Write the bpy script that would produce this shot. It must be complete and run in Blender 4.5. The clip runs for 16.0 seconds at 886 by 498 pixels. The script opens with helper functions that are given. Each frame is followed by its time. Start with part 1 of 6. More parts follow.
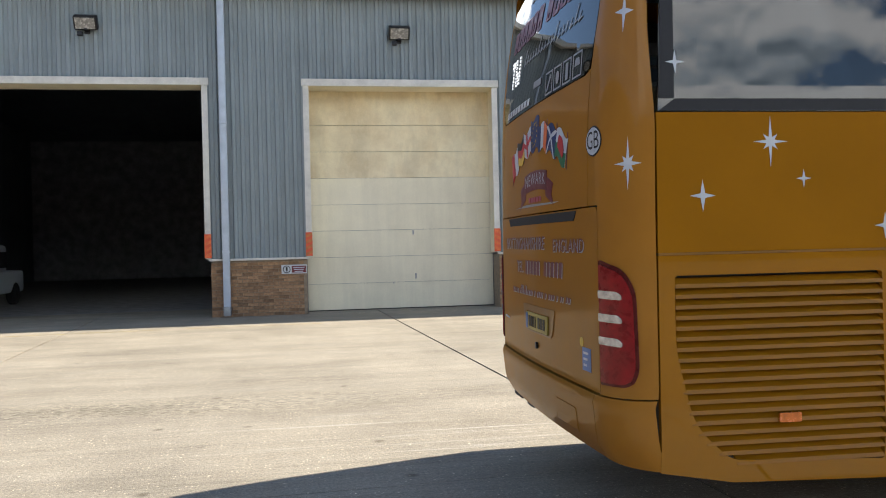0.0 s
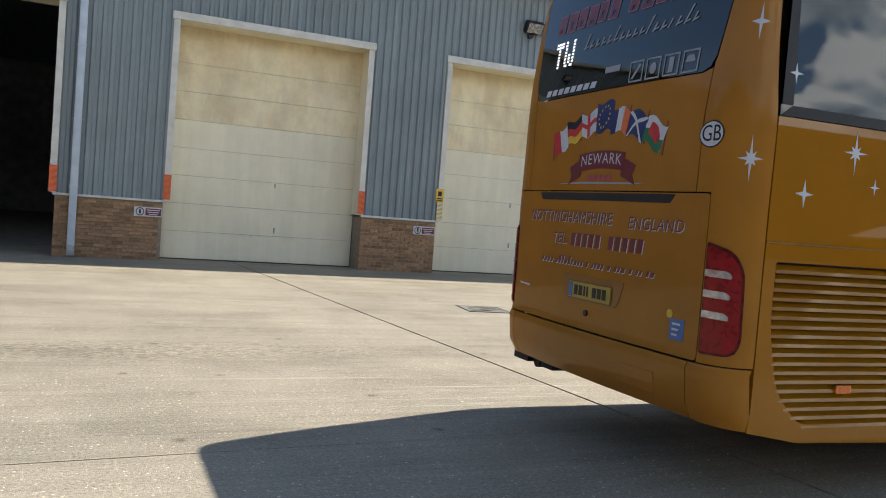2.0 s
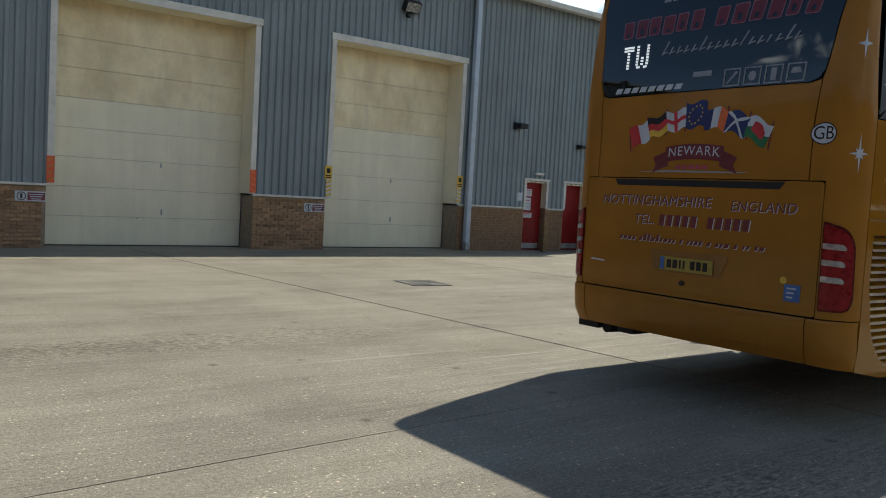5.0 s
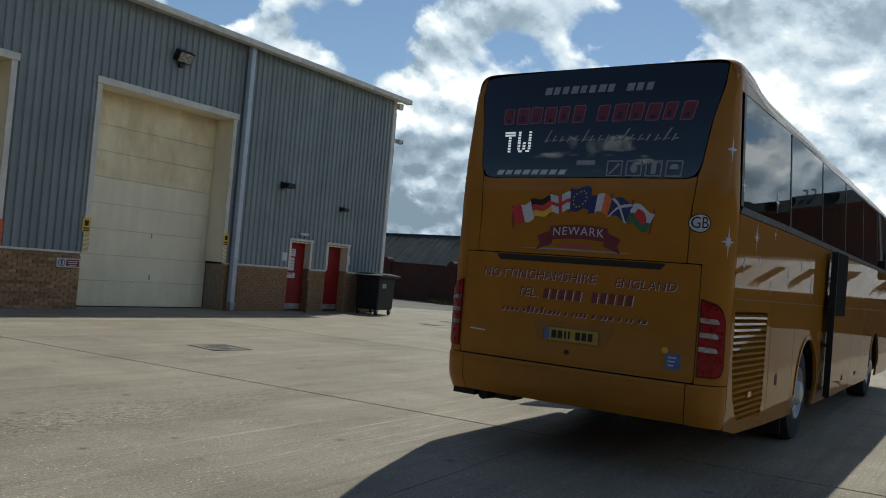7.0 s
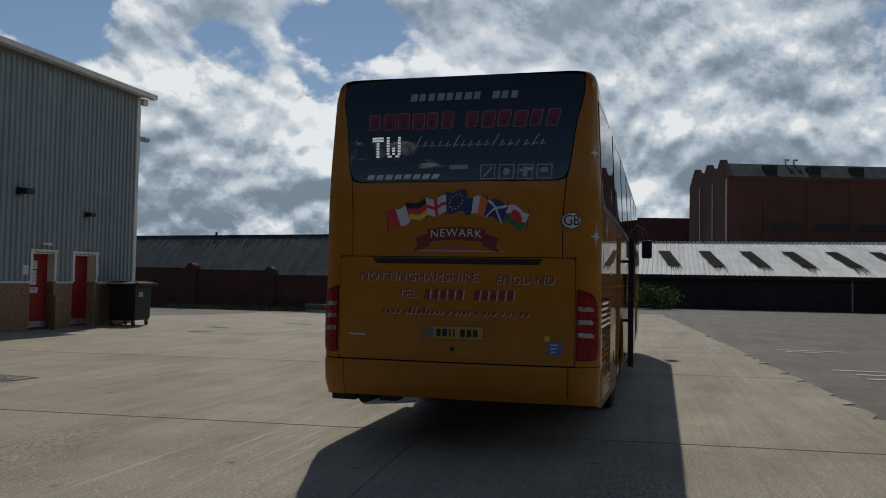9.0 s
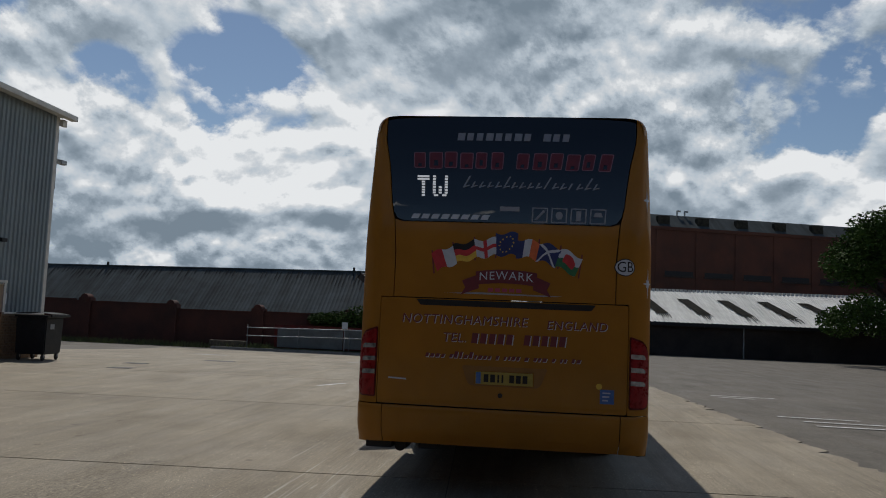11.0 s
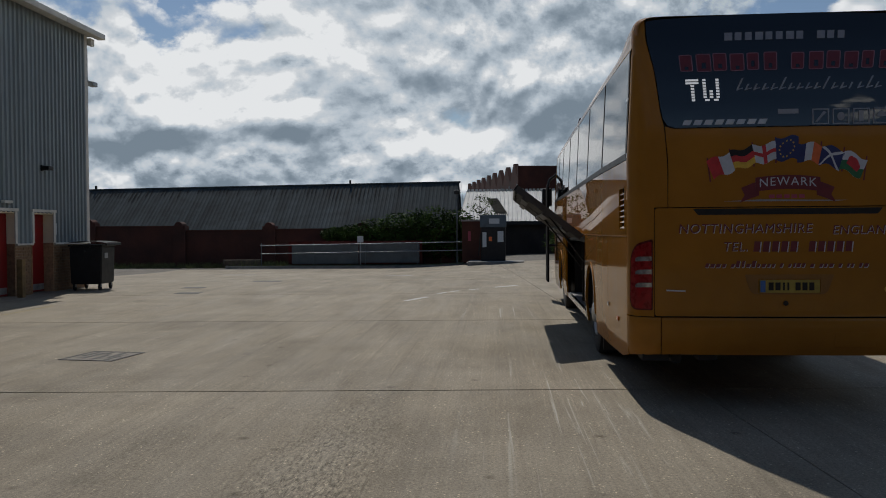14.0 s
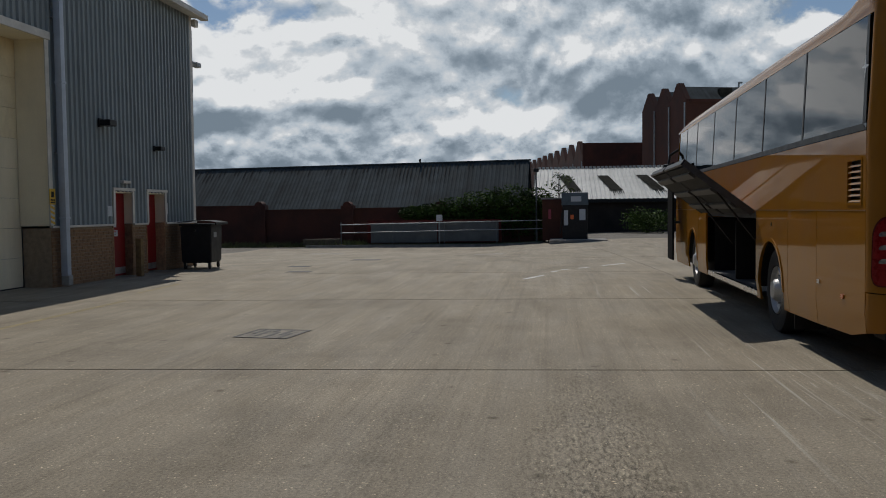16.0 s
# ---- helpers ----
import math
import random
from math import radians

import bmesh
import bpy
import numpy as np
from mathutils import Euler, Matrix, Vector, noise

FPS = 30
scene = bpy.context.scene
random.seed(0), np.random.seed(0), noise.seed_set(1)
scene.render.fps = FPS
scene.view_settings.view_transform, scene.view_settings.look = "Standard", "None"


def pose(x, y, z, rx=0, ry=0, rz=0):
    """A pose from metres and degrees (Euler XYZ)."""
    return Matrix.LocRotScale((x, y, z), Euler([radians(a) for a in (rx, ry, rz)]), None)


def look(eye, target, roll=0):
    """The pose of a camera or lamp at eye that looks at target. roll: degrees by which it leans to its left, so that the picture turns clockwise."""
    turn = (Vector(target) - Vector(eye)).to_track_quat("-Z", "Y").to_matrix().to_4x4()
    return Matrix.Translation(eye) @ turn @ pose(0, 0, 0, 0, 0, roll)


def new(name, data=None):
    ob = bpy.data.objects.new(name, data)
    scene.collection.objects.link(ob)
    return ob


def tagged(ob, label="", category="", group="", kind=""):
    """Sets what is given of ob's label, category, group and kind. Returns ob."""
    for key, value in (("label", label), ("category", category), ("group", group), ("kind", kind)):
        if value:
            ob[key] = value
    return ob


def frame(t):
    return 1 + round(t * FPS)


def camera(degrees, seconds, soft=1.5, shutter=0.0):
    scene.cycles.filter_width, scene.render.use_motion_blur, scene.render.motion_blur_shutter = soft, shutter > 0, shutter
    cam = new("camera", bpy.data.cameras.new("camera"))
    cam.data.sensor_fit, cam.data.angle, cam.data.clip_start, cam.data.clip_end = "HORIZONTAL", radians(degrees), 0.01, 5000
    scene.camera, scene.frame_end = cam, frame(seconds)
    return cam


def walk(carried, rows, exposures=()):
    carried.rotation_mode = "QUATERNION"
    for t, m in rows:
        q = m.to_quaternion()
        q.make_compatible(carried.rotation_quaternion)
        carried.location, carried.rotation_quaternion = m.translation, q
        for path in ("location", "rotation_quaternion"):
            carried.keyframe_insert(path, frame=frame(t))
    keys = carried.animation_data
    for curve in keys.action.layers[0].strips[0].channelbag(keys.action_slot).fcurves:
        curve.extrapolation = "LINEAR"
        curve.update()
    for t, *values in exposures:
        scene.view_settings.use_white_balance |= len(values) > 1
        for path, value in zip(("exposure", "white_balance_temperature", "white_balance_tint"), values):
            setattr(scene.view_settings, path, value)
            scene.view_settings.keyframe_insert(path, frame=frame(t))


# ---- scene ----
cam = camera(56.0, 16.0, soft=1.0)
PATH = [
    (0, (0.127, -0.028, 1.545), (0.452, 1.946, 1.529), -1.3),
    (0.5, (-0.31, 0.054, 1.523), (0.205, 1.987, 1.517), 3.2),
    (1, (-0.716, 0.191, 1.503), (-0.211, 2.126, 1.461), 2.9),
    (1.5, (-1.165, 0.24, 1.477), (-0.427, 2.092, 1.329), 4.2),
    (2, (-1.581, 0.317, 1.484), (-0.767, 2.142, 1.398), 4.5),
    (2.5, (-1.932, 0.451, 1.445), (-1.102, 2.269, 1.391), 5.0),
    (3, (-2.357, 0.458, 1.443), (-1.475, 2.25, 1.343), 5.0),
    (3.5, (-2.818, 0.456, 1.452), (-1.89, 2.227, 1.397), 5.5),
    (3.7, (-2.98, 0.505, 1.437), (-2.005, 2.251, 1.363), 5.6),
    (5.8, (-4.347, 1.38, 1.475), (-2.91, 2.768, 1.391), 3.9),
    (6, (-4.476, 1.477, 1.455), (-2.979, 2.803, 1.396), 4.7),
    (6.5, (-4.747, 1.755, 1.465), (-3.179, 2.997, 1.515), 5.4),
    (7, (-4.904, 2.053, 1.466), (-3.221, 3.132, 1.526), 4.8),
    (7.5, (-5.088, 2.328, 1.47), (-3.333, 3.286, 1.435), 4.4),
    (8, (-5.34, 2.594, 1.479), (-3.517, 3.413, 1.542), 3.0),
    (8.5, (-5.422, 2.906, 1.453), (-3.508, 3.486, 1.486), 2.1),
    (9, (-5.536, 3.247, 1.496), (-3.595, 3.72, 1.572), 1.0),
    (9.2, (-5.584, 3.385, 1.489), (-3.634, 3.82, 1.563), 0.7),
    (11.3, (-5.563, 4.898, 1.497), (-3.577, 5.074, 1.649), 2.7),
    (11.5, (-5.51, 5.088, 1.487), (-3.521, 5.284, 1.563), 2.9),
    (12, (-5.37, 5.566, 1.522), (-3.387, 5.83, 1.502), 2.8),
    (12.5, (-5.566, 5.961, 1.509), (-3.602, 6.336, 1.502), 2.7),
    (13, (-5.51, 6.358, 1.514), (-3.526, 6.607, 1.555), 1.7),
    (13.5, (-5.485, 6.781, 1.549), (-3.49, 6.92, 1.54), -0.8),
    (14, (-5.525, 7.242, 1.523), (-3.53, 7.37, 1.48), -0.4),
    (14.5, (-5.462, 7.677, 1.48), (-3.463, 7.718, 1.479), -0.5),
    (15, (-5.536, 8.099, 1.509), (-3.539, 8.206, 1.454), -0.2),
    (15.5, (-5.563, 8.445, 1.5), (-3.577, 8.65, 1.372), -0.7),
    (16, (-5.479, 8.708, 1.507), (-3.497, 8.96, 1.415), -0.7),
]
walk(cam, [(t, look(eye, target, roll)) for t, eye, target, roll in PATH],
     exposures=[(0, 0.98, 6500, 10), (1.5, 0.79, 6500, 9), (3.5, 0.37, 6400, 5), (6.0, -0.37, 6250, 4), (7.0, -0.57, 6200, 4), (9.0, -1.02, 6350, 9), (12.5, -1.0, 6450, 10), (16.0, -1.10, 6450, 10)])

# ---------------------------------------------------------------- sky and sun
SUN_WAY = Vector((2.58, 0.725, 3.35)).normalized()
sun = new("sun", bpy.data.lights.new("sun", "SUN"))
sun.data.energy, sun.data.angle, sun.data.color = 5.0, radians(0.55), (1.0, 0.95, 0.87)
sun.matrix_world = look((0, 0, 30), Vector((0, 0, 30)) - SUN_WAY)


def socket(tree, kind, **values):
    """A node with some of its inputs set by name (underscores for spaces)."""
    n = tree.nodes.new(kind)
    for key, value in values.items():
        n.inputs[key.replace("_", " ")].default_value = value
    return n


def ramp(tree, fac, stops):
    n = tree.nodes.new("ShaderNodeValToRGB")
    while len(n.color_ramp.elements) < len(stops):
        n.color_ramp.elements.new(0.5)
    for e, (at, c) in zip(n.color_ramp.elements, stops):
        e.position, e.color = at, (*c, 1) if len(c) == 3 else c
    tree.links.new(fac, n.inputs["Fac"])
    return n.outputs["Color"]


def blend(tree, fac, a, b, mode="MIX"):
    n = tree.nodes.new("ShaderNodeMix")
    n.data_type, n.blend_type = "RGBA", mode
    for value, at in ((fac, 0), (a, 6), (b, 7)):
        if hasattr(value, "is_output"):
            tree.links.new(value, n.inputs[at])
        else:
            n.inputs[at].default_value = value if at == 0 else (*value, 1)[:4]
    return n.outputs[2]


def maths(tree, op, a, b=None):
    n = tree.nodes.new("ShaderNodeMath")
    n.operation = op
    for value, at in ((a, 0), (b, 1)):
        if hasattr(value, "is_output"):
            tree.links.new(value, n.inputs[at])
        elif value is not None:
            n.inputs[at].default_value = value
    return n.outputs[0]


def vmaths(tree, op, a, b):
    n = tree.nodes.new("ShaderNodeVectorMath")
    n.operation = op
    for value, at in ((a, 0), (b, 1)):
        if hasattr(value, "is_output"):
            tree.links.new(value, n.inputs[at])
        else:
            n.inputs[at].default_value = value
    return n.outputs[0]


def noise_at(tree, vec, scale, detail=6.0, rough=0.55, distort=0.0):
    n = socket(tree, "ShaderNodeTexNoise", Scale=scale, Detail=detail, Roughness=rough, Distortion=distort)
    if vec is not None:
        tree.links.new(vec, n.inputs["Vector"])
    return n.outputs["Fac"]


world = bpy.data.worlds.new("world")
scene.world = world
world.use_nodes = True
wt = world.node_tree
wt.nodes.clear()
sky = wt.nodes.new("ShaderNodeTexSky")
sky.sky_type, sky.sun_disc = "NISHITA", False
sky.sun_elevation, sky.sun_rotation = radians(51.2), radians(73.2)
sky.air_density, sky.dust_density, sky.ozone_density = 1.0, 0.25, 2.5
tc = wt.nodes.new("ShaderNodeTexCoord")
sep = wt.nodes.new("ShaderNodeSeparateXYZ")
wt.links.new(tc.outputs["Generated"], sep.inputs[0])
lift = maths(wt, "ADD", maths(wt, "MAXIMUM", sep.outputs["Z"], 0.0), 0.55)
flat = wt.nodes.new("ShaderNodeCombineXYZ")
wt.links.new(maths(wt, "DIVIDE", sep.outputs["X"], lift), flat.inputs[0])
wt.links.new(maths(wt, "DIVIDE", sep.outputs["Y"], lift), flat.inputs[1])
flat.inputs[2].default_value = 3.7


def puffs(vec):
    """Heaped cloud: broad banks broken into rounded heads."""
    bank = socket(wt, "ShaderNodeTexNoise", Scale=1.6, Detail=12.0, Roughness=0.60, Distortion=0.12)
    wt.links.new(vec, bank.inputs["Vector"])
    bent = vmaths(wt, "ADD", vec, vmaths(wt, "MULTIPLY", bank.outputs["Color"], (0.35, 0.35, 0.0)))
    total = bank.outputs["Fac"]
    for scale, share in ((5.2, 0.30), (13.0, 0.14), (30.0, 0.05)):
        v = socket(wt, "ShaderNodeTexVoronoi", Scale=scale)
        v.feature = "SMOOTH_F1"
        wt.links.new(bent, v.inputs["Vector"])
        total = maths(wt, "ADD", total, maths(wt, "MULTIPLY", maths(wt, "SUBTRACT", 0.42, v.outputs["Distance"]), share))
    return total


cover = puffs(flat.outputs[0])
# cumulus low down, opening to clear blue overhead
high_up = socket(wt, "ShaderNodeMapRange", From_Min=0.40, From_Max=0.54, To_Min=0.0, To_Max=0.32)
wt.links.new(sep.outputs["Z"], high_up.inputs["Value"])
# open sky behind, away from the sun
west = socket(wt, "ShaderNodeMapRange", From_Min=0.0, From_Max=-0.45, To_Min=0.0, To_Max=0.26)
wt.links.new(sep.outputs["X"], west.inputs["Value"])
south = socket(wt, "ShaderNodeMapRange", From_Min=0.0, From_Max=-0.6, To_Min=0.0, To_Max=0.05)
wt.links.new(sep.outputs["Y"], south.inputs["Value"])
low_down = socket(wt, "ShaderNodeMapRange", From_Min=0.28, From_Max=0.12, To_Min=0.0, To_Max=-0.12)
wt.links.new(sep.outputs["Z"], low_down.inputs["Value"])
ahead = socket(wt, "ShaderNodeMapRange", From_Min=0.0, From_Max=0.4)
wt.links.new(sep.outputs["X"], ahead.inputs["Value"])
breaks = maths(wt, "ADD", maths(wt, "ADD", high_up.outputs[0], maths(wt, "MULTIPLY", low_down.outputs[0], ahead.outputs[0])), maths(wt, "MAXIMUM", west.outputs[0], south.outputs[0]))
for az, el, wide, much in ((44, 20, 12, 0.17), (29, 14, 4, 0.07), (-18, 17, 9, 0.11), (17, 19, 12, -0.06)):
    d = wt.nodes.new("ShaderNodeVectorMath")
    d.operation = "DOT_PRODUCT"
    wt.links.new(tc.outputs["Generated"], d.inputs[0])
    d.inputs[1].default_value = (math.cos(radians(az)) * math.cos(radians(el)), math.sin(radians(az)) * math.cos(radians(el)), math.sin(radians(el)))
    gap = socket(wt, "ShaderNodeMapRange", From_Min=math.cos(radians(wide)), From_Max=math.cos(radians(wide * 0.35)), To_Min=0.0, To_Max=much)
    gap.interpolation_type = "SMOOTHSTEP"
    wt.links.new(d.outputs["Value"], gap.inputs["Value"])
    breaks = maths(wt, "ADD", breaks, gap.outputs[0])
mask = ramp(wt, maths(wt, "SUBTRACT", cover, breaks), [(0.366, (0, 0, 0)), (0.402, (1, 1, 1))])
# sunlit tops and grey bases: compare the cloud with what lies above it
above = puffs(vmaths(wt, "MULTIPLY", flat.outputs[0], (0.975, 0.975, 1.0)))
relief = maths(wt, "SUBTRACT", cover, above)
depth = noise_at(wt, flat.outputs[0], 1.6, 4.0, 0.45, 0.12)
body = maths(wt, "SUBTRACT", maths(wt, "ADD", maths(wt, "MULTIPLY", relief, 8.0), 0.55), maths(wt, "MULTIPLY", maths(wt, "SUBTRACT", depth, 0.5), 1.7))
haze = socket(wt, "ShaderNodeMapRange", From_Min=0.20, From_Max=0.04, To_Min=0.0, To_Max=0.20)
wt.links.new(sep.outputs["Z"], haze.inputs["Value"])
body = maths(wt, "SUBTRACT", body, haze.outputs[0])
# clouds that face the sun show their lit side
for axis, reach in (("X", 0.30), ("Y", 0.26)):
    lit = socket(wt, "ShaderNodeMapRange", From_Min=0.1, From_Max=-0.7, To_Min=0.0, To_Max=reach)
    wt.links.new(sep.outputs[axis], lit.inputs["Value"])
    body = maths(wt, "ADD", body, lit.outputs[0])
cloud = ramp(wt, body, [(0.0, (0.235, 0.30, 0.365)), (0.30, (0.37, 0.445, 0.52)), (0.58, (0.60, 0.68, 0.755)), (0.82, (0.79, 0.83, 0.865)), (1.0, (1.02, 1.04, 1.05))])
bg_sky = wt.nodes.new("ShaderNodeBackground")
bg_sky.inputs["Strength"].default_value = 0.115
wt.links.new(sky.outputs[0], bg_sky.inputs["Color"])
bg_cloud = wt.nodes.new("ShaderNodeBackground")
bg_cloud.inputs["Strength"].default_value = 1.55
wt.links.new(cloud, bg_cloud.inputs["Color"])
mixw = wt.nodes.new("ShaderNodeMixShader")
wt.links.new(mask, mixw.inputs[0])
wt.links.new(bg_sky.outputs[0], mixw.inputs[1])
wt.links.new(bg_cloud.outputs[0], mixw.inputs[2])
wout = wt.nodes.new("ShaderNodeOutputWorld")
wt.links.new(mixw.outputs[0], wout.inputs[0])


# ---------------------------------------------------------------- materials
def material(name, color, rough=0.6, metal=0.0, vary=0.15, scale=6.0, grain=40.0, bump=0.0, dark=None, coat=0.0, stain=0.0, pieces=0.0, spec=0.5, drip=None):
    """A surface with variation at two scales, slight relief and, where asked, broad stains and a change from piece to piece."""
    m = bpy.data.materials.new(name)
    m.use_nodes = True
    t = m.node_tree
    b = t.nodes["Principled BSDF"]
    co = t.nodes.new("ShaderNodeTexCoord").outputs["Object"]
    if pieces:
        info = t.nodes.new("ShaderNodeObjectInfo")
        shift = t.nodes.new("ShaderNodeCombineXYZ")
        t.links.new(maths(t, "MULTIPLY", info.outputs["Random"], 37.0), shift.inputs[0])
        co = vmaths(t, "ADD", co, shift.outputs[0])
    big = noise_at(t, co, scale, 5, 0.6)
    fine = noise_at(t, co, grain, 4, 0.6)
    low = dark or tuple(c * (1 - 2.2 * vary) for c in color)
    high = tuple(min(1, c * (1 + vary)) for c in color)
    col = ramp(t, big, [(0.30, low), (0.62, color), (0.85, high)])
    speck = ramp(t, fine, [(0.3, (1 - vary,) * 3), (0.7, (1, 1, 1))])
    col = blend(t, 1.0, col, speck, "MULTIPLY")
    if stain:
        broad = ramp(t, noise_at(t, co, scale * 0.17, 7, 0.65, 0.6), [(0.42, (1 - stain,) * 3), (0.60, (1, 1, 1))])
        col = blend(t, 1.0, col, broad, "MULTIPLY")
    if drip:
        runs = ramp(t, noise_at(t, vmaths(t, "MULTIPLY", co, drip[0]), 1.0, 5, 0.65, 0.15), [(0.40, (1 - drip[1],) * 3), (0.56, (1, 1, 1)), (0.70, (1 + 0.4 * drip[1],) * 3)])
        col = blend(t, 1.0, col, runs, "MULTIPLY")
    if pieces:
        tone = ramp(t, info.outputs["Random"], [(0.0, (1 - pieces,) * 3), (0.5, (1, 1, 1)), (1.0, (1 + pieces * 0.5,) * 3)])
        col = blend(t, 1.0, col, tone, "MULTIPLY")
    t.links.new(col, b.inputs["Base Color"])
    t.links.new(ramp(t, big, [(0.3, (max(0, rough - 0.08),) * 3), (0.7, (min(1, rough + 0.08),) * 3)]), b.inputs["Roughness"])
    b.inputs["Metallic"].default_value = metal
    b.inputs["Specular IOR Level"].default_value = spec
    if coat:
        b.inputs["Coat Weight"].default_value, b.inputs["Coat Roughness"].default_value = coat, 0.012 if coat > 0.7 else 0.07
    if bump:
        bn = socket(t, "ShaderNodeBump", Strength=0.6, Distance=bump)
        t.links.new(fine, bn.inputs["Height"])
        t.links.new(bn.outputs[0], b.inputs["Normal"])
    return m


def glass(name, tint, gloss=1.0, ior=1.5):
    m = bpy.data.materials.new(name)
    m.use_nodes = True
    t = m.node_tree
    t.nodes.clear()
    clear = t.nodes.new("ShaderNodeBsdfTransparent")
    clear.inputs[0].default_value = (*tint, 1)
    shine = socket(t, "ShaderNodeBsdfGlossy", Roughness=0.015)
    shine.inputs["Color"].default_value = (gloss, gloss, gloss, 1)
    fr = socket(t, "ShaderNodeFresnel", IOR=ior)
    mx = t.nodes.new("ShaderNodeMixShader")
    t.links.new(fr.outputs[0], mx.inputs[0])
    t.links.new(clear.outputs[0], mx.inputs[1])
    t.links.new(shine.outputs[0], mx.inputs[2])
    out = t.nodes.new("ShaderNodeOutputMaterial")
    t.links.new(mx.outputs[0], out.inputs[0])
    return m


GOLD = material("gold_paint", (0.33, 0.137, 0.006), 0.5, 0.0, 0.05, 1.5, 350.0, coat=0.71, spec=0.02)
GOLD_TAIL = material("gold_paint_dusty_tail", (0.365, 0.160, 0.022), 0.55, 0.0, 0.07, 2.2, 300.0, coat=0.3, spec=0.05)
GOLD_DIRTY = material("gold_paint_dusty", (0.27, 0.12, 0.015), 0.5, 0.2, 0.12, 3.0, 120.0, coat=0.3)
BLACK = material("black_trim", (0.018, 0.018, 0.02), 0.45, 0, 0.2, 8, 90, spec=0.3)
MATT_BLACK = material("matt_black", (0.014, 0.014, 0.015), 0.9, 0, 0.2, 6, 60, spec=0.05)
WHEEL_WHITE = material("pale_wheel_paint", (0.66, 0.66, 0.64), 0.35, 0.35, 0.15, 7, 60)
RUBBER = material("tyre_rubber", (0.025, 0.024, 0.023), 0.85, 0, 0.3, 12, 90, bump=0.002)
CHROME = material("polished_steel", (0.75, 0.75, 0.74), 0.22, 1.0, 0.1, 9, 60)
GALV = material("galvanised_steel", (0.42, 0.44, 0.45), 0.5, 0.7, 0.2, 5, 40)
WINDOW = glass("tinted_window", (0.14, 0.155, 0.16), 0.90, 1.70)
REAR_WINDOW = glass("rear_window", (0.10, 0.11, 0.115), 0.92, 1.75)
WINDSCREEN = glass("windscreen", (0.75, 0.78, 0.78), 0.9, 1.5)
LENS_RED = material("red_lens", (0.30, 0.005, 0.010), 0.3, 0, 0.2, 22, 160, coat=0.25, spec=0.2)
LENS_DARK = material("dark_red_lens", (0.10, 0.004, 0.006), 0.3, 0, 0.15, 14, 160, coat=0.2, spec=0.2)
LENS_CLEAR = material("clear_lens", (0.55, 0.56, 0.58), 0.12, 0.6, 0.25, 25, 160, coat=1.0)
AMBER = material("amber_reflector", (0.75, 0.18, 0.02), 0.25, 0, 0.15, 30, 200, coat=0.6)
WHITE_VINYL = material("pale_silver_vinyl", (0.55, 0.585, 0.62), 0.35, 0, 0.06, 20, 200)
GREY_VINYL = material("grey_vinyl", (0.30, 0.31, 0.33), 0.4, 0, 0.08, 20, 200)
PINK_VINYL = material("pink_vinyl", (0.42, 0.06, 0.10), 0.4, 0, 0.1, 20, 200)
FADED_PINK = material("faded_pink_vinyl", (0.34, 0.16, 0.20), 0.45, 0, 0.1, 20, 200)
MAROON_VINYL = material("maroon_vinyl", (0.16, 0.018, 0.025), 0.4, 0, 0.1, 20, 200)
RED_VINYL = material("red_vinyl", (0.55, 0.03, 0.035), 0.4, 0, 0.1, 20, 200)
ORANGE_VINYL = material("orange_vinyl", (0.75, 0.16, 0.04), 0.4, 0, 0.1, 20, 200)
BLUE_VINYL = material("navy_vinyl", (0.015, 0.03, 0.13), 0.4, 0, 0.1, 20, 200)
SKY_VINYL = material("blue_sticker", (0.05, 0.15, 0.40), 0.4, 0, 0.1, 20, 200)
YELLOW_VINYL = material("yellow_vinyl", (0.75, 0.48, 0.05), 0.45, 0, 0.1, 20, 200)
GREEN_VINYL = material("green_vinyl", (0.02, 0.16, 0.06), 0.4, 0, 0.1, 20, 200)
PLATE_YELLOW = material("plate_yellow", (0.40, 0.30, 0.05), 0.4, 0, 0.1, 20, 200)
BAY_LINING = material("dark_bay_lining", (0.085, 0.085, 0.085), 0.6, 0.1, 0.25, 5, 50)
LED = bpy.data.materials.new("lit_display")
LED.use_nodes = True
LED.node_tree.nodes["Principled BSDF"].inputs["Emission Color"].default_value = (0.95, 0.98, 1, 1)
LED.node_tree.nodes["Principled BSDF"].inputs["Emission Strength"].default_value = 0.6
SEAT_CLOTH = material("seat_cloth", (0.06, 0.055, 0.08), 0.9, 0, 0.3, 18, 120)
LINING = material("grey_lining", (0.24, 0.24, 0.25), 0.5, 0.1, 0.2, 4, 60)


def socket_first(t, colour):
    n = t.nodes.new("ShaderNodeSeparateColor")
    t.links.new(colour, n.inputs[0])
    return n.outputs[0]


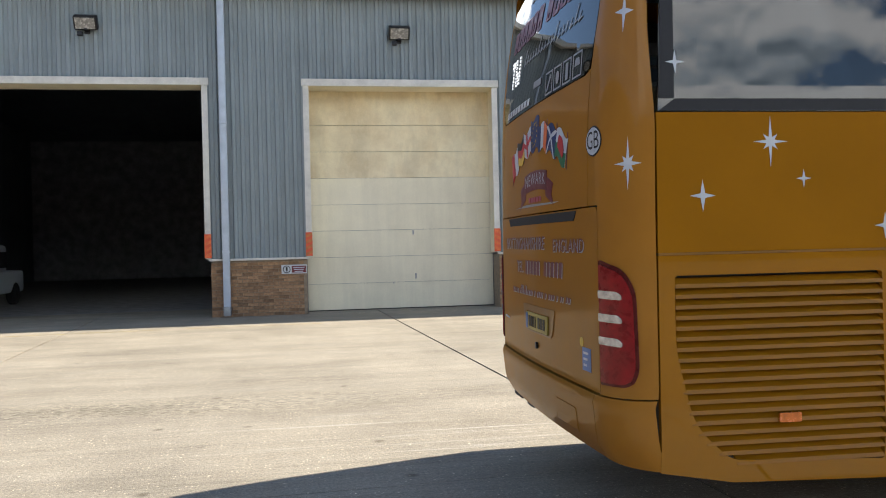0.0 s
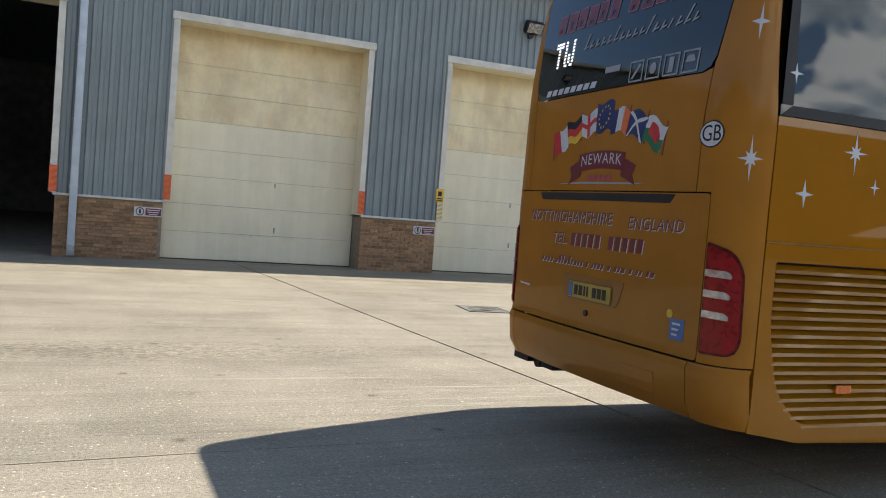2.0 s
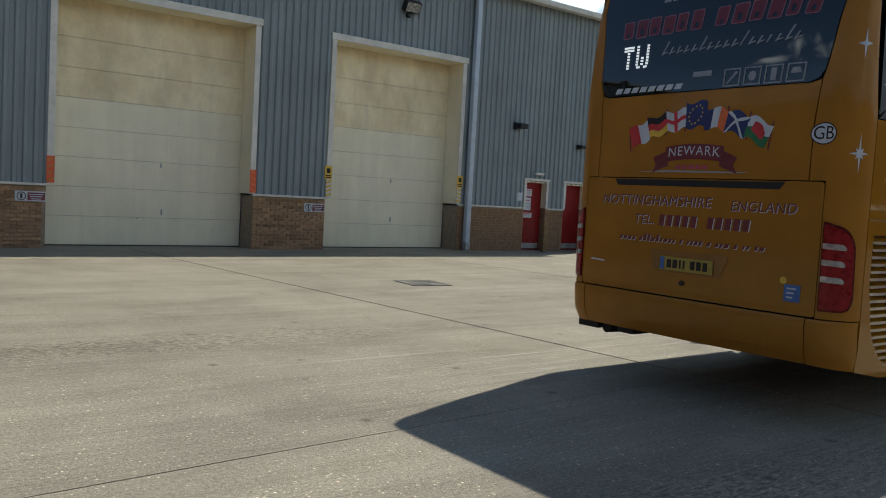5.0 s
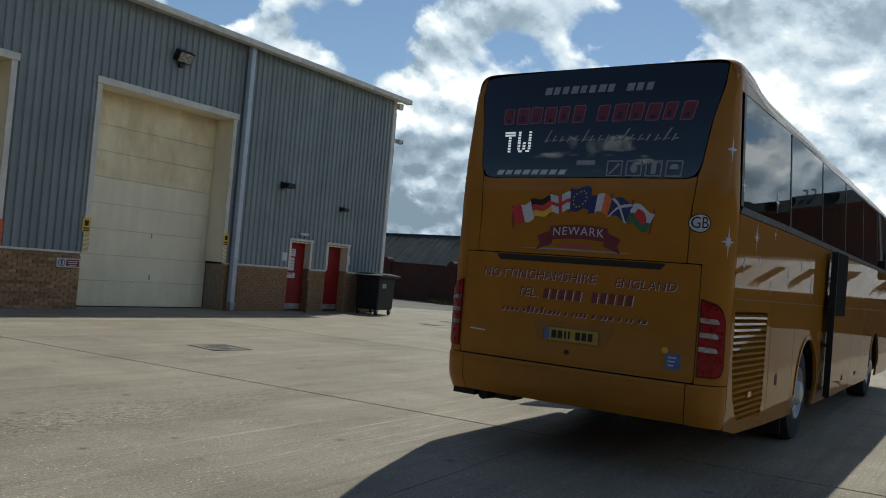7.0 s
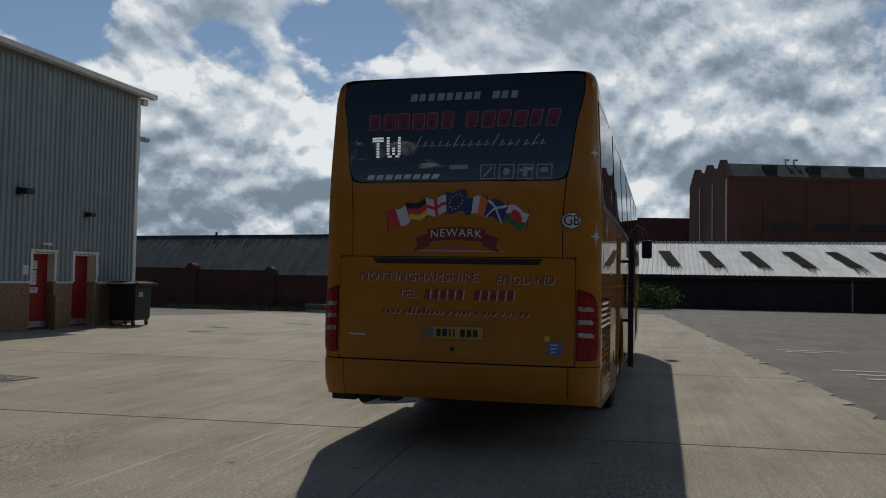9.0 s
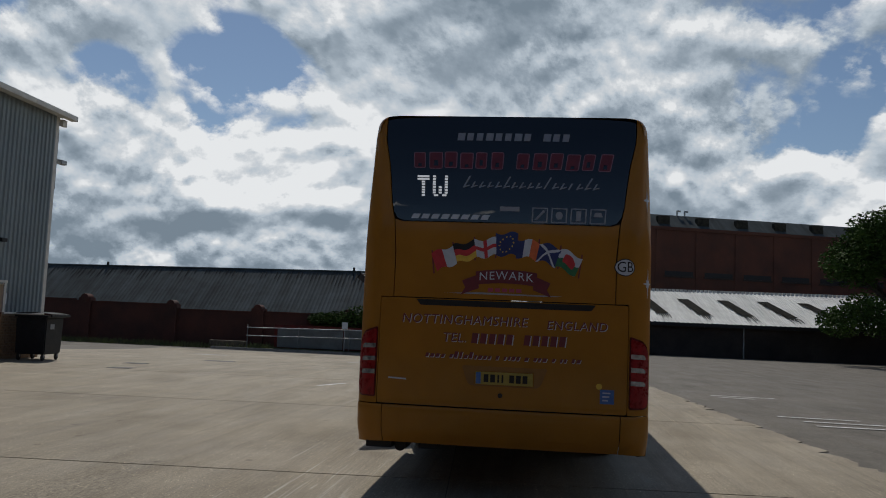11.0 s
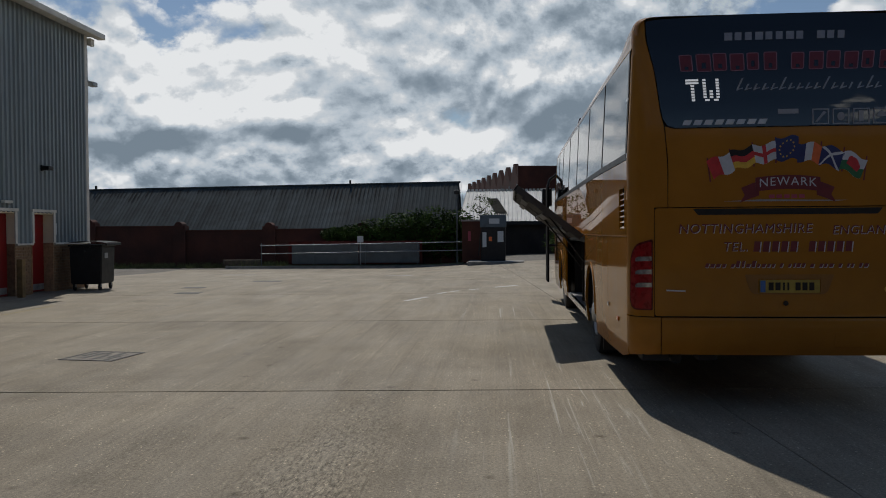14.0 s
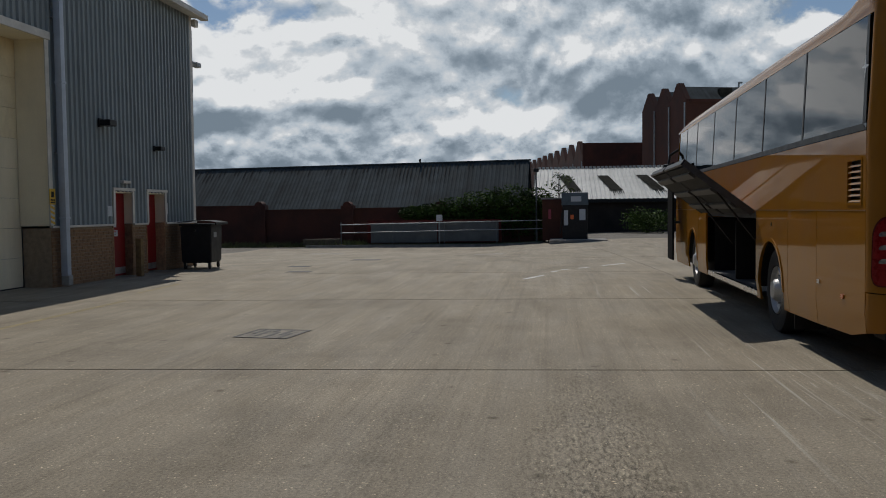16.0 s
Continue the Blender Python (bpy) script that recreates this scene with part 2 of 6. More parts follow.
def paving(name, color, streak, tone, scraped=False):
    """Worn paving: patches, tyre streaks along the yard, exposed stones, pits and oil spots."""
    m = bpy.data.materials.new(name)
    m.use_nodes = True
    t = m.node_tree
    b = t.nodes["Principled BSDF"]
    co = t.nodes.new("ShaderNodeTexCoord").outputs["Object"]
    patch = ramp(t, noise_at(t, co, 0.55, 9, 0.68), [(0.32, (0.80, 0.79, 0.77)), (0.5, (0.97, 0.965, 0.95)), (0.68, (1.08, 1.07, 1.05))])
    long_way = vmaths(t, "MULTIPLY", co, (0.35, 1.5, 1.0))
    rub = ramp(t, noise_at(t, long_way, 1.0, 8, 0.66, 0.35), [(0.36, (1 - streak,) * 3), (0.52, (1, 1, 1)), (0.70, (1 + streak * 0.45,) * 3)])
    cross_way = vmaths(t, "MULTIPLY", co, (1.3, 0.22, 1.0))
    drag = ramp(t, noise_at(t, cross_way, 1.0, 8, 0.7, 0.5), [(0.38, (1 - streak * 0.5,) * 3), (0.6, (1, 1, 1))])
    grit = ramp(t, noise_at(t, co, 42.0, 6, 0.85), [(0.32, (0.52, 0.51, 0.50)), (0.50, (1, 1, 1)), (0.68, (1.38, 1.37, 1.35))])
    vor = socket(t, "ShaderNodeTexVoronoi", Scale=27.0)
    t.links.new(co, vor.inputs["Vector"])
    pale_ones = maths(t, "GREATER_THAN", socket_first(t, vor.outputs["Color"]), 0.74)
    stones = blend(t, pale_ones, (1, 1, 1, 1), ramp(t, vor.outputs["Distance"], [(0.15, (2.5, 2.42, 2.25)), (0.23, (1, 1, 1))]))
    tiny = socket(t, "ShaderNodeTexVoronoi", Scale=88.0)
    t.links.new(co, tiny.inputs["Vector"])
    chips = maths(t, "GREATER_THAN", socket_first(t, tiny.outputs["Color"]), 0.80)
    stones = blend(t, 1.0, stones, blend(t, chips, (1, 1, 1, 1), ramp(t, tiny.outputs["Distance"], [(0.22, (1.9, 1.87, 1.78)), (0.40, (1, 1, 1))])), "MULTIPLY")
    few = ramp(t, noise_at(t, co, 1.6, 5, 0.7), [(0.36, (0.2, 0.2, 0.2)), (0.55, (1, 1, 1))])
    spots = socket(t, "ShaderNodeTexVoronoi", Scale=1.7)
    t.links.new(co, spots.inputs["Vector"])
    oil = ramp(t, spots.outputs["Distance"], [(0.03, (0.55, 0.53, 0.51)), (0.10, (1, 1, 1))])
    col = blend(t, 1.0, (*color, 1), patch, "MULTIPLY")
    for layer in (rub, drag, grit, oil):
        col = blend(t, 1.0, col, layer, "MULTIPLY")
    brush = ramp(t, noise_at(t, vmaths(t, "MULTIPLY", co, (0.7, 34.0, 1.0)), 1.0, 3, 0.6, 0.2), [(0.38, (0.93, 0.925, 0.92)), (0.55, (1, 1, 1))])
    col = blend(t, 1.0, col, brush, "MULTIPLY")
    col = blend(t, few, col, blend(t, 1.0, col, stones, "MULTIPLY"))
    if scraped:
        # pale scratches where gear was dragged, and ribbed tyre bands, each with an area of its own
        worn = ramp(t, noise_at(t, vmaths(t, "MULTIPLY", co, (0.22, 10.0, 1.0)), 1.0, 5, 0.62, 0.7), [(0.60, (0, 0, 0)), (0.66, (1, 1, 1))])
        worn2 = ramp(t, noise_at(t, vmaths(t, "MULTIPLY", vmaths(t, "ADD", co, (3.0, 0.0, 2.0)), (0.35, 20.0, 1.0)), 1.0, 5, 0.62, 0.9), [(0.62, (0, 0, 0)), (0.68, (1, 1, 1))])
        def area(centre, size):
            v = vmaths(t, "MULTIPLY", vmaths(t, "SUBTRACT", co, centre), size)
            n = t.nodes.new("ShaderNodeVectorMath")
            n.operation = "LENGTH"
            t.links.new(v, n.inputs[0])
            return ramp(t, n.outputs["Value"], [(0.35, (1, 1, 1)), (1.0, (0, 0, 0))])
        where = blend(t, 1.0, area((1.8, 6.72, 0), (0.29, 0.95, 0)), area((9.9, 7.1, 0), (0.6, 0.9, 0)), "LIGHTEN")
        lines = blend(t, 1.0, worn, worn2, "LIGHTEN")
        amount = blend(t, 1.0, lines, where, "MULTIPLY")
        col = blend(t, maths(t, "MULTIPLY", amount, 0.62), col, (0.56, 0.53, 0.46))
        ribs = ramp(t, noise_at(t, vmaths(t, "MULTIPLY", co, (11.0, 34.0, 1.0)), 1.0, 6, 0.72, 0.3), [(0.38, (0.34, 0.33, 0.32)), (0.50, (0.86, 0.86, 0.85)), (0.62, (1.28, 1.27, 1.24))])
        ruts = ramp(t, noise_at(t, vmaths(t, "MULTIPLY", co, (0.03, 1.6, 1.0)), 1.0, 3, 0.6, 0.1), [(0.47, (0, 0, 0)), (0.55, (1, 1, 1))])
        band = blend(t, 1.0, area((-1.9, 8.40, 0), (0.19, 1.55, 0)), area((-2.0, 3.35, 0), (0.19, 1.7, 0)), "LIGHTEN")
        band = blend(t, 1.0, band, blend(t, 1.0, blend(t, 1.0, ruts, area((-2.2, 9.6, 0), (0.16, 0.42, 0)), "MULTIPLY"), (0.35, 0.35, 0.35), "MULTIPLY"), "LIGHTEN")
        ragged = ramp(t, noise_at(t, vmaths(t, "MULTIPLY", co, (2.0, 6.0, 1.0)), 1.0, 6, 0.7), [(0.30, (0.15, 0.15, 0.15)), (0.48, (1, 1, 1))])
        band = blend(t, 1.0, band, ragged, "MULTIPLY")
        col = blend(t, band, col, blend(t, 1.0, col, ribs, "MULTIPLY"))
        # long straight marks left by tyres and drags
        for across, share in ((3.2, 0.92), (9.5, 0.90)):
            lines = ramp(t, noise_at(t, vmaths(t, "MULTIPLY", vmaths(t, "ADD", co, (0.0, across, 0.0)), (0.045, across, 1.0)), 1.0, 4, 0.68, 0.06), [(0.36, (share,) * 3), (0.47, (1, 1, 1)), (0.60, (1, 1, 1)), (0.70, (1.12, 1.115, 1.10))])
            col = blend(t, 1.0, col, lines, "MULTIPLY")
    if tone:
        info = t.nodes.new("ShaderNodeObjectInfo")
        col = blend(t, 1.0, col, ramp(t, info.outputs["Random"], [(0.0, (1 - tone,) * 3), (1.0, (1 + tone,) * 3)]), "MULTIPLY")
    b.inputs["Specular IOR Level"].default_value = 0.18
    t.links.new(col, b.inputs["Base Color"])
    t.links.new(ramp(t, noise_at(t, long_way, 1.3, 6, 0.6), [(0.3, (0.62,) * 3), (0.7, (0.88,) * 3)]), b.inputs["Roughness"])
    bn = socket(t, "ShaderNodeBump", Strength=1.0, Distance=0.010)
    t.links.new(maths(t, "ADD", noise_at(t, co, 30.0, 6, 0.75), maths(t, "MULTIPLY", noise_at(t, long_way, 6.0, 4, 0.6), 0.6)), bn.inputs["Height"])
    t.links.new(bn.outputs[0], b.inputs["Normal"])
    return m


CONCRETE = paving("concrete_slab", (0.323, 0.281, 0.215), 0.15, 0.04, True)
ASPHALT = paving("asphalt", (0.155, 0.140, 0.118), 0.14, 0.0)
SCRAPED = material("scraped_concrete", (0.44, 0.425, 0.385), 0.85, 0, 0.25, 3.0, 30.0)
CLADDING = material("grey_cladding", (0.27, 0.313, 0.328), 0.5, 0, 0.06, 0.9, 30.0, stain=0.10, spec=0.2, drip=((2.6, 1.0, 0.12), 0.10))
CREAM = material("cream_door_panel", (0.89, 0.82, 0.615), 0.5, 0, 0.06, 0.7, 30.0, stain=0.10, drip=((3.0, 1.0, 0.25), 0.06))
CREAM_GRIMY = material("grimy_cream_door_panel", (0.88, 0.78, 0.53), 0.55, 0, 0.08, 1.1, 30.0, dark=(0.70, 0.57, 0.34), stain=0.08, drip=((2.2, 1.0, 0.8), 0.12))
TRIM = material("off_white_trim", (0.66, 0.64, 0.58), 0.5, 0, 0.1, 3, 40)
PIPE = material("pale_blue_downpipe", (0.47, 0.54, 0.62), 0.45, 0, 0.08, 3, 40)
BRICK = material("buff_brick", (0.42, 0.255, 0.14), 0.9, 0, 0.2, 14, 90, bump=0.004, pieces=0.4)
SHED_BRICK = material("sooty_brick", (0.06, 0.045, 0.038), 0.9, 0, 0.3, 0.8, 14.0, bump=0.01, stain=0.3)
MILL_BRICK = material("red_mill_brick", (0.125, 0.046, 0.029), 0.9, 0, 0.2, 0.4, 10.0, bump=0.01, stain=0.25)
OLD_BRICK = material("dark_red_brick", (0.13, 0.045, 0.03), 0.9, 0, 0.25, 0.6, 14.0, bump=0.01, stain=0.3)
MORTAR = material("mortar", (0.34, 0.27, 0.19), 0.95, 0, 0.15, 10, 80, bump=0.003)
DARK_ROOM = material("dark_workshop_wall", (0.60, 0.60, 0.61), 0.9, 0, 0.2, 2, 20)
RED_DOOR = material("red_door_paint", (0.25, 0.013, 0.013), 0.45, 0, 0.1, 4, 50, spec=0.25)
BIN_BLACK = material("black_plastic", (0.022, 0.023, 0.025), 0.5, 0, 0.15, 6, 70, spec=0.25)
OLD_ROOF = material("weathered_sheet_roof", (0.085, 0.10, 0.104), 0.9, 0, 0.15, 0.9, 9.0, stain=0.2, spec=0.08, drip=((0.10, 1.9, 0.10), 0.25))
FLOOD_GLASS = material("floodlight_glass", (0.32, 0.32, 0.31), 0.25, 0.2, 0.25, 14, 60, coat=0.5)
ROOF_TAR = material("dark_roof_streak", (0.022, 0.024, 0.024), 0.9, 0, 0.2, 3, 20, spec=0.1)
PALE_ROOF = material("pale_sheet_roof", (0.62, 0.62, 0.59), 0.7, 0, 0.08, 0.8, 12.0, stain=0.15, drip=((0.12, 1.6, 0.12), 0.16))
SKYLIGHT = material("grimy_rooflight", (0.055, 0.052, 0.042), 0.9, 0, 0.3, 3, 20, spec=0.1)
LEAF = material("leaf", (0.085, 0.15, 0.03), 0.75, 0, 0.4, 1.5, 9, pieces=0.1, spec=0.12)
LEAF_LIGHT = material("young_leaf", (0.10, 0.16, 0.032), 0.75, 0, 0.35, 1.5, 9, spec=0.12)
BARK = material("bark", (0.09, 0.07, 0.05), 0.95, 0, 0.3, 6, 40, bump=0.01)
GRASS = material("rough_grass", (0.21, 0.225, 0.075), 0.9, 0, 0.4, 2, 20)
ROAD_WHITE = material("worn_road_paint", (0.80, 0.79, 0.75), 0.8, 0, 0.2, 5, 40)
STEEL_GREY = material("dull_grey_steel", (0.14, 0.155, 0.16), 0.6, 0.2, 0.15, 1.5, 30)
OLD_TIMBER = material("old_timber", (0.15, 0.12, 0.085), 0.9, 0, 0.25, 5, 40)
KERB = material("kerb_concrete", (0.30, 0.285, 0.26), 0.9, 0, 0.2, 3, 40)
IRON = material("cast_iron", (0.06, 0.055, 0.05), 0.6, 0.4, 0.3, 20, 90, bump=0.004)


# ---------------------------------------------------------------- building blocks
def part(name, bm, mat, parent=None, label="", kind=""):
    """Link a bmesh as one mesh object, under a thing where one is given."""
    me = bpy.data.meshes.new(name)
    bmesh.ops.recalc_face_normals(bm, faces=bm.faces)
    bm.to_mesh(me)
    bm.free()
    me.materials.append(mat)
    ob = new(name, me)
    if parent is not None:
        ob.parent = parent
    return tagged(ob, label, kind=kind)


def smooth(ob, angle=40):
    me = ob.data
    me.shade_smooth()
    me.set_sharp_from_angle(angle=radians(angle))
    return ob


def thing(name, label, category, at=None, group="", kind=""):
    ob = new(name)
    ob.empty_display_size = 0.2
    if at is not None:
        ob.matrix_basis = at
    return tagged(ob, label, category, group, kind)


def box(bm, x0, x1, y0, y1, z0, z1, bevel=0.0):
    made = bmesh.ops.create_cube(bm, size=1.0, matrix=Matrix.LocRotScale(((x0 + x1) / 2, (y0 + y1) / 2, (z0 + z1) / 2), None, (x1 - x0, y1 - y0, z1 - z0)))
    if bevel:
        edges = {e for v in made["verts"] for e in v.link_edges}
        bmesh.ops.bevel(bm, geom=list(edges), offset=bevel, segments=2, affect="EDGES", profile=0.6)
    return bm


def boxes(*rows, bevel=0.0):
    bm = bmesh.new()
    for r in rows:
        box(bm, *r, bevel=bevel)
    return bm


def cyl(bm, p0, p1, r0, r1=None, segments=16):
    p0, p1 = Vector(p0), Vector(p1)
    way = p1 - p0
    m = Matrix.Translation((p0 + p1) / 2) @ way.to_track_quat("Z", "Y").to_matrix().to_4x4()
    bmesh.ops.create_cone(bm, cap_ends=True, segments=segments, radius1=r0, radius2=r0 if r1 is None else r1, depth=way.length, matrix=m)
    return bm


def rods(rows, r, segments=12):
    bm = bmesh.new()
    for a, b in rows:
        cyl(bm, a, b, r, segments=segments)
    return bm


def rounded(points, radii, steps=5):
    """A closed outline with its corners rounded, point by point."""
    out, n = [], len(points)
    for i, (p, r) in enumerate(zip(points, radii)):
        p = Vector(p)
        if r <= 0:
            out.append(p)
            continue
        a, b = (Vector(points[i - 1]) - p).normalized(), (Vector(points[(i + 1) % n]) - p).normalized()
        for k in range(steps + 1):
            t = k / steps
            out.append((p + a * r) * (1 - t) ** 2 + p * 2 * t * (1 - t) + (p + b * r) * t * t)
    return out


def panel(outline, surface, step, thick, holes=(), lift=0.0):
    """A sheet cut to an outline in two coordinates, bent onto surface(u, v, depth), with real thickness."""
    bm = bmesh.new()
    for loop in (outline, *holes):
        vs = [bm.verts.new((p[0], p[1], 0)) for p in loop]
        for i, v in enumerate(vs):
            bm.edges.new((v, vs[(i + 1) % len(vs)]))
    bmesh.ops.triangle_fill(bm, edges=bm.edges[:], use_beauty=True)
    us, vs = [p[0] for p in outline], [p[1] for p in outline]
    for axis, lo, hi, st in ((0, min(us), max(us), step[0]), (1, min(vs), max(vs), step[1])):
        if not st:
            continue
        k = math.ceil(lo / st)
        while k * st < hi - 1e-4:
            if k * st > lo + 1e-4:
                co, no = [0, 0, 0], [0, 0, 0]
                co[axis], no[axis] = k * st, 1
                bmesh.ops.bisect_plane(bm, geom=bm.verts[:] + bm.edges[:] + bm.faces[:], plane_co=co, plane_no=no)
            k += 1
    flat2 = [(v.co.x, v.co.y) for v in bm.verts]
    bm.verts.index_update()
    faces = [[v.index for v in f.verts] for f in bm.faces]
    rim = [[v.index for v in e.verts] for e in bm.edges if e.is_boundary]
    bm.free()
    out = bmesh.new()
    top = [out.verts.new(surface(u, v, lift)) for u, v in flat2]
    low = [out.verts.new(surface(u, v, lift - thick)) for u, v in flat2]
    for f in faces:
        out.faces.new([top[i] for i in f])
        out.faces.new([low[i] for i in reversed(f)])
    for a, b in rim:
        out.faces.new((top[a], top[b], low[b], low[a]))
    return out


def lettering(text, size, surface, at, thick=0.002, lift=0.003, shear=0.0, spread=1.0, bend=0.0):
    """Words as a mesh, centred at a point of a surface."""
    cu = bpy.data.curves.new("lettering", "FONT")
    cu.body, cu.size, cu.align_x, cu.align_y, cu.shear, cu.space_character = text, size, "CENTER", "CENTER", shear, spread
    cu.resolution_u = 3
    ob = bpy.data.objects.new("lettering", cu)
    scene.collection.objects.link(ob)
    dg = bpy.context.evaluated_depsgraph_get()
    me = bpy.data.meshes.new_from_object(ob.evaluated_get(dg))
    bpy.data.objects.remove(ob)
    bpy.data.curves.remove(cu)
    bm = bmesh.new()
    bm.from_mesh(me)
    bpy.data.meshes.remove(me)
    for v in bm.verts:
        v.co = surface(at[0] + v.co.x, at[1] + v.co.y - bend * v.co.x ** 2, lift)
    return bm

# ---------------------------------------------------------------- the coach
COACH_AT = pose(1.50, 4.87, 0, 0, 0, -1.0)
LENGTH = 12.14
REAR_WHEEL, FRONT_WHEEL = 3.36, 9.44
WIN_LOW, WIN_TOP = 2.13, 3.085


def half(z):
    return float(np.interp(z, (0.3, 0.6, 2.15, 3.1, 3.5), (1.245, 1.275, 1.275, 1.228, 1.20)))


def taper(x):
    """The flanks draw in slightly towards the tail."""
    return float(np.interp(x, (0.25, 2.05), (0.9804, 1.0)))


def rear_lean(z):
    return float(np.interp(z, (0.40, 0.47, 0.56, 0.76, 0.80, 1.70, 2.2, 2.5, 2.8, 3.1, 3.45), (0.09, 0.05, 0.0, -0.02, 0.0, 0.0, 0.01, 0.03, 0.07, 0.13, 0.23)))


def rear(u, z, d=0.0):
    """The tail of the coach: u runs round it towards the offside."""
    a, s = abs(u), -1 if u > 0 else 1
    tight = float(np.interp(z, (2.1, 2.85, 3.15), (1.0, 0.62, 0.34)))
    flat_half = 1.25 - 0.25 * tight
    if a <= 1.0:
        x, y, nx, ny = 0.03 * a * a, a * flat_half, -1.0, 0.06 * a
    else:
        t = min((a - 1.0) / 0.5, 1.0) * math.pi / 2
        x, y, nx, ny = 0.03 + 0.22 * tight * (1 - math.cos(t)), flat_half + 0.25 * tight * math.sin(t), -math.cos(t), math.sin(t)
    return Vector((x + rear_lean(z) + nx * d, s * (y * half(z) / 1.275 + ny * d), z))


def front(u, z, d=0.0):
    a, s = abs(u), 1 if u > 0 else -1
    lean = float(np.interp(z, (0.3, 0.6, 1.3, 2.2, 3.1, 3.45), (0.08, 0.0, 0.0, 0.10, 0.32, 0.52)))
    t = min(max((a - 0.9) / 0.6, 0.0), 1.0) * math.pi / 2
    x = 0.05 * min(a, 0.9) ** 2 + 0.34 * (1 - math.cos(t))
    y = min(a, 0.9) + 0.375 * math.sin(t)
    return Vector((LENGTH - x - lean + math.cos(t) * d, s * (y * half(z) / 1.275 + math.sin(t) * d), z))


def offside(u, z, d=0.0):
    return Vector((u, -(half(z) * taper(u) + d), z))


def nearside(u, z, d=0.0):
    return Vector((u, half(z) * taper(u) + d, z))


def roof_height(x):
    return float(np.interp(x, (0.19, 0.35, 0.7, 1.2, 10.5, 11.3, 11.75), (0.250, 0.288, 0.325, 0.35, 0.35, 0.30, 0.2)))


def roof_z(y, x=0.2):
    w = half(WIN_TOP) * 0.98
    return WIN_TOP + roof_height(x) * max(0.0, 1 - (abs(y) / w) ** 24.0) ** 0.30


coach = thing("coach", "gold single-decker touring coach with star decals, parked on concrete", "coach", COACH_AT)


def top_edge(u0, u1, n=10):
    """Points along the roof edge of the tail from u0 to u1."""
    out = []
    for i in range(n + 1):
        u = u0 + (u1 - u0) * i / n
        out.append((u, roof_z(rear(u, 3.2).y) - 0.004))
    return out


def mirror_u(points):
    return [(-p[0], p[1]) for p in reversed(points)]


# tail panels
smooth(part("rear_bumper", panel([(-0.995, 0.47), (0.995, 0.47), (0.995, 0.785), (-0.995, 0.785)], rear, (0.2, 0.05), 0.03), GOLD_TAIL, coach))
for flip in (1, -1):
    side = (lambda pts: pts) if flip == 1 else mirror_u
    smooth(part("bumper_corner", panel(side([(1.003, 0.47), (1.497, 0.445), (1.497, 0.785), (1.003, 0.785)]), rear, (0.05, 0.05), 0.03), GOLD_TAIL, coach))
lamp_right = rounded([(1.083, 0.845), (1.31, 0.845), (1.375, 0.90), (1.36, 1.30), (1.28, 1.40), (1.083, 1.445)], (0.02, 0.05, 0.06, 0.06, 0.06, 0.02))
pillar_right = [(1.07, 0.793), (1.497, 0.793), (1.497, WIN_TOP - 0.005)] + top_edge(1.44, 0.995, 10) + [(0.965, 2.53), (0.957, 2.45), (0.945, 2.39), (0.945, 1.708), (1.07, 1.708)]
for flip in (1, -1):
    side = (lambda pts: pts) if flip == 1 else mirror_u
    smooth(part("rear_pillar", panel(side(pillar_right), rear, (0.05, 0.12), 0.03, holes=[side(lamp_right)]), GOLD_TAIL, coach))
smooth(part("engine_hatch", panel(rounded([(-1.063, 0.797), (1.063, 0.797), (1.063, 1.70), (-1.063, 1.70)], (0.03,) * 4), rear, (0.2, 0.05), 0.03), GOLD_TAIL, coach))
# near-black strip laid on the hatch: the shadow of its top ledge, put in as colour
smooth(part("hatch_grip", panel(rounded([(-0.70, 1.642), (0.74, 1.642), (0.78, 1.692), (-0.74, 1.692)], (0.01,) * 4), rear, (0.2, 0), 0.004, lift=0.004), RUBBER, coach, "dark strip painted as the shadow under the hatch ledge"))
smooth(part("upper_panel", panel([(-0.937, 1.708), (0.937, 1.708), (0.937, 2.383), (0.87, 2.362), (-0.87, 2.362), (-0.937, 2.383)], rear, (0.2, 0.1), 0.03), GOLD_TAIL, coach))
window_outline = [(-0.86, 2.37), (0.86, 2.37), (0.915, 2.392), (0.947, 2.45), (0.957, 2.535)] + top_edge(0.987, -0.987, 24) + [(-0.957, 2.535), (-0.947, 2.45), (-0.915, 2.392)]
rear_window = smooth(part("rear_window", panel(window_outline, rear, (0.15, 0.1), 0.012, lift=0.0), REAR_WINDOW, coach, "dark tinted glass with vinyl lettering"))
rear_window.visible_shadow = False
part("window_bezel", panel([(-0.87, 2.40), (0.87, 2.40), (0.93, 2.53), (0.96, 3.16), (-0.96, 3.16), (-0.93, 2.53)], rear, (0.2, 0.2), 0.004, holes=[[(-0.82, 2.46), (0.82, 2.46), (0.90, 3.06), (-0.90, 3.06)]], lift=-0.016), BLACK, coach)

part("tow_cover", panel(rounded([(0.40, 0.535), (0.74, 0.535), (0.74, 0.67), (0.40, 0.67)], (0.02,) * 4), rear, (0.2, 0.05), 0.004, lift=0.0035), GOLD_TAIL, coach)

